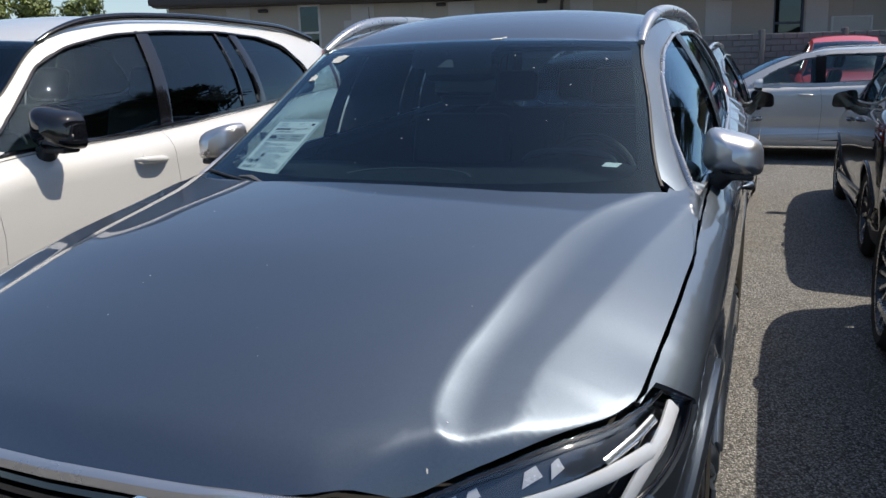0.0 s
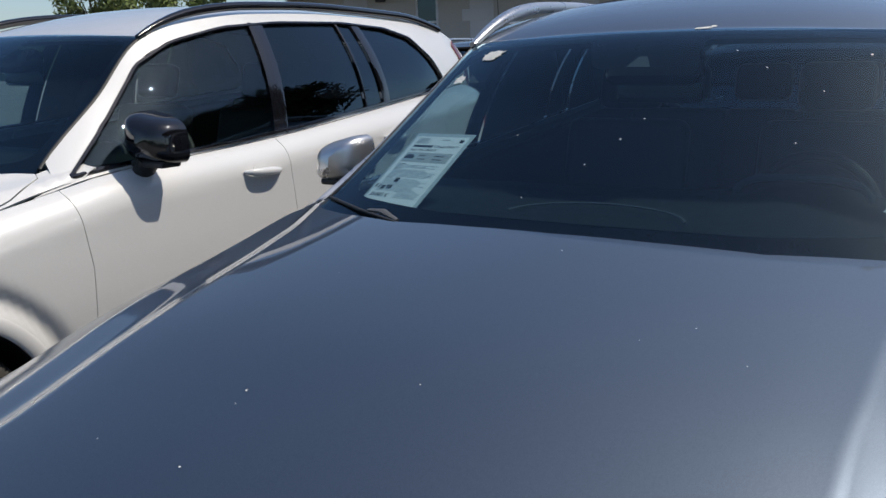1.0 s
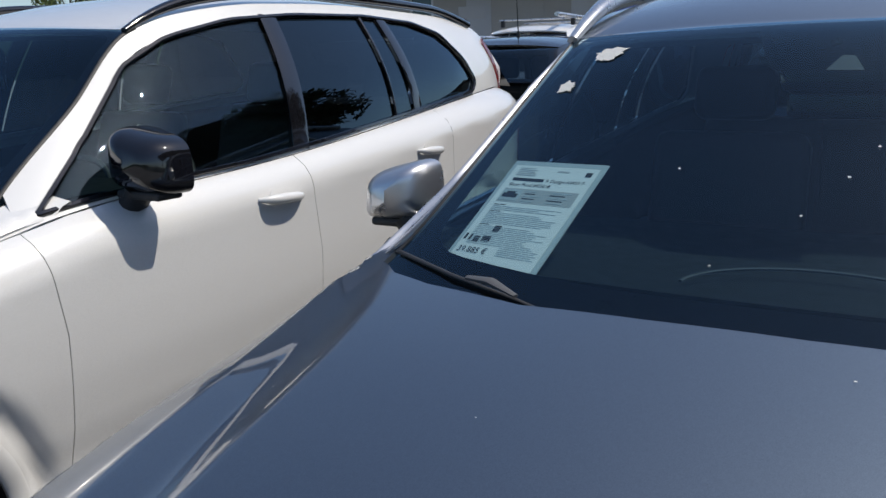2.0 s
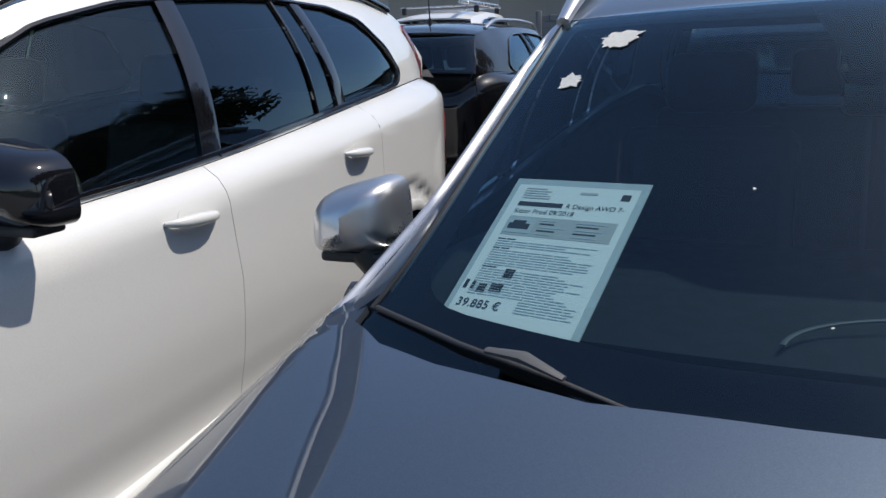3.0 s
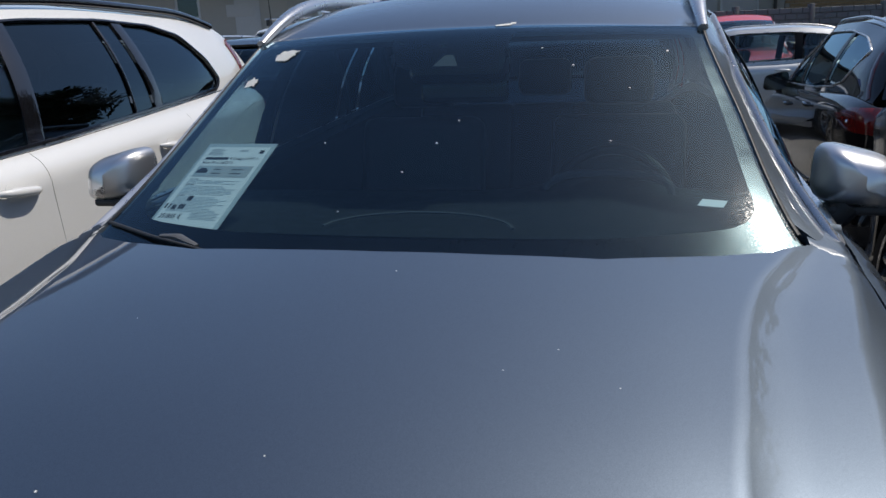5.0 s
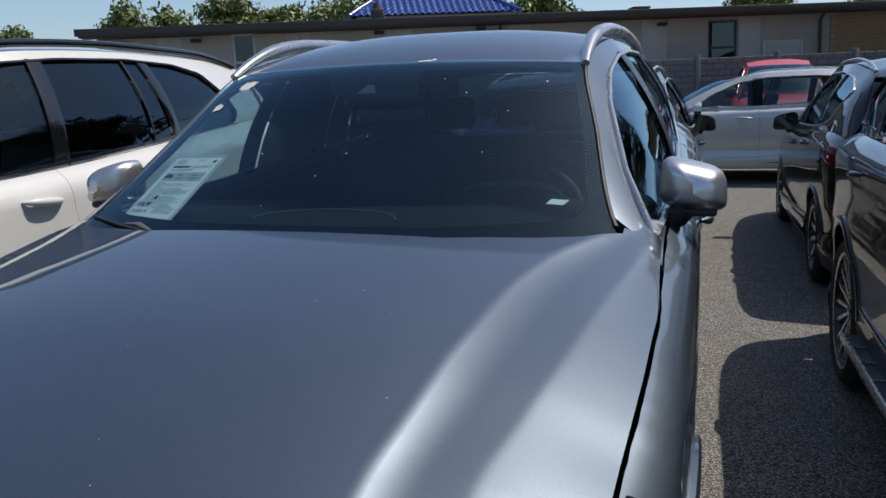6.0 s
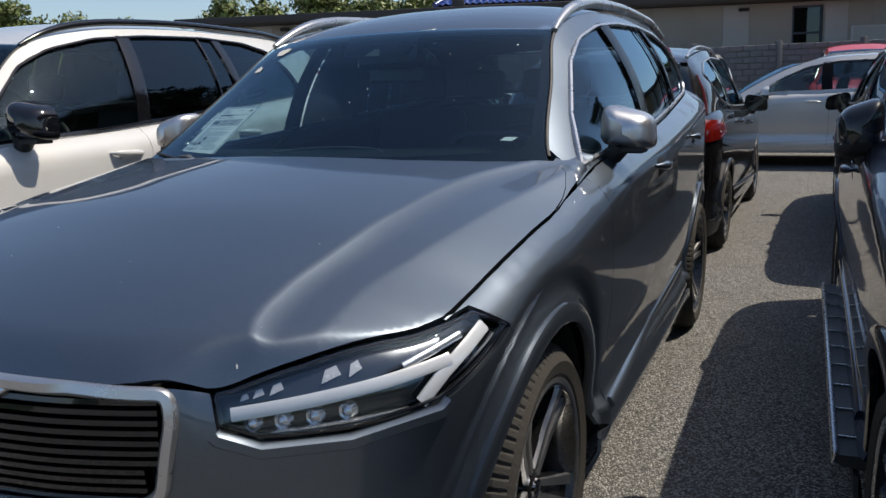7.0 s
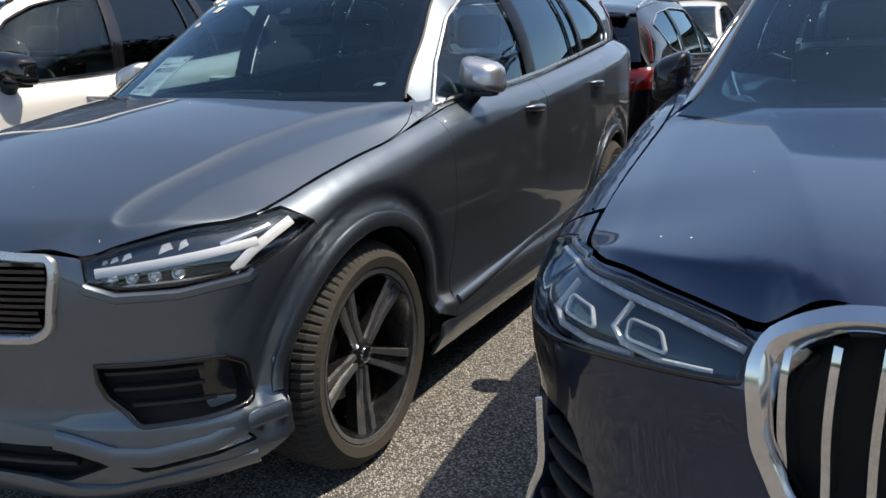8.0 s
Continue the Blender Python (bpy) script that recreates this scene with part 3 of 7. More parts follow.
def flowing(points, n=60):
    """A smooth run of n points through a few."""
    p = np.array(points, float)
    t = np.r_[0, np.cumsum(np.hypot(*np.diff(p, axis=0).T))]
    fx, fy = pchip(list(zip(t, p[:, 0]))), pchip(list(zip(t, p[:, 1])))
    return [(float(fx(w)), float(fy(w))) for w in np.linspace(0, t[-1], n)]


def crease_lines(c):
    xc, x2 = pchip(c["crease"]), pchip(c["crease2"])
    ys = np.arange(-0.70, 0.5, 0.012)
    second = [[(sg * (float(x2(y)) + d), y) for y in np.arange(-0.5, 0.4, 0.012)] for sg in (1, -1) for d in (-0.014, -0.005, 0.005, 0.014)]
    if c["brow"]:
        yf, xs = pchip(c["front"]), np.arange(0.50, 0.83, 0.012)
        second = second + [[(sg * x, float(yf(x)) + d) for x in xs] for sg in (1, -1) for d in (0.006, 0.012, 0.018, 0.024, 0.030, 0.036, 0.043, 0.05)]
    return second + [[(sg * (float(xc(y)) + d), y) for y in ys] for sg in (1, -1) for d in (-0.014, -0.006, 0.002, 0.010, 0.02)]


def hood_of(c):
    """The bonnet as height over (x, y): a raised middle, a crease, a hollow flank and a rolled nose."""
    zc, xs, zs, xc, yf = pchip(c["mid"]), pchip(c["hx"]), pchip(c["hz"]), pchip(c["crease"]), pchip(c["front"])
    roll, reach, k, hol = c["roll"], c["reach"], c["dome"], c["hollow"]
    x2 = pchip(c["crease2"])

    def f(x, y):
        x, y = np.asarray(x, float), np.asarray(y, float)
        t, edge, cr = np.abs(x), xs(y), xc(y)
        mid = zc(y)
        z_cr = mid - k * cr**2
        drop = np.maximum(z_cr - zs(y), 0.0)
        q2 = np.clip((x2(y) - cr) / np.maximum(edge - cr, 0.05), 0.3, 0.9)
        z = 0.0
        for d in (-0.008, -0.004, 0.0, 0.004, 0.008):
            q = np.clip((t + d - cr) / np.maximum(edge - cr, 0.05), 0, 1.3)
            g = 0.16 * (1 - (1 - np.clip(q / (0.5 * q2), 0, 1)) ** 2) + 0.45 * q + 0.39 * (np.maximum(q - q2, 0) / (1 - q2)) ** 1.08
            flank = z_cr - drop * (hol * g + (1 - hol) * q)
            z = z + np.where(q > 0, flank, mid - k * (t + d) ** 2) / 5
        d = y - yf(t)
        if c["brow"]:
            # over the lamps the flank ends in a fold, and a short face runs down to the shut line
            w, dd = step(*c["brow_from"], t), np.maximum(d, -0.01)
            face = pchip(c["brow"])(t) + (0.13 - 0.055 * step(0.60, 0.72, t)) * (1 - np.exp(-dd / 0.05)) + 0.25 * dd
            fold = 0.5 * (z + face - np.sqrt((z - face) ** 2 + 0.012**2))
            z = (1 - w) * (z - roll * np.clip(1 - d / reach, 0, 1.6) ** 2.2) + w * fold
        else:
            s = (1 - c["flat_nose"]) * step(0.45, 0.80, t)
            z = z - roll * (1 - 0.92 * s) * np.clip(1 - d / (reach * (1 - 0.65 * s)), 0, 1.6) ** 2.2
        return np.stack([x, y + 0 * x, z], -1)

    return f


def side_panels(car, c, sh, sg, paintm, lower):
    """Fender, doors, rear quarter and sill of one side."""
    T = lambda y: (sh.sy(y), float(sh.top(sh.sy(y))) - 0.0006)
    S = sh.sy
    R, L, zc = c["arch"], c["base"], c["wheel"][0]
    z0 = c["sill"]
    front, rear = arch(sh, 0, R, zc, z0), arch(sh, L, R, zc, z0)
    d1, d2, d3 = c["doors"]
    seam = lambda d: [(S(d - 0.01), 1.05), (S(d + 0.02), 0.85), (S(d + 0.02), 0.60), (S(d), z0)]
    top = lambda a, b, n=9: [T(y) for y in np.linspace(a, b, n)]
    g = 0.0016
    up = [p for p in front if p[0] > S(c["split"])]
    nose = [(S(y), z) for y, z in c["fender_nose"]]
    fender = [(S(c["tip"][0]), c["tip"][1])] + nose + top(c["peak"], d1 - 0.02, 14) + seam(d1) + [p for p in up[::-1] if p[1] > z0 + 0.01]
    part("fender", sheet(sh.skin, mirrored(shrunk(fender, g), sg), (), 0.022, 1), paintm, car)
    door = top(d1 - 0.02, d2 - 0.02) + seam(d2) + seam(d1)[::-1]
    a = part("front_door", sheet(sh.skin, mirrored(shrunk(door, g), sg), (), 0.04, 1), paintm, car)
    rr = [p for p in rear if p[0] < S(d3) and p[1] > z0 + 0.01]
    back = top(d2 - 0.02, d3 - 0.02) + [(S(d3 - 0.01), 1.05), (S(d3), max(rr[-1][1] + 0.02, zc))] + rr[::-1] + seam(d2)[::-1]
    b = part("rear_door", sheet(sh.skin, mirrored(shrunk(back, g), sg), (), 0.04, 1), paintm, car)
    rest = [p for p in rear if p[0] > S(d3) and p[1] > z0 + 0.01]
    end = sh.rx(c["tail_x"])
    ye = float(np.interp(end, sh.s, sh.y))
    quarter = top(d3 - 0.02, ye - 0.02, 14) + [(end, float(sh.top(end)) - 0.004), (end, 0.36), (S(L + R + 0.05), 0.30)] + rest[::-1] + [(S(d3), rest[0][1] + 0.02), (S(d3 - 0.01), 1.05)]
    part("rear_quarter", sheet(sh.skin, mirrored(shrunk(quarter, g), sg), (), 0.045, 1), paintm, car)
    sill = [(S(R + 0.03), z0), (S(L - R - 0.03), z0), (S(L - R - 0.01), 0.215), (S(R + 0.01), 0.215)]
    part("sill", sheet(sh.skin, mirrored(shrunk(sill, g), sg), (), 0.05, 1), lower, car)
    for yy, pts in ((0, front), (L, rear)):
        o = arch(sh, yy, R + c["lip"] / 2 - 0.004, zc, z0 + 0.09, 40)
        part("wheel_arch_lip", ribbon(sh.skin, mirrored(o, sg), c["lip"], 0.012, 1, False), c["lip_mat"] or paintm, car)
        # dark inner wheel house
        n, vs, fs = 28, [], []
        for k in range(n + 1):
            t = math.pi * (1.12 * k / n - 0.06)
            for x in (c["half"] - 0.05, c["half"] - 0.42):
                vs.append((sg * x, yy - (R + 0.004) * math.cos(t), zc + (R + 0.004) * math.sin(t)))
        fs = [(2 * k, 2 * k + 1, 2 * k + 3, 2 * k + 2) for k in range(n)] + [tuple(range(1, 2 * n + 2, 2))]
        part("wheel_house", clean(vs, fs), LINER, car)
    for y0, parent in ((c["handles"][0], a), (c["handles"][1], b)):
        handle(parent, sh, sg, y0, c["handle_z"] + 0.06 * (y0 > 1.8), paintm, c["handle_trim"])
    mould = [(S(y), z0 + 0.09 + 0.045 * (y - 1.2)) for y in np.linspace(d1 + 0.03, L - R - 0.06, 30)]
    part("door_moulding", ribbon(sh.skin, mirrored(mould, sg), 0.034, 0.009, 1, False), c["mould_mat"] or paintm, car)


def handle(door, sh, sg, y, z, paintm, trim):
    """A pull handle before a flat plate for its scooped recess; black trim paints the shade."""
    s = sh.sy(y)
    cup = rounded([(s - 0.055, z - 0.03), (s + 0.05, z - 0.03), (s + 0.05, z + 0.035), (s - 0.055, z + 0.035)], 0.03)
    part("handle_cup_plate", sheet(sh.skin, mirrored(cup, sg), (), 0.03, 1, 0.004, 0.0015), trim, door)
    w = np.linspace(-0.11, 0.11, 15)
    base = sh.skin(np.full(15, sg * s) + sg * w, np.full(15, z))
    out = [(p[0] + sg * 0.026 * (1 - abs(t / 0.11) ** 4), p[1], p[2] + 0.004 - 0.05 * t) for p, t in zip(base, w)]
    r = [0.005 + 0.010 * (1 - abs(t / 0.11) ** 3) for t in w]
    part("handle", tube(out, r, 10, 1.15), paintm, door)


def greenhouse(car, c, sh, sg, paintm):
    """Side frame with the window opening, its trim, pillars and panes."""
    H, W = sh.house(sg), sh.w
    o = rounded([(y, W(y, z)) for y, z in c["dlo"]], c["dlo_r"], 6)
    y0, y1 = c["house"]
    low = [(y, 0.0) for y in np.linspace(y0 + 0.03, y1, 24)]
    top = [(y, 0.45) for y in np.linspace(y1 - 0.03, c["screen"][0], 40)]
    sy0, sy1 = y0 + 0.03, c["screen"][0]
    top += [(sy0 + (sy1 - sy0) * f, b) for f, b in ((0.97, 0.40), (0.88, 0.29), (0.75, 0.20), (0.45, 0.09))]
    sign = sg
    part("side_frame", sheet(H, low + top, [shrunk(o, -0.004)], 0.04, sign, 0.02), paintm, car)
    ys = np.linspace(c["screen"][0] - 0.03, c["screen"][1] + 0.02, 24)
    part("screen_gasket", ribbon(H, [(y, 0.447) for y in ys], 0.010, 0.003, sign, False), TRIM, car)
    part("window_trim", ribbon(H, o, c["trim_w"], 0.010, sign), c["trim"], car)
    for a, b, priv in c["panes"]:
        # clip the opening between two slanting pillar lines
        p = dense(o, 0.03)
        ya, yb = a[0] + a[1] * (p[:, 1] / 0.45), b[0] + b[1] * (p[:, 1] / 0.45)
        q = np.stack([np.clip(p[:, 0], ya, yb), p[:, 1]], 1)
        q = np.array([r for i, r in enumerate(q) if np.linalg.norm(r - q[i - 1]) > 1e-4])
        part("window_pane", sheet(H, shrunk(q, 0.004), (), 0.06, sign, 0.0, -0.008), PRIVACY if priv else c["pane_mat"], car)
    for a, wide in c["pillars"]:
        bmax = max(q[1] for q in dense(o, 0.05) if abs(q[0] - (a[0] + a[1])) < 0.25)
        bmin = min(q[1] for q in dense(o, 0.05) if abs(q[0] - a[0]) < 0.25)
        path = [(a[0] + a[1] * b / 0.45, b) for b in np.linspace(bmin, bmax, 12)]
        part("pillar_cover", ribbon(H, path, wide, 0.004, sign, False), c["pillar_mat"], car)


def mirror(car, c, sg, cap, lower):
    """A door mirror: cap, lower shell, glass and foot."""
    x0, y0, z0 = c["mirror"]
    wx, wy, wz = c["mirror_size"]
    v, f, n, m = [], [], 56, 24
    for i in range(m + 1):
        t = i / m
        k = (1 - t**3.0) ** 0.42 if t < 1 else 0.0
        for j in range(n):
            a = 2 * math.pi * j / n
            cx, cz = math.cos(a), math.sin(a)
            e = 0.50
            px, pz = abs(cx) ** e * (1 if cx > 0 else -1), abs(cz) ** e * (1 if cz > 0 else -1)
            taper = 1 - 0.10 * px
            v.append((sg * (x0 + wx * (px * k * (1 - 0.05 * pz))), y0 - wy * t, z0 + wz * pz * k * taper - 0.015 * px))
    for i in range(m):
        for j in range(n):
            f.append((i * n + j, i * n + (j + 1) % n, (i + 1) * n + (j + 1) % n, (i + 1) * n + j))
    two = cap != lower
    upper = [q for q in f if not two or sum(v[i][2] for i in q) / 4 > z0 - wz * 0.45]
    under = [q for q in f if two and sum(v[i][2] for i in q) / 4 <= z0 - wz * 0.45]
    body = part("mirror", clean(v, upper, 80), cap, car)
    if two:
        part("lower_shell", clean(v, under, 80), lower, body)
    else:
        part("base_plate", box_bm((min(sg * (x0 - wx * 0.72), sg * (x0 + wx * 0.72)), y0 - wy * 0.72, z0 - wz - 0.012), (max(sg * (x0 - wx * 0.72), sg * (x0 + wx * 0.72)), y0 - 0.012, z0 - wz * 0.86), 0.008), TRIM, body)
    part("mirror_glass", clean([v[j] for j in range(n)], [tuple(range(n))]), GLOSS, body)
    foot = [(sg * (x0 - wx * 0.25), y0 - wy * 0.45, z0 - wz * 0.85), (sg * (x0 - wx * 0.45), y0 - wy * 0.45, z0 - wz * 1.25), (sg * (x0 - wx * 0.9), y0 - wy * 0.4, z0 - wz * 1.5), (sg * (x0 - wx * 1.5), y0 - wy * 0.35, z0 - wz * 1.55)]
    part("mirror_foot", tube(foot, [0.045, 0.04, 0.035, 0.035], 10, 0.8), TRIM, body)


def rail(car, sh, sg, y0, y1, high, mat, xin=0.0, solid=False, rad=0.017):
    """A roof rail that springs from the roof at both ends."""
    ys = np.linspace(y0, y1, 40)
    pts, rr = [], []
    for y in ys:
        t = (y - y0) / (y1 - y0)
        lift = high * (math.sin(math.pi * min(t * 3.2, 0.5)) if t < 0.5 else math.sin(math.pi * min((1 - t) * 2.4, 0.5)))
        yy = float(max(y, y0))
        pts.append((sg * (float(sh.xr(yy)) - xin - 0.012 * lift / max(high, 1e-6)), y, float(sh.zr(yy)) + 0.006 + lift))
        rr.append(rad * (0.5 + 0.5 * min(1, t * 9)))
    part("roof_rail", tube(pts, rr, 12, 0.8), mat, car)


def build_car(c, label, at, rz, group=""):
    """A whole car: body panels, panes, wheels and a dark liner behind the seams."""
    car = thing(c["name"], label, "car", at, rz, group)
    hood = hood_of(c)
    pts = flowing(c["hood_edge"])
    zz = lambda x, y: float(hood(np.array([x]), np.array([y]))[0, 2])
    edge = [(x, y, zz(x, y + (0.0035 if c["brow"] and x > 0.5 and y < -0.45 else 0)) - 0.002) for x, y in pts] + list(c["belt"])
    sh = Shell(c["plan"], edge, c["side"], c["nose"], c["roof"], c["bulge"])
    if c["valley"]:
        sh.wells = [(sh.sy(y), c["wheel"][0], c["arch"]) for y in (0, c["base"])]
    outline = [(x, y) for x, y in pts + c["hood_rear"]]
    outline = outline + [(-x, y) for x, y in outline[::-1] if x > 0.001]
    part("bonnet", sheet(hood, shrunk(outline, 0.003), (), 0.018, 1, 0.02, 0.0, crease_lines(c)), c["paint"], car)
    for sg in (1, -1):
        cap = [pts[-4], pts[-1]] + c["hood_rear"][:4] + [(c["hood_rear"][3][0], c["hood_rear"][3][1] + 0.14), (c["belt"][2][0] - 0.002, c["belt"][2][1] + 0.06)] + [(b[0] - 0.002, b[1]) for b in c["belt"][1::-1]]
        part("fender_cap", sheet(hood, mirrored(cap, sg), (), 0.03, 1, 0.01, -0.003), c["paint"], car)
    y0, y1 = c["screen"]
    ws = sh.pane(y0, y1, c["bow"], c["rise"])
    full = [(-0.7, 0), (0.7, 0), (0.7, 0.85), (-0.7, 0.85)]
    scr = [(-0.70, -0.11), (-0.35, -0.14), (0, -0.15), (0.35, -0.14), (0.70, -0.11), (0.7, 0.85), (-0.7, 0.85)]
    part("windscreen", sheet(ws, shrunk(scr, 0.006), (), 0.06, 1, 0.0), SCREEN if c["name"] == "grey_suv" else CLEAR, car, "dusty tinted windscreen").visible_shadow = False
    inner = rounded([(-0.655, -0.005), (-0.3, -0.03), (0.3, -0.03), (0.655, -0.005), (0.672, 0.80), (-0.672, 0.80)], [0.09, 0, 0, 0.09, 0.05, 0.05])
    part("screen_border", sheet(ws, shrunk(scr, 0.004), [inner], 0.05, 1, 0.0, -0.006), PILLAR, car)
    patch = rounded([(-0.205, 0.82), (-0.19, 0.745), (-0.145, 0.615), (0.13, 0.61), (0.16, 0.745), (0.175, 0.82)], [0, 0.02, 0.04, 0.04, 0.02, 0])
    part("mirror_patch", sheet(ws, patch, (), 0.05, 1, 0.0, -0.0045), PILLAR, car)
    part("camera_bracket", sheet(ws, [(-0.045, 0.622), (0.025, 0.62), (0.006, 0.672), (-0.018, 0.674)], (), 0.03, 1, 0.0, -0.003), BRACKET, car, "small grey camera bracket")
    ry = c["roof_y"]
    lid = sh.lid(ry[0], ry[1], c["rise"], c["crown"])
    u = np.linspace(-0.62, 0.62, 21)
    fr = [(a, y1 - c["bow"] * (1 - abs(a / 0.62) ** 2.6)) for a in u]
    bk = [(a, ry[1] + c["back_bow"] * (1 - abs(a / 0.62) ** 2.6)) for a in u[::-1]]
    part("roof", sheet(lid, shrunk(fr + bk, 0.003), (), 0.06, 1, 0.02), c["roof_mat"] or c["paint"], car)
    part("headliner", sheet(lid, shrunk(fr + bk, 0.02), (), 0.15, 1, 0.0, -0.035), CABIN, car)
    rw = sh.pane(c["rear_screen"][0], c["rear_screen"][1], -c["back_bow"], c["rise"])
    part("rear_window", sheet(rw, shrunk(full, 0.02), (), 0.08, 1, 0.0), REARG, car)
    part("rear_window_border", sheet(rw, shrunk(full, 0.004), [rounded(shrunk(full, 0.07), 0.08)], 0.06, 1, 0.0, -0.004), c["rear_border"], car)
    for sg in (1, -1):
        side_panels(car, c, sh, sg, c["paint"], c["sill_mat"] or c["paint"])
        greenhouse(car, c, sh, sg, c["paint"])
        mirror(car, c, sg, c["mirror_mat"], c["mirror_low"])
        for y in (0, c["base"]):
            r, wide, rim = c["wheel"]
            add_wheel(car, c["rim"], c["half"] - 0.025, y, r, wide, rim, sg, c["rim_mats"])
    # liner: a dark shell just inside the skin, and a floor
    end = sh.s[-1]
    a = np.linspace(0, end, 160)
    lo = [(s, 0.23) for s in a]
    R, zc = c["arch"] + 0.02, c["wheel"][0]
    for k, s in enumerate(a):
        for yy in (0, c["base"]):
            d = s - sh.sy(yy)
            if abs(d) < R:
                lo[k] = (s, zc + math.sqrt(R * R - d * d))
    hi = [(s, float(sh.top(s)) - 0.012) for s in a[::-1]]
    for sg in (1, -1):
        part("inner_liner", sheet(sh.skin, mirrored(lo + hi, sg), c["liner_holes"](sh, sg) if c["liner_holes"] else (), 0.08, 1, 0.0, -0.045), LINER, car)
    box("underbody", (-c["half"] + 0.30, sh.y[0] + 0.25, 0.22), (c["half"] - 0.30, sh.y[-1] - 0.25, 0.30), LINER, car, 0.02)
    end = sh.rx(c["tail_x"])
    for sg in (1, -1):
        gate = [(end, 0.36), (sh.s[-1], 0.36), (sh.s[-1], float(sh.top(sh.s[-1])) - 0.004)] + [(s, float(sh.top(s)) - 0.004) for s in np.linspace(sh.s[-1], end, 12)[1:]]
        part("tailgate_half", sheet(sh.skin, mirrored(shrunk(gate, 0.002), sg), c["gate_holes"](sh, sg) if c["gate_holes"] else (), 0.05, 1), c["paint"], car)
    low = [(s, 0.22) for s in np.linspace(sh.sy(c["base"] + c["arch"] + 0.06), sh.s[-1], 14)]
    for sg in (1, -1):
        part("rear_bumper", sheet(sh.skin, mirrored(low + [(s, 0.355) for s, _ in low[::-1]], sg), (), 0.05, 1), TRIM, car)
    cabin(car, c, sh, ws)
    return car, sh, hood, ws


def cabin(car, c, sh, ws):
    """Dashboard, seats, steering wheel and floor behind the panes."""
    y0, x = c["screen"][0], c["half"] - 0.14
    z = float(sh.zr(y0))
    box("cabin_floor", (-x, y0 + 0.1, 0.34), (x, sh.y[-1] - 0.25, 0.40), CABIN, car)
    n, vs, fs = 15, [], []
    prof = [(-0.02, -0.035), (0.16, -0.030), (0.42, -0.035), (0.62, -0.05), (0.68, -0.10), (0.70, -0.22), (0.62, -0.50), (0.30, -0.60)]
    for i in range(n):
        u = -1 + 2 * i / (n - 1)
        hump = 0.045 * math.exp(-((u - 0.45) / 0.22) ** 2)
        for k, (dy, dz) in enumerate(prof):
            bow = c["bow"] * (1 - u * u) * (1 if k < 3 else 0.4)
            vs.append((u * (x - 0.02), y0 - bow + dy + 0.03, z + dz + 0.01 * (1 - u * u) + (hump if 3 <= k <= 5 else 0)))
    m = len(prof)
    fs = [(i * m + k, (i + 1) * m + k, (i + 1) * m + k + 1, i * m + k + 1) for i in range(n - 1) for k in range(m - 1)]
    part("dashboard", clean(vs, fs, 50), DASH, car, "matt charcoal dashboard")
    arc = [(0.21 * math.cos(a), y0 - 0.01 + 0.13 * math.sin(a) - c["bow"] * 0.6, z - 0.014 + 0.012 * math.sin(a)) for a in np.linspace(0.12, math.pi - 0.12, 25)]
    part("defroster_rim", tube(arc, 0.004, 6, 0.7), BRACKET, car)
    hood = [(0.38 + 0.17 * math.copysign(abs(math.cos(a)) ** 0.6, math.cos(a)), y0 + 0.50, z - 0.06 + 0.085 * abs(math.sin(a)) ** 0.6) for a in np.linspace(0.05, math.pi - 0.05, 25)]
    part("instrument_hood", tube(hood, 0.010, 8, 0.8, (0, 1, 0)), BRACKET, car)
    for sx in (0.38, -0.38):
        for yy, wide in ((y0 + 1.35, 0.25), (y0 + 2.25, 0.25)):
            seat(car, sx, yy, wide)
    seat(car, 0, y0 + 2.25, 0.18)
    ring = [(0.38 + 0.185 * math.cos(a), y0 + 0.83 + 0.06 * math.sin(a), z - 0.13 + 0.175 * math.sin(a)) for a in np.linspace(0, 2 * math.pi, 33)[:-1]]
    part("steering_wheel", tube(ring, 0.016, 8, 1.0, (0, 1, 0.3), True), CABIN, car)
    box("steering_boss", (0.29, y0 + 0.79, z - 0.20), (0.47, y0 + 0.84, z - 0.08), CABIN, car, 0.02)
    box("centre_console", (-0.16, y0 + 0.5, 0.40), (0.16, y0 + 1.5, 0.72), CABIN, car, 0.04)
    p = ws(np.array([0.0]), np.array([0.72]))[0]
    box("mirror_camera_housing", (-0.13, p[1] + 0.01, p[2] - 0.10), (0.13, p[1] + 0.14, p[2] - 0.005), GLOSS, car, 0.03)
    box("rear_view_mirror", (-0.12, p[1] + 0.10, p[2] - 0.15), (0.12, p[1] + 0.13, p[2] - 0.08), GLOSS, car, 0.015)


def seat(car, x, y, w):
    body = box("seat", (x - w, y - 0.48, 0.55), (x + w, y + 0.04, 0.74), LEATHER, car, 0.05)
    bm = box_bm((-w, -0.06, 0.0), (w, 0.07, 0.62), 0.05, 3)
    back = part("backrest", bm, LEATHER, body)
    back.matrix_local = pose(x, y, 0.70, -14, 0, 0)
    smooth_by(back.data, 60)
    bm = box_bm((-0.13, -0.045, 0.66), (0.13, 0.05, 0.84), 0.04, 3)
    head = part("headrest", bm, LEATHER, body)
    head.matrix_local = pose(x, y, 0.70, -14, 0, 0)
    smooth_by(head.data, 60)


# ---- ground and surroundings ----
SLOPE = pchip([(-2000, 0.0), (2.5, 0.0), (5.4, 0.055), (8.3, 0.12), (11.3, 0.22), (16, 0.40), (21, 0.62), (25, 0.80), (60, 0.9), (3000, 0.9)])


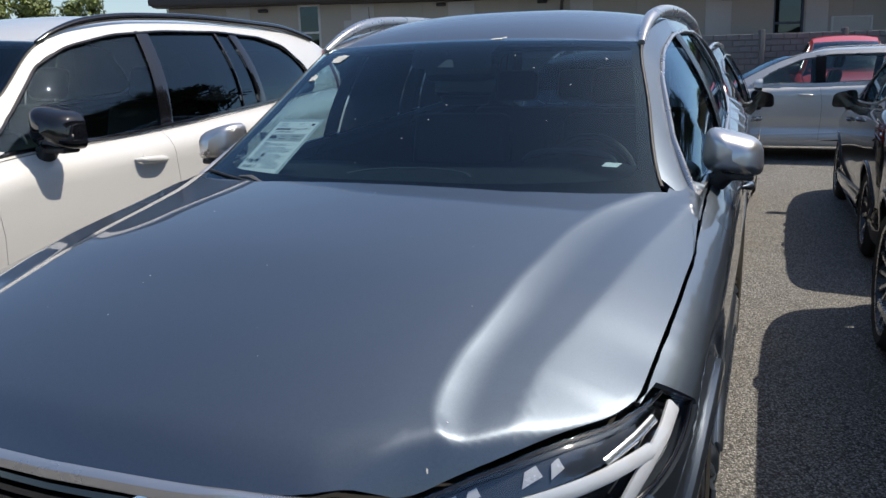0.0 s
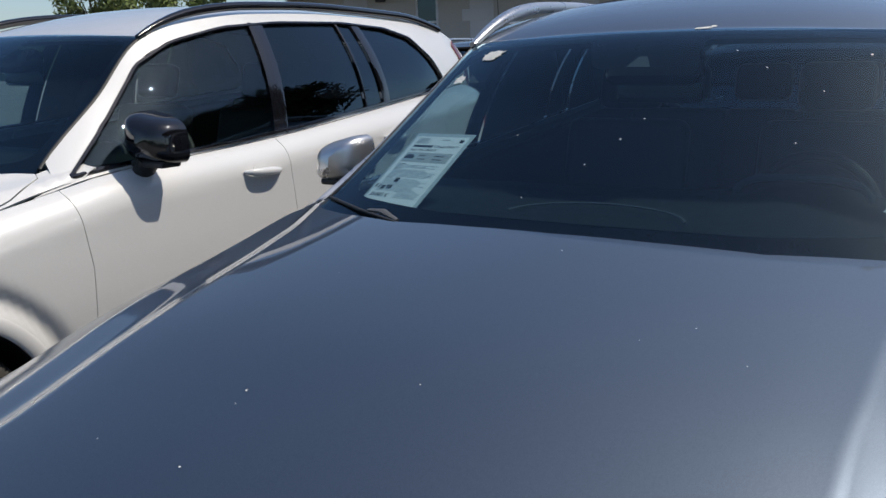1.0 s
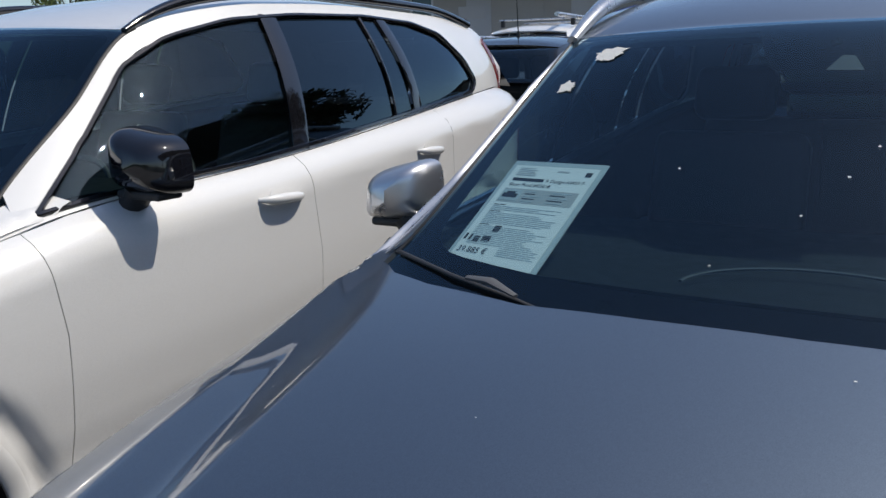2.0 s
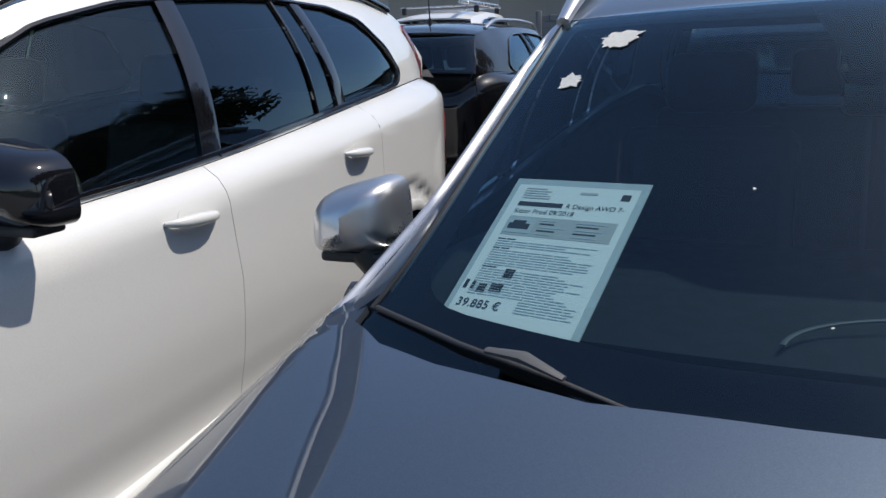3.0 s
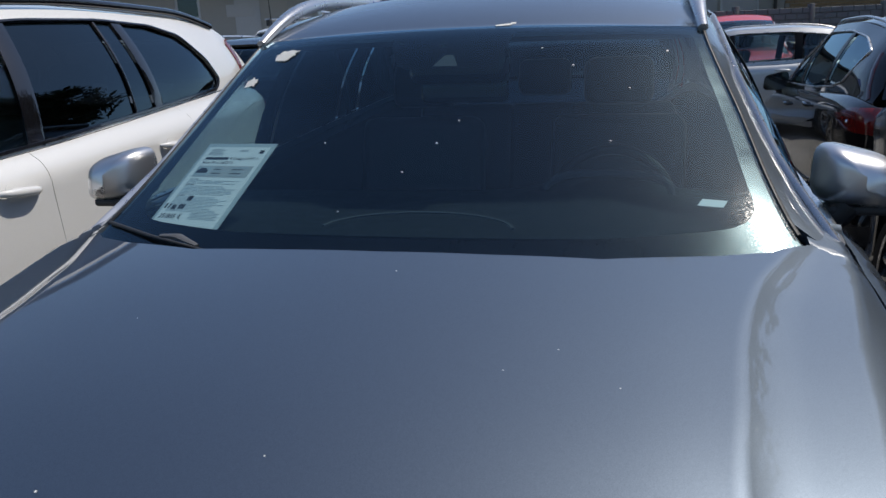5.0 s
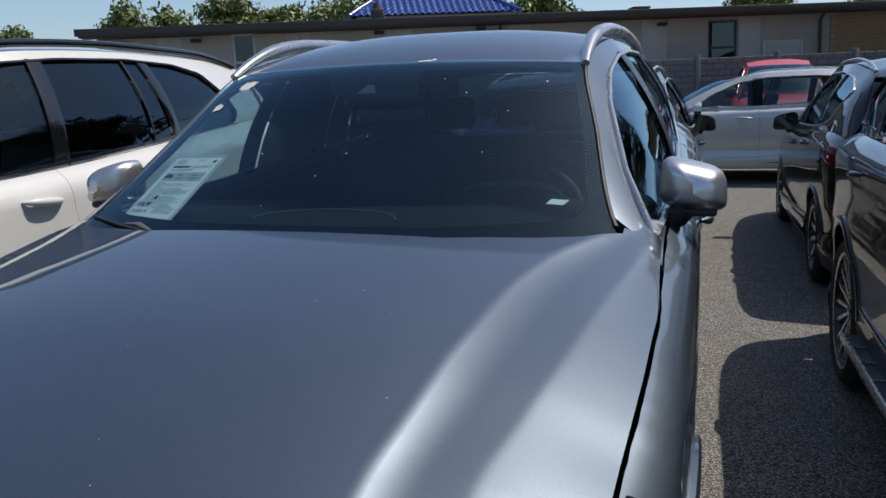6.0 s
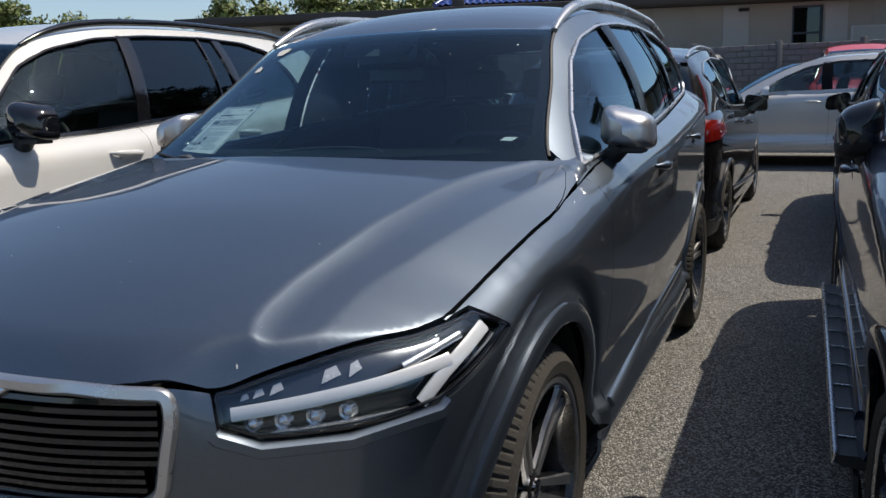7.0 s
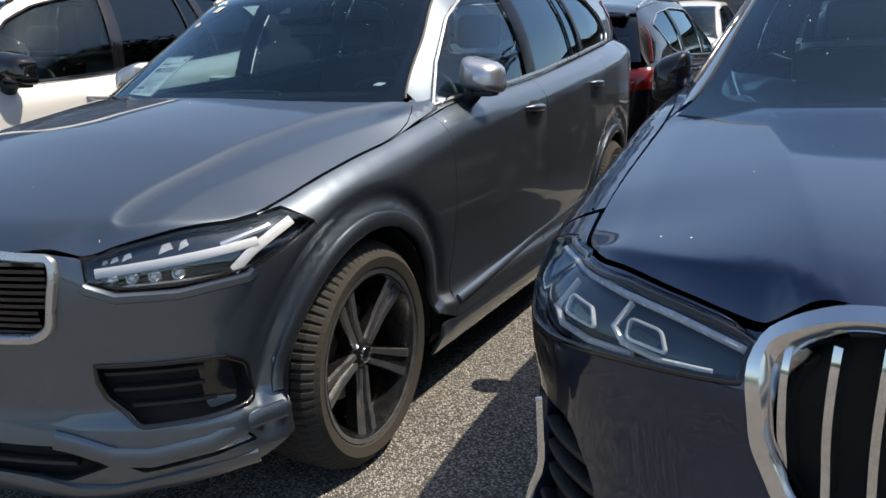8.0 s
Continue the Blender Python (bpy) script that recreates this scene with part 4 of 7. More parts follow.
def level(x, y):
    """The height of the ground: it climbs gently towards the building and to the row of the white car."""
    return float(SLOPE(y)) + 0.045 * float(step(0.95, 1.6, -x))


def ground():
    ys = [-1500, -200, -40, -6, 0, 2.5, 4, 5.4, 6.8, 8.3, 9.8, 11.3, 13.5, 16, 18.5, 21, 23, 25, 40, 60, 300, 1500]
    xs = [-1500, -200, -40, -10, -1.7, -1.5, -1.35, -1.2, -0.9, 0, 10, 40, 200, 1500]
    verts = [(x, y, level(x, y)) for y in ys for x in xs]
    n = len(xs)
    faces = [(j * n + i, j * n + i + 1, (j + 1) * n + i + 1, (j + 1) * n + i) for j in range(len(ys) - 1) for i in range(n - 1)]
    return tagged(part("ground", mesh_from("ground", verts, faces), ASPHALT, None), "weathered grey asphalt car park with brownish moss stains", "ground", kind="structure")


ground()
FAR = -0.2


def plane_at(o, u, v):
    o, u, v = (np.array(k, float) for k in (o, u, v))
    return lambda a, b: o + np.asarray(a, float)[..., None] * u + np.asarray(b, float)[..., None] * v


BEIGE = plain("beige_render", (0.36, 0.34, 0.30), 0.85, 0.0, 0.10, 1.4, 0.2)
OFFW = plain("offwhite_panel", (0.46, 0.45, 0.43), 0.8, 0.0, 0.08, 1.7, 0.2)
EAVE = plain("dark_eave", (0.055, 0.050, 0.048), 0.7, 0.0, 0.3, 3, 0.2)
FELT = plain("roof_felt", (0.10, 0.10, 0.105), 0.85, 0.0, 0.25, 2, 0.3)
BRICK = plain("tan_brick", (0.33, 0.22, 0.12), 0.85, 0.0, 0.3, 5, 0.3)
MORTAR = plain("mortar", (0.34, 0.32, 0.29), 0.9, 0.0, 0.15, 8)
BLOCK = plain("grey_concrete_block", (0.17, 0.185, 0.205), 0.85, 0.0, 0.22, 6, 0.4)
POST = plain("concrete_post", (0.17, 0.175, 0.18), 0.85, 0.0, 0.2, 6, 0.3)
DARKPANE = glass("dark_window_glass", (0.05, 0.06, 0.07), 0.02)
FRAMEW = plain("white_window_frame", (0.55, 0.55, 0.54), 0.5, 0.0, 0.06, 10)
FRAMEB = plain("blue_grey_frame", (0.05, 0.065, 0.095), 0.5, 0.0, 0.1, 10)
BLIND = plain("ochre_blind", (0.24, 0.20, 0.12), 0.8, 0.0, 0.12, 5)
BLUETILE = plain("blue_glazed_tile", (0.014, 0.045, 0.23), 0.22, 0.0, 0.25, 3, 0, 0.5)


def long_building():
    b = thing("low_building", "long low beige panelled building with dark flat eaves behind a fence", "building")
    b.matrix_world = pose(-11.64, 13.88, 0.31, 0, -1.15, 23.9) @ Matrix.Scale(1.014, 4)
    z = -FAR
    P = plane_at((0, 0, 0), (1, 0, 0), (0, 0, 1))
    wins = [(2.77, 1.25, 3.27, 2.40 + 0.18), (13.70, 1.15, 14.42, 2.48)]
    holes = [[(a, c + z), (d, c + z), (d, e + z), (a, e + z)] for a, c, d, e in wins]
    part("wall", sheet(P, [(-0.1, 0), (16.72, 0), (16.72, 2.56 + z), (-0.1, 2.56 + z)], holes, 1.0, 1, 0.28), BEIGE, b)
    box("side_wall", (-0.1, 0.29, 0), (0.18, 9, 2.56 + z), BEIGE, b)
    box("back_wall", (-0.1, 9, 0), (24, 9.3, 2.56 + z), BEIGE, b)
    box("eave", (-0.35, -0.42, 2.57 + z), (24.4, 0.0, 2.66 + z), EAVE, b, 0.01)
    box("fascia", (-0.40, -0.47, 2.60 + z), (24.4, -0.421, 2.75 + z), EAVE, b, 0.008)
    box("roof", (-0.38, -0.40, 2.665 + z), (24.4, 9.4, 2.74 + z), FELT, b)
    x, k = 0.0, 0
    rnd = random.Random(4)
    while x < 16.5:
        wide = rnd.choice((0.52, 0.60, 0.95))
        hit = any(a - wide < x < d for a, c, d, e in wins)
        if not hit and k % 2 == 0:
            box("wall_panel", (x, -0.016, 0.02), (min(x + wide, 16.6), -0.004, 2.54 + z), OFFW if k % 4 else BEIGE, b, 0.003)
        x += wide + 0.03
        k += 1
    for (a, c, d, e), fm in zip(wins, (FRAMEW, FRAMEB)):
        w = box("window_frame", (a, 0.02, c + z), (a + 0.05, 0.10, e + z), fm, b, 0.005)
        box("frame_side", (d - 0.05, 0.02, c + z), (d, 0.10, e + z), fm, w, 0.005)
        box("frame_top", (a + 0.051, 0.02, e + z - 0.05), (d - 0.051, 0.10, e + z), fm, w, 0.005)
        box("frame_bar", (a + 0.051, 0.02, (c + e) / 2 + z + 0.02), (d - 0.051, 0.10, (c + e) / 2 + z + 0.07), fm, w, 0.005)
        box("frame_bottom", (a + 0.051, 0.02, c + z), (d - 0.051, 0.10, c + z + 0.05), fm, w, 0.005)
        box("pane", (a + 0.05, 0.05, c + z + 0.05), (d - 0.05, 0.056, e + z - 0.05), DARKPANE, w)
        box("reveal_back", (a - 0.05, 0.5, c + z - 0.1), (d + 0.05, 0.52, e + z + 0.1), LINER, w)
    box("blind", (13.76, 0.12, 2.05 + z), (14.36, 0.13, 2.42 + z), BLIND, b)
    h = box("hatch", (15.10, -0.02, 1.2 + z), (16.0, -0.004, 1.93 + z), OFFW, b, 0.004)
    for lo, hi in (((15.06, -0.035, 1.2 + z), (15.10, -0.004, 1.97 + z)), ((16.0, -0.035, 1.2 + z), (16.04, -0.004, 1.97 + z)), ((15.101, -0.035, 1.93 + z), (15.999, -0.004, 1.97 + z))):
        box("hatch_frame", lo, hi, FRAMEW, h, 0.004)
    h = box("sign_board", (3.80, -0.02, 1.95 + z), (4.37, -0.004, 2.2 + z), OFFW, b, 0.004)
    for x0, z0 in ((1.9, 2.42), (5.9, 2.45), (12.45, 2.40), (8.2, 2.45)):
        lamp = box("wall_lamp", (x0, -0.14, z0 + z), (x0 + 0.22, -0.005, z0 + z + 0.07), TRIM, b, 0.02)
    me = tube([(16.45, -0.06, 0.0), (16.45, -0.06, 2.4 + z), (16.45, -0.2, 2.56 + z)], 0.04, 10, 1, (0, 1, 0.2))
    part("downpipe", me, EAVE, b)
    me = tube([(8.75, -0.06, 0.0), (8.75, -0.06, 2.4 + z), (8.75, -0.2, 2.56 + z)], 0.035, 10, 1, (0, 1, 0.2))
    part("downpipe", me, EAVE, b)
    # brick end bay, each course laid
    part("brick_backing", box_bm((16.76, 0.03, 0), (24, 0.3, 2.56 + z)), MORTAR, b)
    vs, fs = [], []
    for row in range(34):
        zz = 0.02 + row * 0.08
        xx = 16.76 + (0.12 if row % 2 else 0)
        while xx < 21.5:
            d = 0.004 * rnd.random()
            k = len(vs)
            vs += [(xx, 0.03, zz), (xx + 0.23, 0.03, zz), (xx + 0.23, 0.03, zz + 0.068), (xx, 0.03, zz + 0.068), (xx, 0.012 - d, zz), (xx + 0.23, 0.012 - d, zz), (xx + 0.23, 0.012 - d, zz + 0.068), (xx, 0.012 - d, zz + 0.068)]
            fs += [(k + 4, k + 5, k + 6, k + 7), (k, k + 1, k + 5, k + 4), (k + 1, k + 2, k + 6, k + 5), (k + 2, k + 3, k + 7, k + 6), (k + 3, k, k + 4, k + 7)]
            xx += 0.24
    ob = part("bricks", mesh_from("bricks", vs, fs, False), BRICK, b)
    tagged(ob, kind="stuff")
    v = box("roof_vent", (13.0, 3.0, 2.74 + z), (13.35, 3.35, 3.12 + z), EAVE, b, 0.02)
    box("vent_cap", (12.93, 2.93, 3.12 + z), (13.42, 3.42, 3.18 + z), EAVE, v, 0.02)
    v = box("roof_vent", (5.9, 1.2, 2.74 + z), (6.2, 1.5, 3.15 + z), EAVE, b, 0.02)
    me = tube([(6.05, 1.35, 3.15 + z), (6.05, 1.35, 3.3 + z)], [0.12, 0.09], 12, 1, (0, 1, 0))
    part("vent_cowl", me, EAVE, v)
    return b


def block_fence():
    f = thing("block_fence", "grey concrete block fence with slim posts in front of the building", "fence")
    f.matrix_world = pose(-11.15, 12.77, 0.27, 0, -1.15, 23.9) @ Matrix.Scale(1.014, 4)
    rnd = random.Random(8)
    for bay in range(4, 14):
        x0, vs, fs = bay * 1.85, [], []
        box("post", (x0 - 0.05, -0.03, 0), (x0 + 0.05, 0.12, 1.90), POST, f, 0.01)
        box("bay_core", (x0 + 0.051, 0.03, 0), (x0 + 1.799, 0.08, 1.82), POST, f)
        for row in range(14):
            z = 0.01 + row * 0.13
            x = x0 + 0.06 + (0.14 if row % 2 else 0.0)
            if row % 2:
                rows = [(x0 + 0.06, 0.13)]
            else:
                rows = []
            while x < x0 + 1.75:
                rows.append((x, min(0.27, x0 + 1.79 - x)))
                x += 0.285
            for a, w in rows:
                d, k = 0.012 * rnd.random(), len(vs)
                y = 0.015 - d
                vs += [(a, 0.04, z), (a + w, 0.04, z), (a + w, 0.04, z + 0.118), (a, 0.04, z + 0.118), (a + 0.008, y, z + 0.008), (a + w - 0.008, y, z + 0.008), (a + w - 0.008, y, z + 0.11), (a + 0.008, y, z + 0.11)]
                fs += [(k + 4, k + 5, k + 6, k + 7), (k, k + 1, k + 5, k + 4), (k + 1, k + 2, k + 6, k + 5), (k + 2, k + 3, k + 7, k + 6), (k + 3, k, k + 4, k + 7)]
        tagged(part("block_course", mesh_from("block_course", vs, fs, False), BLOCK, f), kind="stuff")
    box("post", (14 * 1.85 - 0.05, -0.03, 0), (14 * 1.85 + 0.05, 0.12, 1.90), POST, f, 0.01)
    return f


def blue_house():
    h = thing("blue_roofed_house", "house with a hipped roof of glossy blue tiles", "house")
    h.matrix_world = pose(-16.51, 24.22, 0.78, 0, -1.15, 24.8) @ Matrix.Scale(1.025, 4)
    box("wall", (5.9, 0, 0), (11.4, 7, 3.75), OFFW, h)
    a, b, c, d = (5.6, -0.4, 3.72), (11.7, -0.4, 3.72), (11.7, 7.4, 3.72), (5.6, 7.4, 3.72)
    t0, t1 = (8.6, 2.9, 5.75), (8.7, 4.1, 5.75)
    for q in ((a, b, t0, t0), (b, c, t1, t0), (c, d, t1, t1), (d, a, t0, t1)):
        p, vs, fs, n, m = [np.array(k, float) for k in q], [], [], 110, 60
        nr = np.cross(p[1] - p[0], p[2] - p[0])
        nr = nr / np.linalg.norm(nr)
        for j in range(m + 1):
            for i in range(n + 1):
                u, v = i / n, j / m
                base = (p[0] * (1 - u) + p[1] * u) * (1 - v) + (p[3] * (1 - u) + p[2] * u) * v
                along = np.linalg.norm(p[1] - p[0]) * (u - 0.5) * (1 - v)
                rows = (v * 15) % 1.0
                vs.append(base + nr * (0.035 * math.cos(along * 2 * math.pi / 0.24) + 0.05 * (1 - rows)))
        fs = [(j * (n + 1) + i, j * (n + 1) + i + 1, (j + 1) * (n + 1) + i + 1, (j + 1) * (n + 1) + i) for j in range(m) for i in range(n)]
        part("roof_slope", mesh_from("roof", vs, fs), BLUETILE, h)
    me = tube([a, t0], 0.07, 8)
    for p, q in ((a, t0), (b, t0), (c, t1), (d, t1), (t0, t1)):
        part("ridge_tiles", tube([Vector(p) + Vector((0, 0, 0.03)), Vector(q) + Vector((0, 0, 0.05))], 0.09, 10), BLUETILE, h)
    return h


BARK = plain("bark", (0.09, 0.07, 0.05), 0.9, 0.0, 0.3, 6, 0.4)


def leaf_mat(name, col):
    m, nt, b = nodes_of(name)
    g = nt.nodes.new("ShaderNodeNewGeometry")
    r = ramp_node(nt, g.outputs["Random Per Island"], [(0.0, tuple(k * 0.55 for k in col)), (0.6, col), (1.0, tuple(k * 1.6 for k in col))])
    nt.links.new(r.outputs[0], b.inputs["Base Color"])
    b.inputs["Roughness"].default_value = 0.55
    return m


LEAF = leaf_mat("leaf_green", (0.105, 0.135, 0.028))
LEAFD = leaf_mat("leaf_dark_green", (0.030, 0.052, 0.018))


def tree_meshes(seed, high, wide, leaves, size):
    """A trunk with limbs, and a crown of small leaf blades gathered in clumps."""
    rnd = random.Random(seed)
    wood_v, wood_f = [], []

    def limb(p, q, r0, r1):
        n = 6
        d = (q - p).normalized()
        s = d.cross(Vector((0.3, 1, 0.1))).normalized()
        t = d.cross(s)
        k = len(wood_v)
        for c, r in ((p, r0), ((p + q) / 2 + s * r0 * 0.6, (r0 + r1) / 2), (q, r1)):
            wood_v.extend(c + (s * math.cos(2 * math.pi * i / n) + t * math.sin(2 * math.pi * i / n)) * r for i in range(n))
        for j in range(2):
            wood_f.extend((k + j * n + i, k + j * n + (i + 1) % n, k + (j + 1) * n + (i + 1) % n, k + (j + 1) * n + i) for i in range(n))

    top = Vector((0, 0, high * 0.55))
    limb(Vector((0, 0, -0.1)), top, high * 0.03, high * 0.018)
    clumps = []
    for i in range(26):
        a, e = rnd.uniform(0, 6.28), rnd.uniform(-0.35, 1.0)
        r = wide * (0.35 + 0.6 * rnd.random()) * math.sqrt(max(0.05, 1 - max(e, -0.2) ** 2 * 0.8))
        c = Vector((r * math.cos(a), r * math.sin(a), high * 0.66 + e * high * 0.32))
        clumps.append((c, wide * rnd.uniform(0.22, 0.38)))
        if i % 2 == 0:
            limb(top * rnd.uniform(0.6, 1.0), c, high * 0.010, high * 0.003)
    vs, fs = [], []
    for i in range(leaves):
        c, r = clumps[rnd.randrange(len(clumps))]
        d = Vector((rnd.gauss(0, 1), rnd.gauss(0, 1), rnd.gauss(0, 0.8))).normalized()
        p = c + d * r * rnd.random() ** 0.4
        u = Vector((rnd.gauss(0, 1), rnd.gauss(0, 1), rnd.gauss(0, 1))).normalized()
        v = u.cross(d + Vector((0, 0, 0.4))).normalized()
        s = size * rnd.uniform(0.6, 1.3)
        k = len(vs)
        vs += [p - u * s, p + v * s * 0.5, p + u * s, p - v * s * 0.5]
        fs += [(k, k + 1, k + 2, k + 3)]
    return clean(wood_v, wood_f, 60), mesh_from("crown", vs, fs, False)


TREES = {}


def tree(kind, at, scale, turn, label, mat, group=""):
    t = thing("tree", label, "tree", at, turn, group)
    t.scale = (scale, scale, scale)
    wood, crown = TREES[kind]
    part("trunk", wood, BARK, t)
    me = crown if (not crown.materials or crown.materials[0] == mat) else crown.copy()
    if me is not crown:
        me.materials.clear()
    part("crown", me, mat, t)
    return t


def surroundings():
    long_building()
    block_fence()
    blue_house()
    TREES["a"] = tree_meshes(1, 6.0, 2.6, 5200, 0.16)
    TREES["b"] = tree_meshes(2, 6.4, 2.2, 4200, 0.15)
    TREES["c"] = tree_meshes(3, 5.6, 1.6, 2200, 0.15)
    for kind, x, y, s, r in (("a", -31.2, 45, 0.98, 10), ("b", -25.2, 45, 0.92, 80), ("b", -22.6, 46, 0.84, 200), ("a", -20.2, 46, 0.93, 140), ("c", -17.6, 45, 1.0, 20), ("b", -15.8, 46, 0.9, 300), ("a", -7.2, 44, 0.87, 60), ("b", 3.3, 46, 0.80, 20), ("a", 9.4, 48, 0.85, 220), ("c", -39.5, 44, 0.92, 75), ("a", -45, 44, 0.93, 170), ("b", -48, 42, 0.98, 170)):
        tree(kind, (x * 1.01, y * 0.94 + 0.03 * x, 0.86), s * 1.17, r, "leafy green tree behind the low building", LEAF, "trees behind the building")
    for kind, x, y, s, r in (("a", 13.0, 18.2, 1.50, 10), ("a", 14.2, 15.0, 1.66, 45), ("a", 14.4, 11.5, 1.72, 80), ("b", 14.2, 8.4, 1.70, 140), ("a", 14.3, 5.2, 1.7, 300), ("b", 14.8, 1.6, 1.6, 60), ("a", 15.4, -2.0, 1.55, 30)):
        tree(kind, (x - 0.6, y * 0.965, level(x, y)), s * 1.13, r, "dense dark green tree at the edge of the car park", LEAFD, "trees beside the car park")
    # distant wood all round
    rnd, vs, fs, n = random.Random(5), [], [], 360
    for i in range(n):
        a = 2 * math.pi * i / n
        r = 120 + 6 * math.sin(5 * a)
        h = 5.5 + 1.2 * math.sin(9 * a) + 1.6 * rnd.random()
        vs += [(r * math.cos(a), r * math.sin(a), -0.5), (r * math.cos(a), r * math.sin(a), h + 1.5)]
    fs = [(2 * i, 2 * ((i + 1) % n), 2 * ((i + 1) % n) + 1, 2 * i + 1) for i in range(n)]
    tagged(part("backdrop", mesh_from("backdrop", vs, fs), LEAFD, None), "distant dark green wood along the horizon", "backdrop", kind="structure")


surroundings()


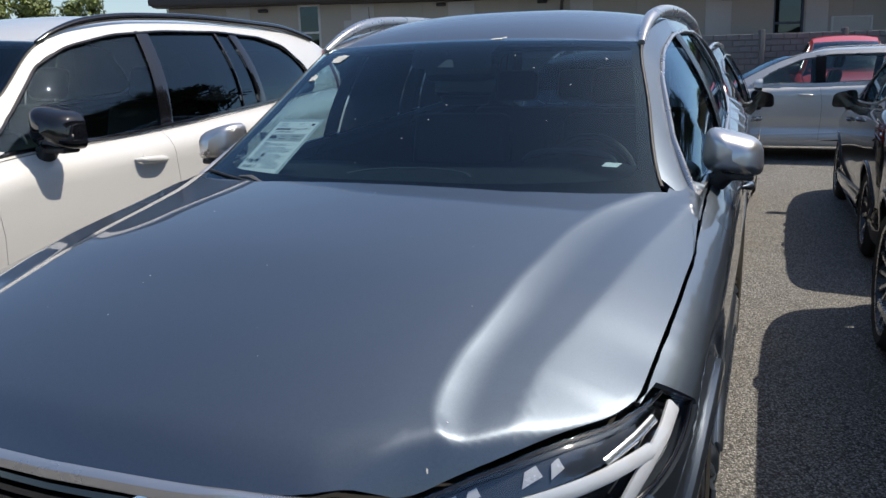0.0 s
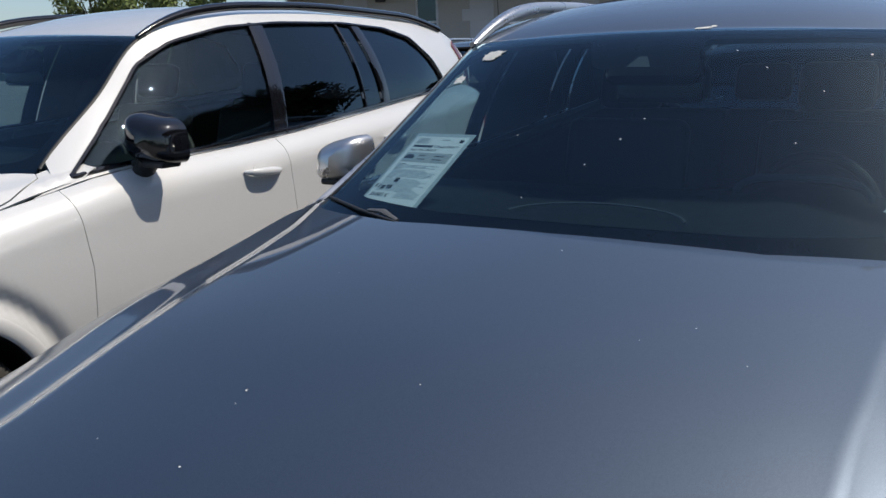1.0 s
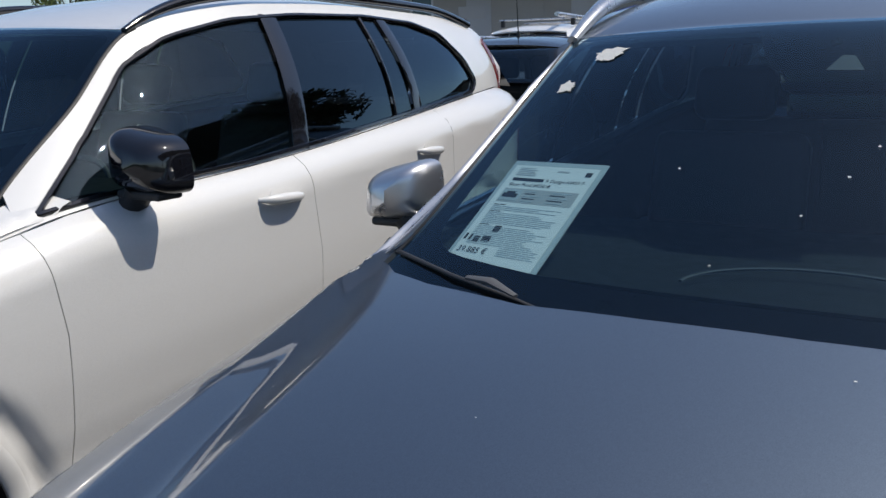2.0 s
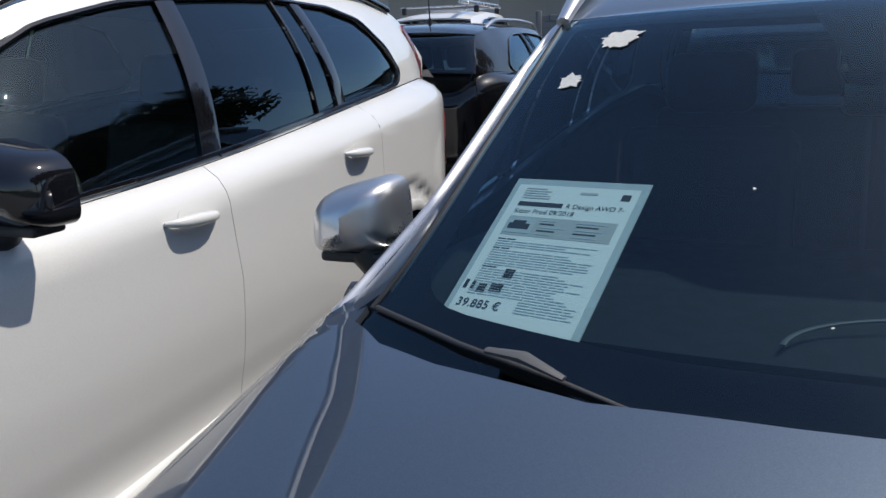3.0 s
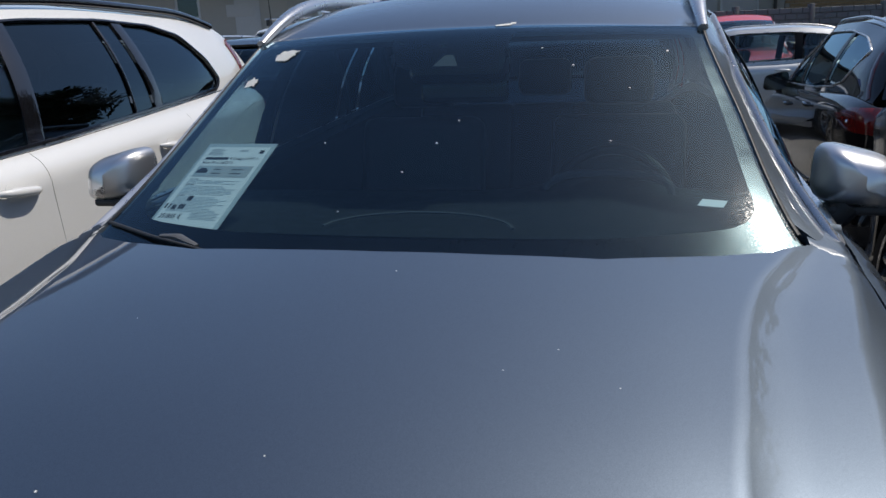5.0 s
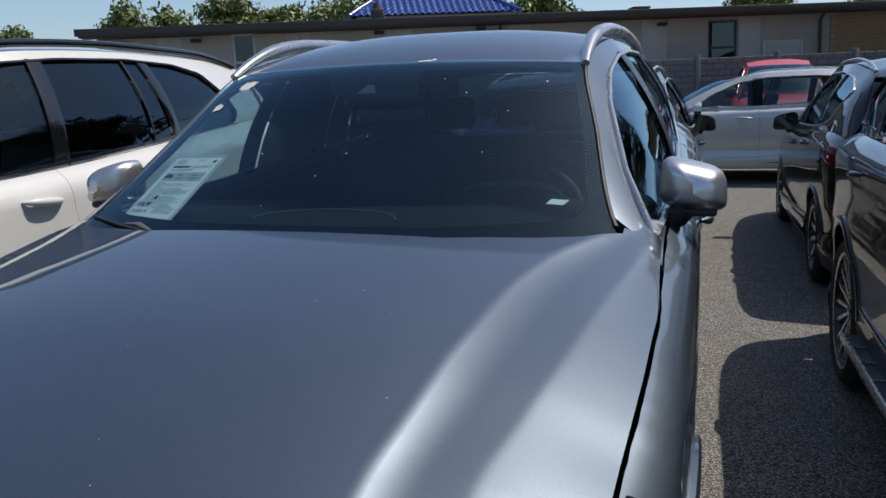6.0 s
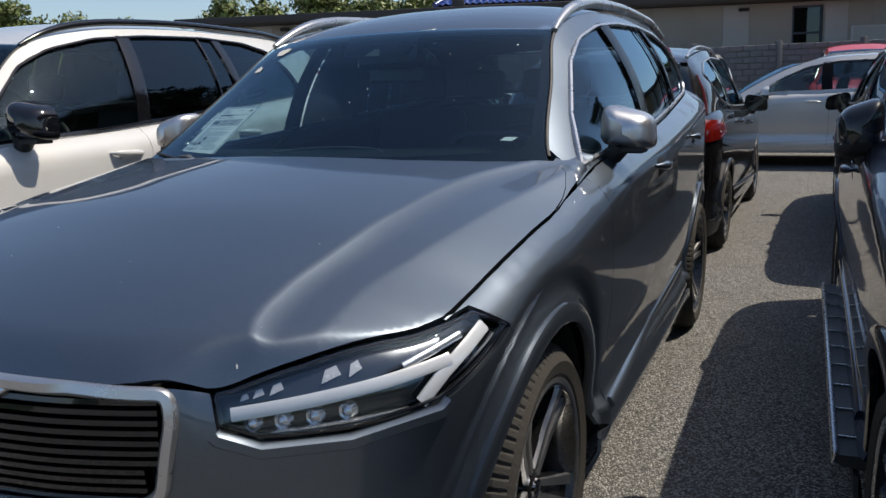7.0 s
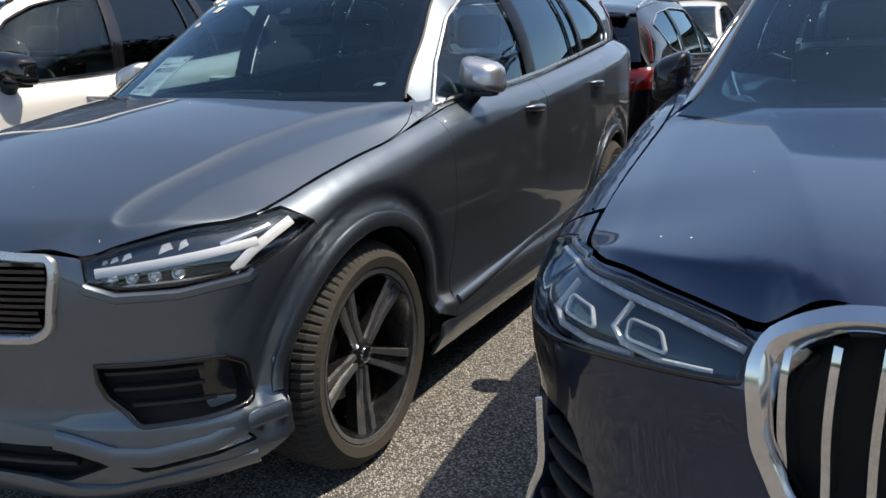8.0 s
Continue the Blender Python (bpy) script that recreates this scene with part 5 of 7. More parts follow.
# ---- the cars ----
def suv_spec(paintm, **over):
    c = dict(
        name="suv", paint=paintm, half=0.965, base=2.984, wheel=(0.378, 0.275, 0.274), rim="five", rim_mats=(RIMBLK, RIMCUT),
        plan=[(0, -0.905), (0.25, -0.885), (0.43, -0.84), (0.60, -0.768), (0.75, -0.67), (0.87, -0.54), (0.925, -0.43), (0.95, -0.28), (0.962, 0), (0.962, 0.6), (0.962, 1.5), (0.955, 2.4), (0.94, 3.0), (0.905, 3.42), (0.84, 3.70), (0.73, 3.90), (0.5, 4.02), (0, 4.06)],
        side=[(0.18, 0.07), (0.24, 0.03), (0.30, 0.0), (0.385, 0.002), (0.44, 0.036), (0.475, 0.038), (0.60, 0.020), (0.78, 0.003), (0.90, 0.0), (1.1, 0.0), (1.4, 0.0)],
        nose=[(0.16, 0.05), (0.24, 0.0), (0.36, 0.012), (0.45, 0.03), (0.60, 0.02), (0.75, 0.0), (0.88, 0.0), (1.1, 0.0)],
        mid=[(-0.9, 0.89), (-0.8, 0.935), (-0.6, 1.0), (-0.41, 1.05), (-0.2, 1.10), (0, 1.136), (0.15, 1.16), (0.305, 1.182), (0.6, 1.22)],
        hx=[(-0.95, 0.82), (-0.5, 0.84), (-0.44, 0.856), (-0.3, 0.864), (-0.2, 0.871), (-0.1, 0.879), (0.2, 0.886), (0.42, 0.884), (0.55, 0.875)],
        hz=[(-0.95, 0.83), (-0.725, 0.857), (-0.64, 0.880), (-0.55, 0.902), (-0.44, 0.928), (-0.4, 0.937), (-0.3, 0.957), (-0.2, 0.981), (-0.1, 1.001), (0, 1.019), (0.1, 1.034), (0.2, 1.048), (0.3, 1.063), (0.42, 1.087), (0.52, 1.110)],
        crease=[(-0.9, 0.64), (-0.80, 0.68), (-0.72, 0.63), (-0.68, 0.592), (-0.64, 0.570), (-0.58, 0.560), (-0.5, 0.558), (-0.4, 0.566), (-0.3, 0.574), (-0.2, 0.58), (-0.1, 0.592), (0, 0.602), (0.1, 0.614), (0.2, 0.634), (0.3, 0.66), (0.4, 0.70), (0.5, 0.745)],
        crease2=[(-0.9, 0.70), (-0.48, 0.69), (-0.3, 0.72), (-0.1, 0.755), (0.15, 0.79), (0.35, 0.825), (0.5, 0.85)],
        front=[(0, -0.875), (0.25, -0.862), (0.42, -0.83), (0.52, -0.78), (0.70, -0.64), (0.835, -0.475), (0.87, -0.41), (0.95, -0.3)],
        roll=0.035, reach=0.10, dome=0.085, hollow=1.0, flat_nose=0.0, valley=True,
        brow_from=(0.46, 0.57), brow=[(0.4, 0.868), (0.50, 0.856), (0.55, 0.848), (0.58, 0.852), (0.62, 0.868), (0.66, 0.885), (0.70, 0.899), (0.74, 0.909), (0.78, 0.917), (0.82, 0.922), (0.86, 0.926), (0.95, 0.945)],
        hood_edge=[(0, -0.875), (0.25, -0.862), (0.42, -0.83), (0.52, -0.78), (0.60, -0.725), (0.70, -0.64), (0.78, -0.55), (0.835, -0.47), (0.856, -0.42), (0.864, -0.30), (0.871, -0.20), (0.879, -0.06), (0.884, 0.1), (0.887, 0.20), (0.880, 0.32)],
        hood_rear=[(0.868, 0.40), (0.845, 0.475), (0.815, 0.535), (0.785, 0.55), (0.70, 0.457), (0.6, 0.40), (0.4, 0.325), (0.2, 0.307), (0, 0.30)],
        belt=[(0.880, 0.42, 1.084), (0.877, 0.55, 1.105), (0.875, 0.65, 1.124), (0.876, 0.80, 1.142), (0.880, 1.35, 1.176), (0.878, 1.62, 1.195), (0.868, 2.1, 1.240), (0.85, 2.45, 1.275), (0.838, 2.665, 1.296), (0.82, 3.0, 1.330), (0.78, 3.35, 1.360), (0.735, 3.62, 1.375), (0.66, 3.82, 1.34), (0.5, 3.92, 1.24), (0, 3.98, 1.22)],
        roof=[(0.845, 0.42, 1.06), (0.80, 0.51, 1.12), (0.752, 0.60, 1.19), (0.68, 0.88, 1.385), (0.612, 1.17, 1.585), (0.618, 1.42, 1.652), (0.632, 1.75, 1.695), (0.632, 2.4, 1.720), (0.625, 3.0, 1.716), (0.61, 3.45, 1.690), (0.61, 3.66, 1.655), (0.70, 3.93, 1.36)],
        bulge=0.04, screen=(0.60, 1.17), bow=0.115, rise=0.02, crown=0.055, roof_y=(1.17, 3.64), back_bow=0.10, rear_screen=(3.66, 3.92), rear_border=GLOSS,
        house=(0.44, 3.86), doors=(0.575, 1.62, 2.70), split=-0.245, tip=(-0.29, 0.888), fender_nose=[(-0.365, 0.936), (-0.455, 0.927)], peak=-0.45,
        arch=0.43, lip=0.050, lip_mat=None, sill=0.335, sill_mat=None, mould_mat=None, tail_x=0.70, roof_mat=None,
        # black trim behind the handles paints the shade of the scooped recess
        handles=(1.43, 2.455), handle_z=1.068, handle_trim=TRIM,
        dlo=[(0.61, 1.130), (0.83, 1.285), (1.05, 1.445), (1.28, 1.556), (1.55, 1.618), (1.9, 1.652), (2.4, 1.670), (2.78, 1.658), (3.0, 1.615), (3.16, 1.525), (3.26, 1.415), (3.20, 1.363), (3.0, 1.345), (2.4, 1.286), (1.8, 1.228), (1.35, 1.190), (0.80, 1.155)], dlo_r=0.035,
        panes=[((0, 0), (1.55, 0.06), False), ((1.685, 0.05), (2.32, -0.03), True), ((2.34, -0.03), (2.51, -0.07), True), ((2.59, -0.07), (4, 0), True)],
        pillars=[((1.618, 0.055), 0.13), ((2.33, -0.03), 0.014), ((2.55, -0.07), 0.07)], pillar_mat=PILLAR, pane_mat=PANE,
        trim=SATIN, trim_w=0.016, mirror=(0.938, 0.93, 1.235), mirror_size=(0.088, 0.13, 0.066), mirror_mat=SATIN, mirror_low=SATIN,
        liner_holes=None, gate_holes=None)
    c.update(over)
    return c


def suv_face(car, sh, paintm, grille_mat):
    """Bumper, grille, lamps and intakes of the grey and the white car."""
    sx, sy = sh.sx, sh.sy
    s_ob, tip = sh.near(0.885, -0.52), sy(-0.29)
    foot = [p for p in arch(sh, 0, 0.43, 0.378, 0.31) if p[0] < sy(-0.245)]
    low = [(sx(0.573), 0.845), (sx(0.582), 0.792), (sx(0.645), 0.768), (sx(0.77), 0.768), (s_ob, 0.790), (tip, 0.885)]
    tp = lambda x: (sx(x), float(sh.top(sx(x))) - 0.003)
    half = [(0, tp(0)[1])] + [tp(x) for x in np.linspace(0.04, 0.57, 20)] + low + [(sy(-0.245), 0.80)] + foot[::-1] + [(sy(-0.50), 0.25), (sx(0.80), 0.205), (sx(0.5), 0.19), (0, 0.185)]
    outline = half + [(-a, z) for a, z in half[::-1] if a > 0]
    g_half = [(0, 0.868), (sx(0.34), 0.866), (sx(0.505), 0.858), (sx(0.512), 0.815), (sx(0.485), 0.675), (sx(0.44), 0.645), (0, 0.63)]
    grille = rounded(g_half + [(-a, z) for a, z in g_half[::-1] if a > 0], [0, 0, 0.05, 0.02, 0.05, 0.05, 0, 0.05, 0.05, 0.02, 0.05, 0])
    fog = rounded([(sx(0.57), 0.567), (sx(0.72), 0.566), (sx(0.835), 0.566), (sh.near(0.872, -0.53), 0.535), (sh.near(0.888, -0.51), 0.42), (sx(0.80), 0.405), (sx(0.66), 0.395), (sx(0.585), 0.475), (sx(0.57), 0.52)], [0.0, 0.0, 0.02, 0.02, 0.03, 0.03, 0.02, 0.0, 0.0])
    lower = [(-sx(0.50), 0.345), (sx(0.50), 0.345), (sx(0.58), 0.29), (sx(0.48), 0.25), (-sx(0.48), 0.25), (-sx(0.58), 0.29)]
    slot = rounded([(sx(0.60), 0.305), (sx(0.86), 0.355), (sx(0.88), 0.315), (sx(0.66), 0.265)], 0.012)
    holes = [shrunk(grille, 0.004), fog, mirrored(fog, -1), lower, slot, mirrored(slot, -1)]
    part("front_bumper", sheet(sh.skin, shrunk(outline, 0.0025), holes, 0.024, 1, 0.03), paintm, car)
    part("grille_frame", ribbon(sh.skin, dense(grille, 0.03), 0.026, 0.014, 1), SATIN, car, "satin silver grille surround")
    b0, b1 = grille[:, 1].min() + 0.02, grille[:, 1].max() - 0.015
    for k in range(11):
        z = b0 + (b1 - b0) * (k + 0.5) / 11
        w = sx(0.485) if z > 0.72 else sx(0.455)
        part("grille_slat", ribbon(sh.skin, [(a, z) for a in np.linspace(-w, w, 31)], 0.016, 0.022, 1, False, -0.03), GLOSS, car)
    bar = [(sx(0.20) * t, 0.755 + 0.105 * t) for t in np.linspace(-1, 1, 22)]
    part("grille_diagonal", ribbon(sh.skin, bar, 0.016, 0.010, 1, False, -0.006), CHROME, car)
    v, f = lathe([(0.0005, 0.0), (0.034, 0.0), (0.037, 0.006), (0.050, 0.008), (0.054, 0.0), (0.054, -0.02)], 40)
    me = clean([(y, -x, z) for x, y, z in v], f, 40)
    p = sh.skin(np.array([0.0]), np.array([0.755]))[0]
    part("emblem", me, CHROME, car, "round chrome emblem").location = (0, p[1] - 0.004, 0.755)
    for sg in (1, -1):
        top = [(s, float(sh.top(s)) - 0.002) for s in np.linspace(sx(0.578), sy(-0.47), 36)]
        lamp = top + [(sy(-0.455), 0.924), (sy(-0.368), 0.932), (tip, 0.891)] + [(a, z + 0.006) for a, z in low[::-1][1:]]
        lamp = mirrored(shrunk(lamp, 0.0015), sg)
        body = part("headlight", sheet(sh.skin, lamp, (), 0.04, 1, 0.0, -0.026), GLOSS, car, "clear headlight with white T-shaped strip")
        roof = lambda s, d: (s, float(sh.top(s)) - d)
        # the shelf's bluish colour stands for sky mirrored in the clear cover
        shelf = [roof(s, 0.014) for s in np.linspace(sx(0.615), sh.near(0.905, -0.48), 12)] + [(sh.near(0.90, -0.495), 0.886), (sx(0.76), 0.852), (sx(0.615), 0.836)]
        part("upper_shelf", sheet(sh.skin, mirrored(shelf, sg), (), 0.03, 1, 0.01, -0.018), LAMPD, body, "dark reflector shelf tinted blue for the mirrored sky")
        part("lamp_rim", ribbon(sh.skin, dense(shrunk(lamp, 0.003), 0.03), 0.006, 0.005, 1, True, -0.006), GLOSS, body)
        m = lambda rows: mirrored(rows, sg)
        s1, s2 = sx(0.60), sh.near(0.905, -0.485)
        part("daylight_bar", ribbon(sh.skin, m([(s1 + (s2 - s1) * t, 0.818 + 0.050 * t) for t in np.linspace(0, 1, 20)]), 0.024, 0.006, 1, False, -0.010), DRL, body, "white daylight strip")
        part("daylight_fork", ribbon(sh.skin, m([(s2 - 0.075, 0.796), (s2 - 0.02, 0.845), (s2 + 0.06, 0.882), (s2 + 0.13, 0.905)]), 0.027, 0.006, 1, False, -0.012), DRL, body)
        part("upper_reflector", ribbon(sh.skin, m([(s2 - 0.10, 0.872), (s2 - 0.02, 0.892), (s2 + 0.06, 0.906)]), 0.016, 0.004, 1, False, -0.018), LAMPW, body)
        part("chrome_line", ribbon(sh.skin, m([(sx(x), z) for x, z in zip(np.linspace(0.66, 0.85, 14), np.linspace(0.782, 0.790, 14))]), 0.006, 0.005, 1, False, -0.014), LAMPW, body)
        for x0, wide in ((0.612, 0.014), (0.632, 0.018), (0.658, 0.022), (0.735, 0.030), (0.775, 0.020)):
            z0, z1 = 0.835 + 0.17 * (x0 - 0.6), float(sh.top(sx(x0 + wide))) - 0.018
            facet = [(sx(x0), z0 + 0.003), (sx(x0 + 0.25 * wide), z0 + 0.8 * (z1 - z0)), (sx(x0 + 0.8 * wide), z1), (sx(x0 + wide), z0 + 0.5 * (z1 - z0)), (sx(x0 + 0.6 * wide), z0 + 0.35 * (z1 - z0))]
            part("reflector_facet", sheet(sh.skin, mirrored(facet, sg), (), 0.03, 1, 0.003, -0.014), LAMPG, body)
        for k in range(4):
            q = sh.skin(np.array([sg * sx(0.632 + 0.045 * k)]), np.array([0.795 + 0.003 * k]))[0]
            v, f = lathe([(0.0005, 0.006), (0.008, 0.003), (0.011, 0.0), (0.0145, 0.002), (0.016, -0.014)], 20)
            part("lamp_cell", clean([(y, -x, z) for x, y, z in v], f, 40), LAMPW, body).location = (q[0] - 0.010 * sg, q[1] + 0.013, q[2])
        part("lamp_cover", sheet(sh.skin, lamp, (), 0.03, 1, 0.0, -0.001), LENS, body)
        under = m([(a, z - 0.013) for a, z in [(sx(0.575), 0.80)] + low[1:5]] + [(s_ob + 0.02, 0.792)])
        part("lamp_sill", ribbon(sh.skin, under, 0.028, 0.016, 1, False), paintm, car)
        fg = m(fog)
        part("fog_frame", ribbon(sh.skin, dense(fg, 0.03), 0.014, 0.005, 1), GLOSS, car)
        for z, x0, x1 in ((0.535, 0.585, 0.80), (0.49, 0.60, 0.80), (0.445, 0.64, 0.82)):
            part("intake_slat", ribbon(sh.skin, m([(sx(x), z) for x in np.linspace(x0, x1, 12)]), 0.014, 0.016, 1, False, -0.028), TRIM, car)
        part("fog_pod", sheet(sh.skin, m(rounded([(sx(0.785), 0.555), (sx(0.85), 0.55), (sx(0.862), 0.435), (sx(0.80), 0.425)], 0.02)), (), 0.03, 1, 0.012, -0.02), GLOSS, car)
        part("bumper_blade", ribbon(sh.skin, m([(sx(0.45), 0.365), (sx(0.50), 0.355), (sx(0.60), 0.318), (sx(0.68), 0.312), (sx(0.80), 0.335), (sy(-0.52), 0.372), (sy(-0.45), 0.385)]), 0.052, 0.012, 1, False), paintm, car)
        part("bumper_lip", ribbon(sh.skin, m([(0, 0.235), (sx(0.40), 0.235), (sx(0.50), 0.21), (sx(0.58), 0.205), (sx(0.75), 0.235), (sx(0.88), 0.262)]), 0.058, 0.014, 1, False), paintm, car)
        part("slot_lamp", sheet(sh.skin, m(shrunk(slot, 0.006)), (), 0.04, 1, 0.0, -0.012), LAMPW, car)
        q, nn = frame_of(sh.skin, np.array([[sg * sh.near(0.922, -0.45), 0.517]]), 1)
        v, f = lathe([(0.0005, 0.004), (0.010, 0.003), (0.012, 0.001), (0.0135, 0.003), (0.0145, -0.003)], 20)
        s = part("parking_sensor", clean([(sg * x, y, z) for x, y, z in v], f, 40), paintm, car)
        s.location, s.rotation_euler = q[0], (0, 0, math.atan2(nn[0][1], nn[0][0]) + (math.pi if sg < 0 else 0))
    part("lower_mesh", ribbon(sh.skin, [(a, 0.298) for a in np.linspace(-sx(0.5), sx(0.5), 30)], 0.016, 0.02, 1, False, -0.025), TRIM, car)
    y = sh.y[0]
    plate = box("number_plate", (-0.30, y - 0.028, 0.465), (0.22, y - 0.016, 0.60), PLATEW, car, 0.004, "white dealer plate with illegible dark marks")
    box("plate_holder", (-0.31, y - 0.016, 0.445), (0.235, y + 0.05, 0.607), TRIM, car, 0.006)
    for x0, x1, z0, z1 in ((-0.22, -0.10, 0.505, 0.545), (-0.08, 0.03, 0.505, 0.545), (-0.20, 0.20, 0.478, 0.486)):
        box("plate_bar", (x0, y - 0.031, z0), (x1, y - 0.027, z1), INK, plate)
    arc = [(t, y - 0.029, 0.565 + 0.02 * math.cos(t * 9)) for t in np.linspace(-0.17, 0.17, 20)]
    part("plate_line", tube(arc, 0.003, 6), INK, plate)


def suv_tail(car, sh):
    for sg in (1, -1):
        s0, s1 = sh.sy(3.68), sh.rx(0.715)
        lamp = rounded([(s0, 1.06), (s0 + 0.03, 0.93), (s1, 0.86), (s1, 1.25), (s1 - 0.07, 1.28)], 0.02)
        part("tail_light", sheet(sh.skin, mirrored(lamp, sg), (), 0.04, 1, 0.004, 0.006), TAIL, car, "red vertical tail light")
        H = sh.house(sg)
        part("tail_light_upper", ribbon(H, [(3.80, 0.02), (3.74, 0.16), (3.68, 0.28), (3.62, 0.38)], 0.07, 0.012, sg, False), TAIL, car)


spec = suv_spec(GREY, name="grey_suv")
grey, grey_shell, grey_hood, grey_screen = build_car(spec, "dark grey metallic large SUV with silver mirrors and roof rails", (0, 0, 0), 0)
suv_face(grey, grey_shell, GREY, GLOSS)
suv_tail(grey, grey_shell)
for sg in (1, -1):
    rail(grey, grey_shell, sg, 1.15, 3.5, 0.030, SATIN, 0.0, False, 0.026)
spec = suv_spec(WHITE, name="white_suv", trim=GLOSS, mirror=(0.965, 0.94, 1.245), mirror_size=(0.108, 0.14, 0.084), mirror_mat=GLOSS, mirror_low=GLOSS, handle_trim=WHITE, pillar_mat=GLOSS,
                panes=[((0, 0), (1.615, 0.11), False), ((1.70, 0.11), (2.345, 0.0), True), ((2.36, 0.0), (2.52, -0.05), True), ((2.60, -0.05), (4, 0), True)],
                pillars=[((1.657, 0.11), 0.085), ((2.352, 0.0), 0.014), ((2.56, -0.05), 0.07)])
spec["dlo"] = [(y, z + (0.03 if z > 1.36 + 0.03 * y and y < 3.1 else 0)) for y, z in spec["dlo"]]
spec["roof"] = [(x + 0.01, y, z + (0.022 if 1.0 < y < 3.5 else 0)) for x, y, z in spec["roof"]]
white, white_shell, white_hood, white_screen = build_car(spec, "white large SUV with gloss black mirrors and window trim", (-2.62, -0.12, 0.045), 0)
suv_face(white, white_shell, WHITE, GLOSS)
suv_tail(white, white_shell)
for sg in (1, -1):
    rail(white, white_shell, sg, 1.15, 3.5, 0.030, GLOSS, 0.0, False, 0.024)


def stretched(c, fx=1.0, fy=1.0, fz=1.0, **over):
    """The same body with other proportions: across, along, and in height above the wheels."""
    z = lambda v: 0.5 + (v - 0.5) * fz if v > 0.5 else v
    d = dict(c)
    d["plan"] = [(x * fx, y * fy) for x, y in c["plan"]]
    for k in ("hood_edge", "hood_rear"):
        d[k] = [(x * fx, y * fy) for x, y in c[k]]
    for k in ("belt", "roof"):
        d[k] = [(x * fx, y * fy, z(h)) for x, y, h in c[k]]
    for k in ("mid", "hz"):
        d[k] = [(y * fy, z(h)) for y, h in c[k]]
    for k in ("hx", "crease", "crease2"):
        d[k] = [(y * fy, x * fx) for y, x in c[k]]
    d["front"] = [(x * fx, y * fy) for x, y in c["front"]]
    d["dlo"] = [(y * fy, z(h)) for y, h in c["dlo"]]
    d["panes"] = [((a[0] * fy, a[1] * fy), (b[0] * fy, b[1] * fy), p) for a, b, p in c["panes"]]
    d["pillars"] = [((a[0] * fy, a[1] * fy), w) for a, w in c["pillars"]]
    for k in ("screen", "roof_y", "rear_screen", "house", "doors", "handles"):
        d[k] = tuple(v * fy for v in c[k])
    d["half"], d["base"], d["tail_x"] = c["half"] * fx, c["base"] * fy, c["tail_x"] * fx
    d["split"], d["peak"], d["tip"] = c["split"] * fy, c["peak"] * fy, (c["tip"][0] * fy, z(c["tip"][1]))
    d["brow"], d["fender_nose"], d["valley"] = None, [], False
    m = c["mirror"]
    d["mirror"], d["handle_z"] = (m[0] * fx, m[1] * fy, z(m[2])), z(c["handle_z"])
    d.update(over)
    return d


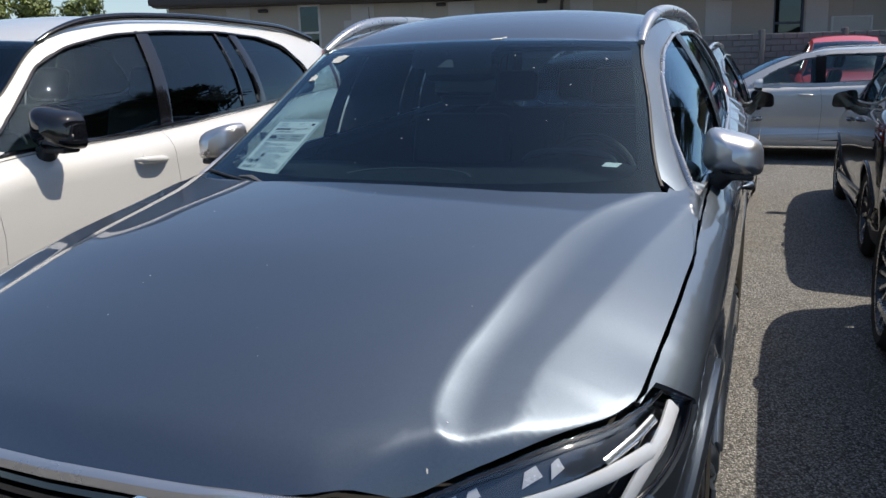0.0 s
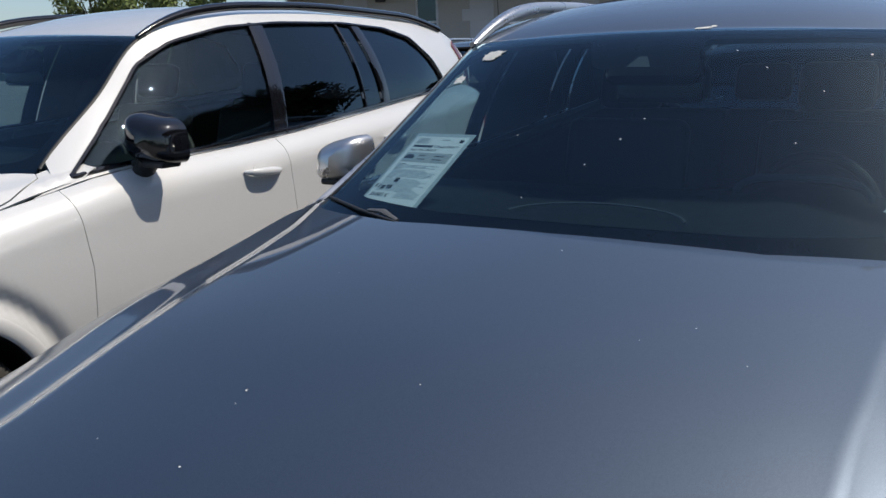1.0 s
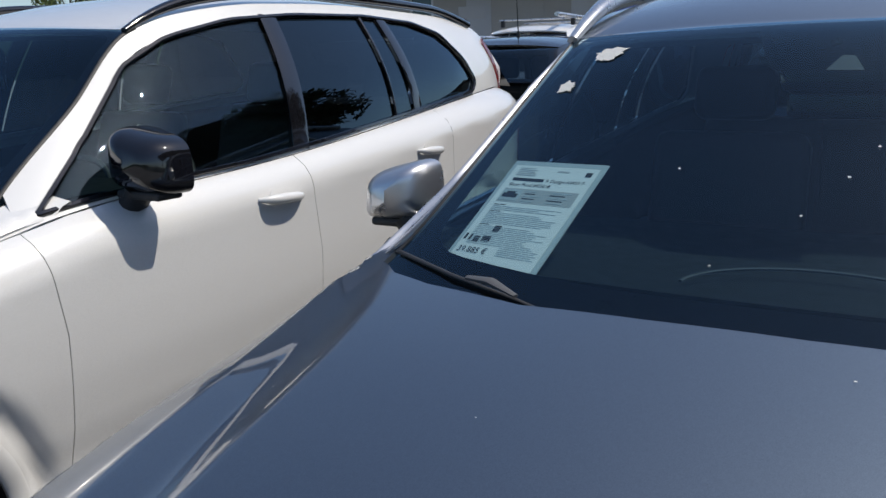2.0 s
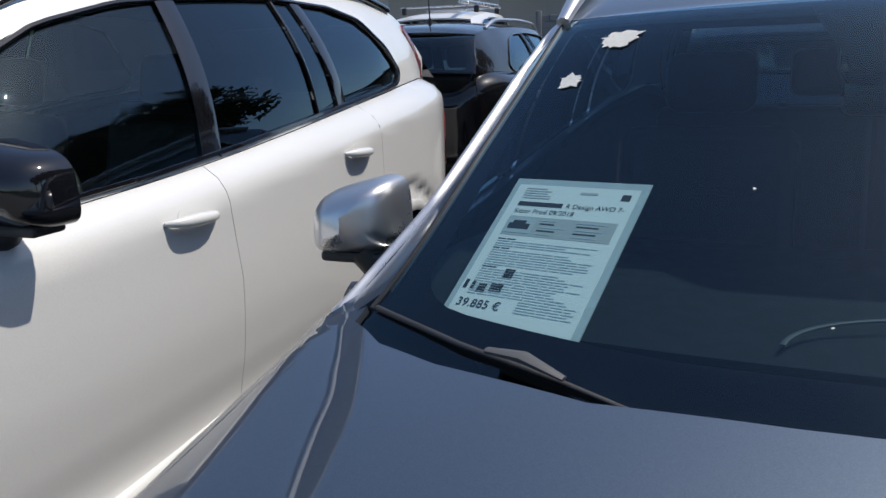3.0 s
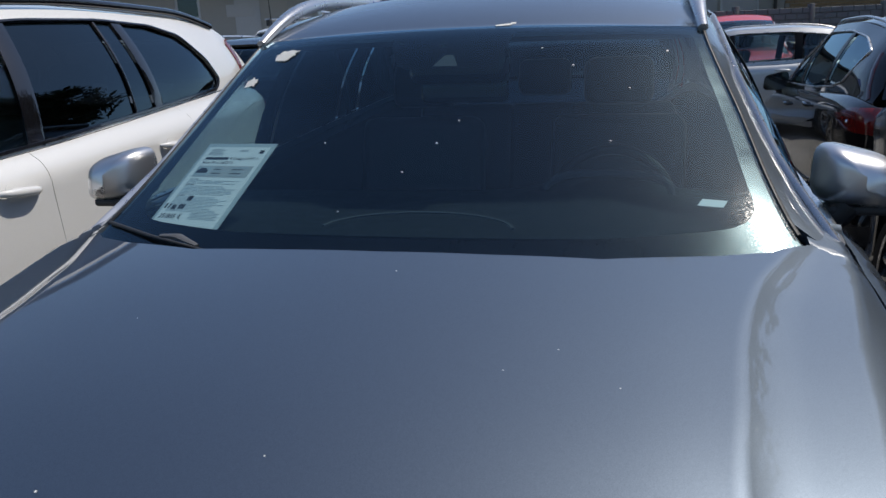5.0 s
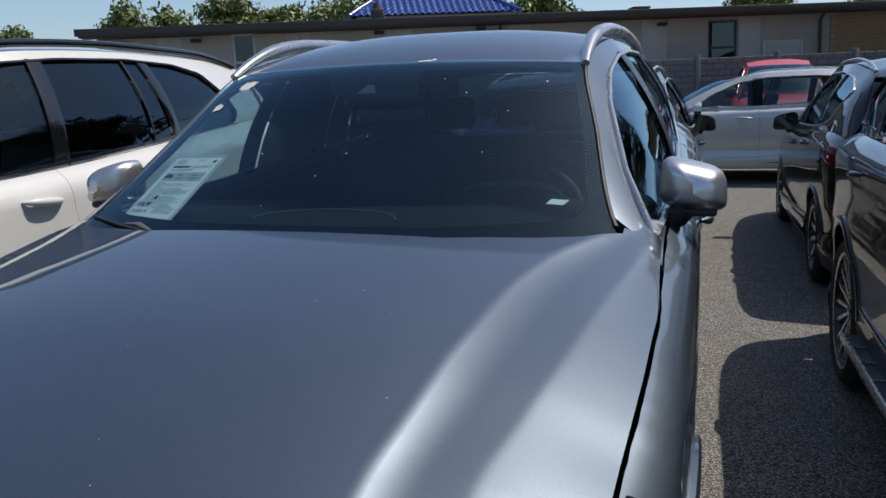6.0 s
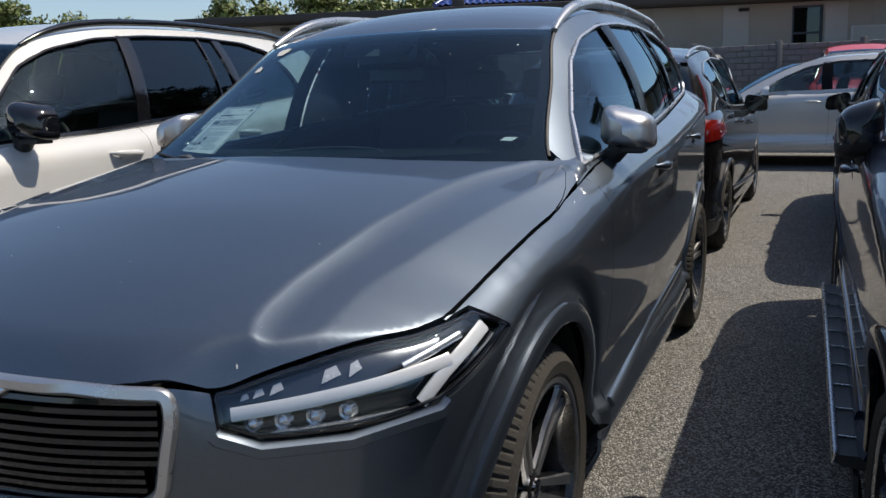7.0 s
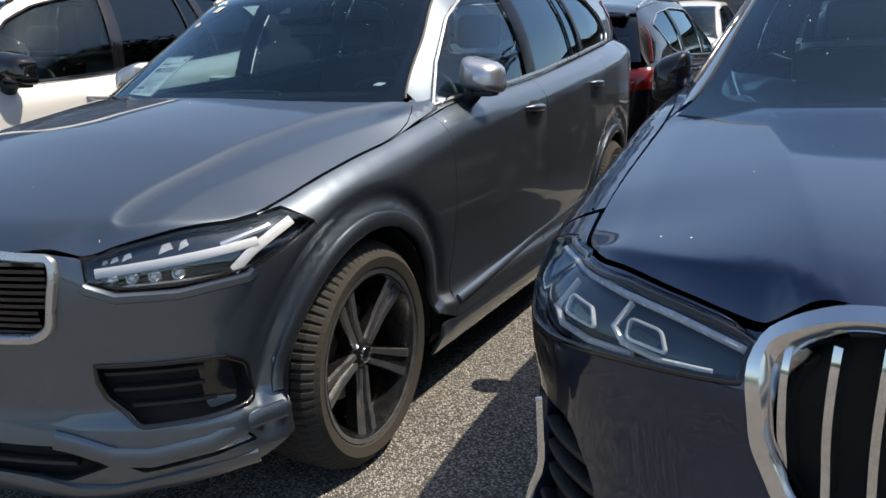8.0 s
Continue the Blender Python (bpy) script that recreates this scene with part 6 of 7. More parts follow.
def luxury_spec(paintm):
    return suv_spec(
        paintm, name="dark_blue_suv", half=1.0, base=3.105, wheel=(0.388, 0.285, 0.285), rim="multi", rim_mats=(RIMBLK, ALLOY),
        plan=[(0, -0.905), (0.3, -0.895), (0.5, -0.86), (0.70, -0.77), (0.85, -0.65), (0.94, -0.51), (0.975, -0.35), (0.99, -0.15), (1.0, 0.1), (1.0, 1.5), (1.0, 2.8), (0.985, 3.4), (0.93, 3.85), (0.8, 4.08), (0.5, 4.18), (0, 4.22)],
        side=[(0.18, 0.05), (0.26, 0.01), (0.36, 0.0), (0.46, 0.028), (0.62, 0.022), (0.80, 0.0), (0.95, 0.008), (1.1, 0.0), (1.4, 0.0)],
        nose=[(0.16, 0.05), (0.24, 0.0), (0.40, 0.0), (0.60, 0.02), (0.74, 0.03), (0.80, 0.02), (0.90, 0.01), (1.1, 0.0)],
        mid=[(-0.9, 1.0), (-0.6, 1.06), (-0.3, 1.10), (0, 1.135), (0.4, 1.182), (0.7, 1.21)],
        hx=[(-0.95, 0.80), (-0.5, 0.82), (-0.2, 0.848), (0.2, 0.858), (0.45, 0.86), (0.6, 0.82)],
        hz=[(-0.95, 0.935), (-0.80, 0.945), (-0.72, 0.95), (-0.6, 0.957), (-0.5, 0.965), (-0.2, 1.015), (0.2, 1.08), (0.45, 1.125), (0.6, 1.17)],
        crease=[(-0.9, 0.36), (-0.3, 0.46), (0.4, 0.60)], crease2=[(-0.9, 0.70), (0.5, 0.80)], roll=0.02, reach=0.13, dome=0.05, hollow=0.3, flat_nose=1.0, valley=False,
        brow_from=(0.35, 0.44), brow=[(0, 0.98), (0.36, 0.975), (0.42, 0.95), (0.47, 0.918), (0.52, 0.922), (0.60, 0.938), (0.70, 0.950), (0.80, 0.957), (0.90, 0.97)],
        front=[(0, -0.86), (0.3, -0.85), (0.43, -0.80), (0.60, -0.72), (0.78, -0.58), (0.84, -0.45), (0.9, -0.3)],
        hood_edge=[(0, -0.86), (0.3, -0.85), (0.43, -0.80), (0.52, -0.76), (0.60, -0.72), (0.70, -0.655), (0.78, -0.58), (0.825, -0.48), (0.842, -0.30), (0.855, 0.0), (0.86, 0.3), (0.862, 0.42)],
        hood_rear=[(0.84, 0.52), (0.79, 0.57), (0.6, 0.50), (0.3, 0.44), (0, 0.42)],
        belt=[(0.868, 0.55, 1.14), (0.885, 0.8, 1.175), (0.905, 1.4, 1.232), (0.905, 2.4, 1.247), (0.89, 3.1, 1.262), (0.86, 3.5, 1.27), (0.76, 3.95, 1.22), (0.4, 4.08, 1.18), (0, 4.12, 1.16)],
        roof=[(0.86, 0.38, 1.12), (0.795, 0.53, 1.187), (0.72, 0.96, 1.425), (0.65, 1.38, 1.645), (0.665, 1.9, 1.76), (0.665, 2.6, 1.77), (0.65, 3.2, 1.74), (0.63, 3.75, 1.67), (0.66, 3.9, 1.58), (0.72, 4.05, 1.3)],
        screen=(0.53, 1.38), bow=0.15, roof_y=(1.38, 3.85), rear_screen=(3.87, 4.04), house=(0.40, 3.95), doors=(0.70, 1.85, 2.95),
        split=-0.20, tip=(-0.29, 0.925), fender_nose=[], peak=-0.31, arch=0.44, lip=0.05, lip_mat=GLOSS, sill=0.36, sill_mat=TRIM, handles=(1.62, 2.72), handle_z=1.05, handle_trim=BLUE,
        dlo=[(0.72, 1.205), (1.05, 1.41), (1.4, 1.60), (1.75, 1.69), (2.5, 1.715), (3.2, 1.68), (3.6, 1.58), (3.74, 1.44), (3.62, 1.31), (2.5, 1.275), (1.4, 1.262)],
        panes=[((0, 0), (1.76, -0.03), False), ((1.92, -0.03), (2.9, -0.05), True), ((3.02, -0.06), (4, 0), True)], pillars=[((1.84, -0.03), 0.15), ((2.96, -0.055), 0.11)],
        trim=GLOSS, mirror=(1.0, 1.22, 1.215), mirror_size=(0.072, 0.11, 0.088), mirror_mat=BLACK, mirror_low=TRIM, tail_x=0.76)


def luxury_face(car, sh):
    """Tall double grille, slim lamps and large side intakes of the dark blue car."""
    sx, sy = sh.sx, sh.sy
    tip = sy(-0.29)
    foot = [p for p in arch(sh, 0, 0.44, 0.388, 0.34) if p[0] < sy(-0.20)]
    top_l = [(sx(0.485), 0.905), (sx(0.55), 0.93), (sx(0.62), 0.94), (sx(0.74), 0.95), (sx(0.82), 0.955), (sh.near(0.93, -0.42), 0.958)]
    top_l = [(s, min(z, float(sh.top(s)) - 0.007)) for s, z in top_l]
    bot_l = [(sx(0.49), 0.842), (sx(0.62), 0.832), (sx(0.74), 0.818), (sx(0.86), 0.80), (sh.near(0.945, -0.47), 0.80), (tip, 0.905)]
    half = [(0, float(sh.top(0.0)) - 0.003)] + [(s, float(sh.top(s)) - 0.003) for s in np.linspace(0.1, sy(-0.33), 48)]
    half += [(tip, 0.925), (sy(-0.20), 0.80)] + foot[::-1] + [(sy(-0.5), 0.26), (sx(0.8), 0.20), (0, 0.19)]
    outline = half + [(-a, z) for a, z in half[::-1] if a > 0]
    lamp = rounded(top_l + bot_l[::-1], [0.0] * 5 + [0.03, 0.02, 0.03] + [0.01] * 4)
    kid = rounded([(0.018, 0.958), (sx(0.22), 0.972), (sx(0.37), 0.962), (sx(0.452), 0.905), (sx(0.448), 0.77), (sx(0.40), 0.67), (sx(0.26), 0.61), (0.018, 0.60)], [0.03, 0.0, 0.04, 0.04, 0.04, 0.04, 0.03, 0.03])
    vent = rounded([(sx(0.93), 0.655), (sx(0.82), 0.655), (sx(0.76), 0.56), (sx(0.70), 0.36), (sx(0.72), 0.30), (sh.near(0.94, -0.5), 0.32)], 0.03)
    slot = rounded([(-sx(0.5), 0.46), (sx(0.5), 0.46), (sx(0.55), 0.30), (-sx(0.55), 0.30)], 0.04)
    holes = [slot]
    for sg in (1, -1):
        holes += [mirrored(lamp, sg), mirrored(kid, sg), mirrored(vent, sg)]
    part("front_bumper", sheet(sh.skin, shrunk(outline, 0.002), holes, 0.03, 1, 0.03), BLUE, car)
    for sg in (1, -1):
        m = lambda rows: mirrored(rows, sg)
        part("grille_frame", ribbon(sh.skin, dense(m(shrunk(kid, -0.006)), 0.025), 0.040, 0.030, 1), CHROME, car, "broad chrome grille surround")
        for k in range(7):
            s = 0.05 + (sx(0.42) - 0.05) * k / 6
            z0, z1 = 0.625 + 0.10 * (k / 6) ** 3, 0.955 - 0.03 * (k / 6) ** 2
            bar = part("grille_bar", ribbon(sh.skin, m([(s + 0.006 * math.sin(3 * t), z0 + (z1 - z0) * t) for t in np.linspace(0, 1, 14)]), 0.020, 0.045, 1, False, -0.034), CHROME, car)
        body = part("headlight", sheet(sh.skin, m(shrunk(lamp, 0.002)), (), 0.04, 1, 0.0, -0.034), LAMPD, car, "slim clear headlight with pale angular strips")
        part("lamp_rim", ribbon(sh.skin, dense(m(shrunk(lamp, 0.006)), 0.03), 0.014, 0.006, 1, True, -0.006), GLOSS, body)
        part("lamp_upper_line", ribbon(sh.skin, m([(sx(0.50), 0.895), (sx(0.62), 0.920), (sx(0.74), 0.933), (sx(0.84), 0.938), (sh.near(0.93, -0.44), 0.938)]), 0.012, 0.008, 1, False, -0.016), LAMPG, body)
        for o in (0.0, 0.14):
            part("daylight_hook", ribbon(sh.skin, m([(sx(0.715 + o), 0.925), (sx(0.725 + o), 0.880 - 0.1 * o), (sx(0.70 + o), 0.855 - 0.12 * o), (sx(0.63 + o), 0.846 - 0.1 * o), (sx(0.54 + o), 0.852 - 0.1 * o)]), 0.010, 0.008, 1, False, -0.02), LAMPG, body)
            part("lamp_cell", sheet(sh.skin, m(rounded([(sx(0.635 + o), 0.878), (sx(0.685 + o), 0.892), (sx(0.695 + o), 0.875), (sx(0.645 + o), 0.864)], 0.008)), (), 0.03, 1, 0.01, -0.02), GLOSS, body)
            eye = rounded([(sx(0.62 + o), 0.862), (sx(0.695 + o), 0.866), (sx(0.70 + o), 0.902), (sx(0.64 + o), 0.896)], 0.012)
            part("lamp_eye_ring", ribbon(sh.skin, dense(m(eye), 0.012), 0.006, 0.006, 1, True, -0.018), LAMPG, body)
        part("lamp_cover", sheet(sh.skin, m(lamp), (), 0.03, 1, 0.0, -0.002), LENS, body)
        for k in range(5):
            z = 0.36 + 0.055 * k
            part("intake_slat", ribbon(sh.skin, m([(sx(x), z - 0.06 * (x - 0.75)) for x in np.linspace(0.74, 0.93, 10)]), 0.020, 0.02, 1, False, -0.03), TRIM, car)
        part("intake_blade", ribbon(sh.skin, m([(sh.near(0.935, -0.515), z) for z in np.linspace(0.36, 0.61, 8)]), 0.010, 0.012, 1, False, 0.002), CHROME, car)
        step_board = part("running_board", clean(*board(sg)), TRIM, car, "dark running board with silver edge and ribs")
        lo_x, hi_x = sorted((sg * 1.036, sg * 1.052))
        box("board_edge", (lo_x, 0.50, 0.368), (hi_x, 2.60, 0.412), ALLOY, step_board, 0.006)
        lo_x, hi_x = sorted((sg * 0.91, sg * 1.034))
        for k in range(9):
            box("board_rib", (lo_x, 0.62 + 0.22 * k, 0.404), (hi_x, 0.625 + 0.22 * k, 0.4075), ALLOY, step_board)
        part("bonnet_gutter", ribbon(sh.skin, m([(s, float(sh.top(s)) - 0.012) for s in np.linspace(sy(-0.3), sy(0.42), 16)]), 0.006, 0.004, 1, False), BLUE, car)


def board(sg):
    """A ribbed step board along the sill."""
    prof = [(0.90, 0.36), (1.03, 0.37), (1.045, 0.385), (1.04, 0.40), (0.90, 0.405)]
    ys = [0.50] + [v for k in range(9) for v in (0.62 + k * 0.22, 0.632 + k * 0.22, 0.644 + k * 0.22)] + [2.60]
    vs, fs, n = [], [], len(prof)
    for i, y in enumerate(ys):
        up = 0.006 if 0 < i < len(ys) - 1 and i % 3 == 2 else 0.0
        vs += [(sg * x, y, z + (up if z > 0.38 else 0)) for x, z in prof]
    fs = [(i * n + k, i * n + (k + 1) % n, (i + 1) * n + (k + 1) % n, (i + 1) * n + k) for i in range(len(ys) - 1) for k in range(n)]
    return vs, fs + [tuple(range(n)), tuple(range((len(ys) - 1) * n, len(ys) * n))]


def minivan_spec(paintm, **over):
    return suv_spec(
        paintm, name="black_minivan", half=0.944, base=2.884, wheel=(0.345, 0.235, 0.235), rim="ten", rim_mats=(RIMBLK, ALLOY),
        plan=[(0, -0.95), (0.3, -0.93), (0.6, -0.82), (0.80, -0.62), (0.90, -0.35), (0.935, 0), (0.944, 0.8), (0.944, 2.2), (0.938, 2.9), (0.922, 3.4), (0.875, 3.66), (0.72, 3.79), (0.45, 3.84), (0, 3.86)],
        side=[(0.16, 0.06), (0.24, 0.02), (0.34, 0.0), (0.48, 0.03), (0.66, 0.01), (0.85, 0.0), (1.4, 0.0)],
        nose=[(0.16, 0.06), (0.24, 0.02), (0.40, 0.0), (0.60, 0.0), (0.85, 0.02), (1.0, 0.03), (1.4, 0.03)],
        mid=[(-0.95, 0.88), (-0.5, 0.98), (0, 1.06), (0.3, 1.10), (0.5, 1.12)], hx=[(-0.95, 0.74), (-0.3, 0.78), (0, 0.80), (0.3, 0.80)], hz=[(-0.95, 0.84), (-0.3, 0.93), (0, 0.98), (0.3, 1.03)],
        crease=[(-0.9, 0.4), (0.3, 0.55)], crease2=[(-0.9, 0.6), (0.3, 0.7)], front=[(0, -0.88), (0.3, -0.86), (0.55, -0.75), (0.72, -0.55), (0.80, -0.3), (0.9, -0.1)], roll=0.05, reach=0.12, dome=0.05, hollow=0.0, flat_nose=1.0, brow=None, valley=False,
        hood_edge=[(0, -0.88), (0.3, -0.86), (0.55, -0.75), (0.72, -0.55), (0.78, -0.3), (0.80, 0.0), (0.80, 0.18)], hood_rear=[(0.76, 0.26), (0.6, 0.22), (0.3, 0.14), (0, 0.11)],
        belt=[(0.815, 0.30, 1.04), (0.845, 0.5, 1.062), (0.875, 1.0, 1.09), (0.885, 1.6, 1.105), (0.882, 2.2, 1.125), (0.87, 2.8, 1.155), (0.86, 3.2, 1.165), (0.835, 3.5, 1.15), (0.79, 3.66, 1.12), (0.5, 3.75, 1.06), (0, 3.78, 1.05)],
        roof=[(0.80, 0.22, 1.04), (0.77, 0.30, 1.09), (0.68, 0.7, 1.33), (0.60, 1.2, 1.55), (0.63, 1.7, 1.632), (0.635, 2.4, 1.645), (0.63, 3.0, 1.60), (0.635, 3.35, 1.55), (0.66, 3.42, 1.50), (0.765, 3.64, 1.14)],
        screen=(0.28, 1.20), bow=0.16, roof_y=(1.2, 3.38), rear_screen=(3.41, 3.63), rear_border=GLOSS, house=(0.24, 3.62), doors=(0.62, 1.60, 2.52),
        split=-0.2, tip=(-0.30, 0.88), fender_nose=[], peak=-0.33, arch=0.385, lip=0.03, lip_mat=None, sill=0.30, handles=(1.40, 2.30), handle_z=0.97, handle_trim=paintm,
        dlo=[(0.56, 1.105), (0.9, 1.32), (1.3, 1.50), (1.75, 1.575), (2.4, 1.582), (2.9, 1.535), (3.22, 1.45), (2.98, 1.24), (2.7, 1.19), (2.2, 1.16), (1.4, 1.135)], dlo_r=0.05,
        panes=[((0, 0), (1.52, -0.02), False), ((1.66, -0.02), (2.45, 0.0), True), ((2.56, 0.06), (4, 0), True)], pillars=[((1.59, -0.02), 0.13), ((2.5, 0.03), 0.10)],
        trim=SATIN, trim_w=0.014, mirror=(0.955, 0.78, 1.13), mirror_size=(0.115, 0.12, 0.08), mirror_mat=paintm, mirror_low=TRIM, tail_x=0.78, **over)


def minivan_tail(car, sh, lamps=True):
    """Tail lamps that wrap round the corner, a spoiler and a bumper reflector."""
    for sg in (1, -1):
        m = lambda rows: mirrored(rows, sg)
        s0, s1, end = sh.sy(3.22), sh.rx(0.60), sh.s[-1]
        lamp = rounded([(s0, 1.04), (sh.sy(3.45), 0.965), (s1, 0.93), (end - 0.22, 0.93), (end - 0.22, 1.00), (s1, 1.035), (sh.rx(0.72), 1.11), (sh.sy(3.5), 1.10)], 0.015)
        body = part("tail_light", sheet(sh.skin, m(lamp), (), 0.03, 1, 0.006, 0.008), TAIL, car, "red wrap-round tail light with a pale bar")
        part("lamp_bar", ribbon(sh.skin, m([(sh.sy(3.5), 1.015), (s1, 0.985), (end - 0.24, 0.968)]), 0.026, 0.005, 1, False, 0.012), LAMPW, body)
        part("lamp_base", ribbon(sh.skin, m([(sh.sy(3.3), 1.005), (sh.sy(3.5), 0.962), (s1, 0.935), (end - 0.24, 0.937)]), 0.014, 0.004, 1, False, 0.012), TAILDK, body)
        part("lamp_upper", ribbon(sh.house(sg), [(3.56, 0.03), (3.50, 0.14), (3.44, 0.25), (3.39, 0.34)], 0.035, 0.005, sg, False), TAILDK, car)
        part("bumper_reflector", ribbon(sh.skin, m([(sh.rx(0.72), 0.40), (sh.rx(0.5), 0.40)]), 0.035, 0.008, 1, False, 0.004), TAIL, car)
    y = float(sh.y[-1])
    zt = float(sh.zr(3.38))
    box("roof_spoiler", (-0.60, 3.38, zt - 0.03), (0.60, 3.56, zt + 0.005), GLOSS, car, 0.012)
    plate = box("number_plate_blank", (-0.26, y - 0.06, 0.72), (0.26, y + 0.006, 0.83), TRIM, car, 0.01)
    part("rear_chrome", ribbon(sh.skin, [(a, 0.895) for a in np.linspace(-sh.s[-1] + 0.0 + 1e-3, -sh.rx(0.62), 8)], 0.014, 0.008, 1, False, 0.002), CHROME, car)
    part("rear_chrome", ribbon(sh.skin, [(a, 0.895) for a in np.linspace(sh.rx(0.62), sh.s[-1] - 1e-3, 8)], 0.014, 0.008, 1, False, 0.002), CHROME, car)


def plain_face(car, sh, c, paintm):
    """Bumper and lamps of a car of which the front is hardly seen."""
    sx, sy = sh.sx, sh.sy
    foot = [p for p in arch(sh, 0, c["arch"], c["wheel"][0], c["sill"]) if p[0] < sy(c["split"])]
    half = [(0, float(sh.top(0.0)) - 0.003)] + [(s, float(sh.top(s)) - 0.003) for s in np.linspace(0.1, sy(c["peak"]), 14)] + [(sy(c["tip"][0]), c["tip"][1]), (sy(c["split"]), foot[-1][1] + 0.02)] + foot[::-1] + [(sx(0.7), 0.2), (0, 0.2)]
    part("front_bumper", sheet(sh.skin, shrunk(half + [(-a, z) for a, z in half[::-1] if a > 0], 0.002), (), 0.05, 1), paintm, car)
    zt = c["tip"][1]
    for sg in (1, -1):
        lamp = rounded([(sx(0.48), zt - 0.17), (sx(0.70), zt - 0.15), (sy(c["tip"][0]), zt - 0.03), (sy(c["tip"][0] - 0.1), zt), (sx(0.48), zt - 0.09)], 0.02)
        body = part("headlight", sheet(sh.skin, mirrored(lamp, sg), (), 0.04, 1, 0.004, 0.004), LAMPW, car)
        part("lamp_cover", sheet(sh.skin, mirrored(lamp, sg), (), 0.04, 1, 0.0, 0.008), LENS, body)
    part("grille", sheet(sh.skin, rounded([(-sx(0.40), zt - 0.08), (sx(0.40), zt - 0.08), (sx(0.34), zt - 0.25), (-sx(0.34), zt - 0.25)], 0.03), (), 0.05, 1, 0.004, 0.004), TRIM, car)


blue, blue_shell, blue_hood, blue_screen = build_car(luxury_spec(BLUE), "dark blue metallic luxury SUV with a tall chrome grille", (2.63, -0.07, 0), 0)
luxury_face(blue, blue_shell)
for sg in (1, -1):
    rail(blue, blue_shell, sg, 1.5, 3.6, 0.045, GLOSS)

c = minivan_spec(BLACK)
van, van_shell, *_ = build_car(c, "glossy black minivan with red wrap-round tail lights", (0.03, 8.27, 0.115), 178.8, "black minivans")
plain_face(van, van_shell, c, BLACK)
minivan_tail(van, van_shell)
van.matrix_world = pose(0.03, 8.27, 0.115, -1.2, 0, 178.8)
for sg in (1, -1):
    rail(van, van_shell, sg, 1.5, 3.25, 0.03, SATIN, 0.02, False, 0.014)
copy_thing(van, pose(2.70, 8.25, 0.115, -1.2, 0, 180))

c = minivan_spec(SILVER, pane_mat=PANE)
c = stretched(c, 1.0, 0.965, 0.955, name="silver_estate", panes=[(tuple(v * 0.965 for v in a), tuple(v * 0.965 for v in b), False) for a, b, p in c["panes"]])
est, est_shell, *_ = build_car(c, "silver people carrier parked crosswise with roof rails", (0.18, 12.2, 0.235), -90)
plain_face(est, est_shell, c, SILVER)
for sg in (1, -1):
    rail(est, est_shell, sg, 1.35, 3.0, 0.04, SATIN, 0.02, False, 0.014)

c = minivan_spec(RED)
c = stretched(c, 0.93, 0.88, 1.16, name="red_van", mirror_mat=TRIM)
rv, rv_shell, *_ = build_car(c, "bright red small van behind the silver car", (2.33, 14.94, 0.36), 0)
plain_face(rv, rv_shell, c, RED)
c = minivan_spec(WHITE)
c = stretched(c, 0.93, 0.88, 1.12, name="white_van", mirror_mat=TRIM)
wv, wv_shell, *_ = build_car(c, "white small van parked near the fence", (-0.80, 13.7, 0.31), 0)
plain_face(wv, wv_shell, c, WHITE)
lv = copy_thing(wv, pose(-4.62, 13.66, 0.36, 0, 0, 180))
tagged(lv, "white van with a silver roof rack parked near the building")

c = suv_spec(BLACK, name="black_suv", trim=GLOSS, mirror_mat=BLACK, mirror_low=TRIM, rim="ten", rim_mats=(RIMBLK, ALLOY), handle_trim=BLACK, lip_mat=TRIM)
c = stretched(c, 0.94, 0.88, 0.93)
bs, bs_shell, *_ = build_car(c, "black compact SUV with pale roof rails and a rear wiper", (-2.77, 8.62, 0.13), 180)
bs.matrix_world = pose(-2.77, 8.62, 0.15, -1.0, 0, 180)
plain_face(bs, bs_shell, c, BLACK)
for sg in (1, -1):
    rail(bs, bs_shell, sg, 1.3, 2.9, 0.055, SATIN, 0.03, False, 0.018)


# ---- small things on and in the cars ----
def on_screen(surf, x, z):
    """The place on a screen at a distance x from the middle and a height z."""
    a, b = np.meshgrid(np.linspace(-0.7, 0.7, 141), np.linspace(0, 0.85, 171))
    p = surf(a.ravel(), b.ravel())
    i = int(np.argmin((p[:, 0] - x) ** 2 + (p[:, 2] - z) ** 2))
    return a.ravel()[i], b.ravel()[i]


def splat(surf, a, b, r, seed, tail=(0, 0), label="dried white bird dropping on the windscreen", at=(0, 0, 0)):
    """A dried, ragged splash that lies on a curved surface."""
    rnd = random.Random(seed)
    n, out = 36, []
    k = [rnd.uniform(0.5, 1.0) for _ in range(9)]
    for i in range(n):
        t = 2 * math.pi * i / n
        f = 0.72 + 0.12 * math.sin(2 * t + k[0] * 6) * k[1] + 0.10 * math.sin(5 * t + k[2] * 6) * k[3] + 0.16 * rnd.random() + (0.4 * rnd.random() ** 4 if r > 0.02 else 0)
        d = max(0.0, math.cos(t) * tail[0] + math.sin(t) * tail[1])
        out.append((a + r * f * math.cos(t) + tail[0] * d**6, b + r * f * math.sin(t) * 0.8 + tail[1] * d**6))
    me = sheet(surf, out, (), r * 0.4, 1, 0.0, 0.0025)
    ob = tagged(part("bird_dropping", me, DROP, None), label, "bird dropping", "bird droppings on the grey car")
    ob.location = at
    return ob


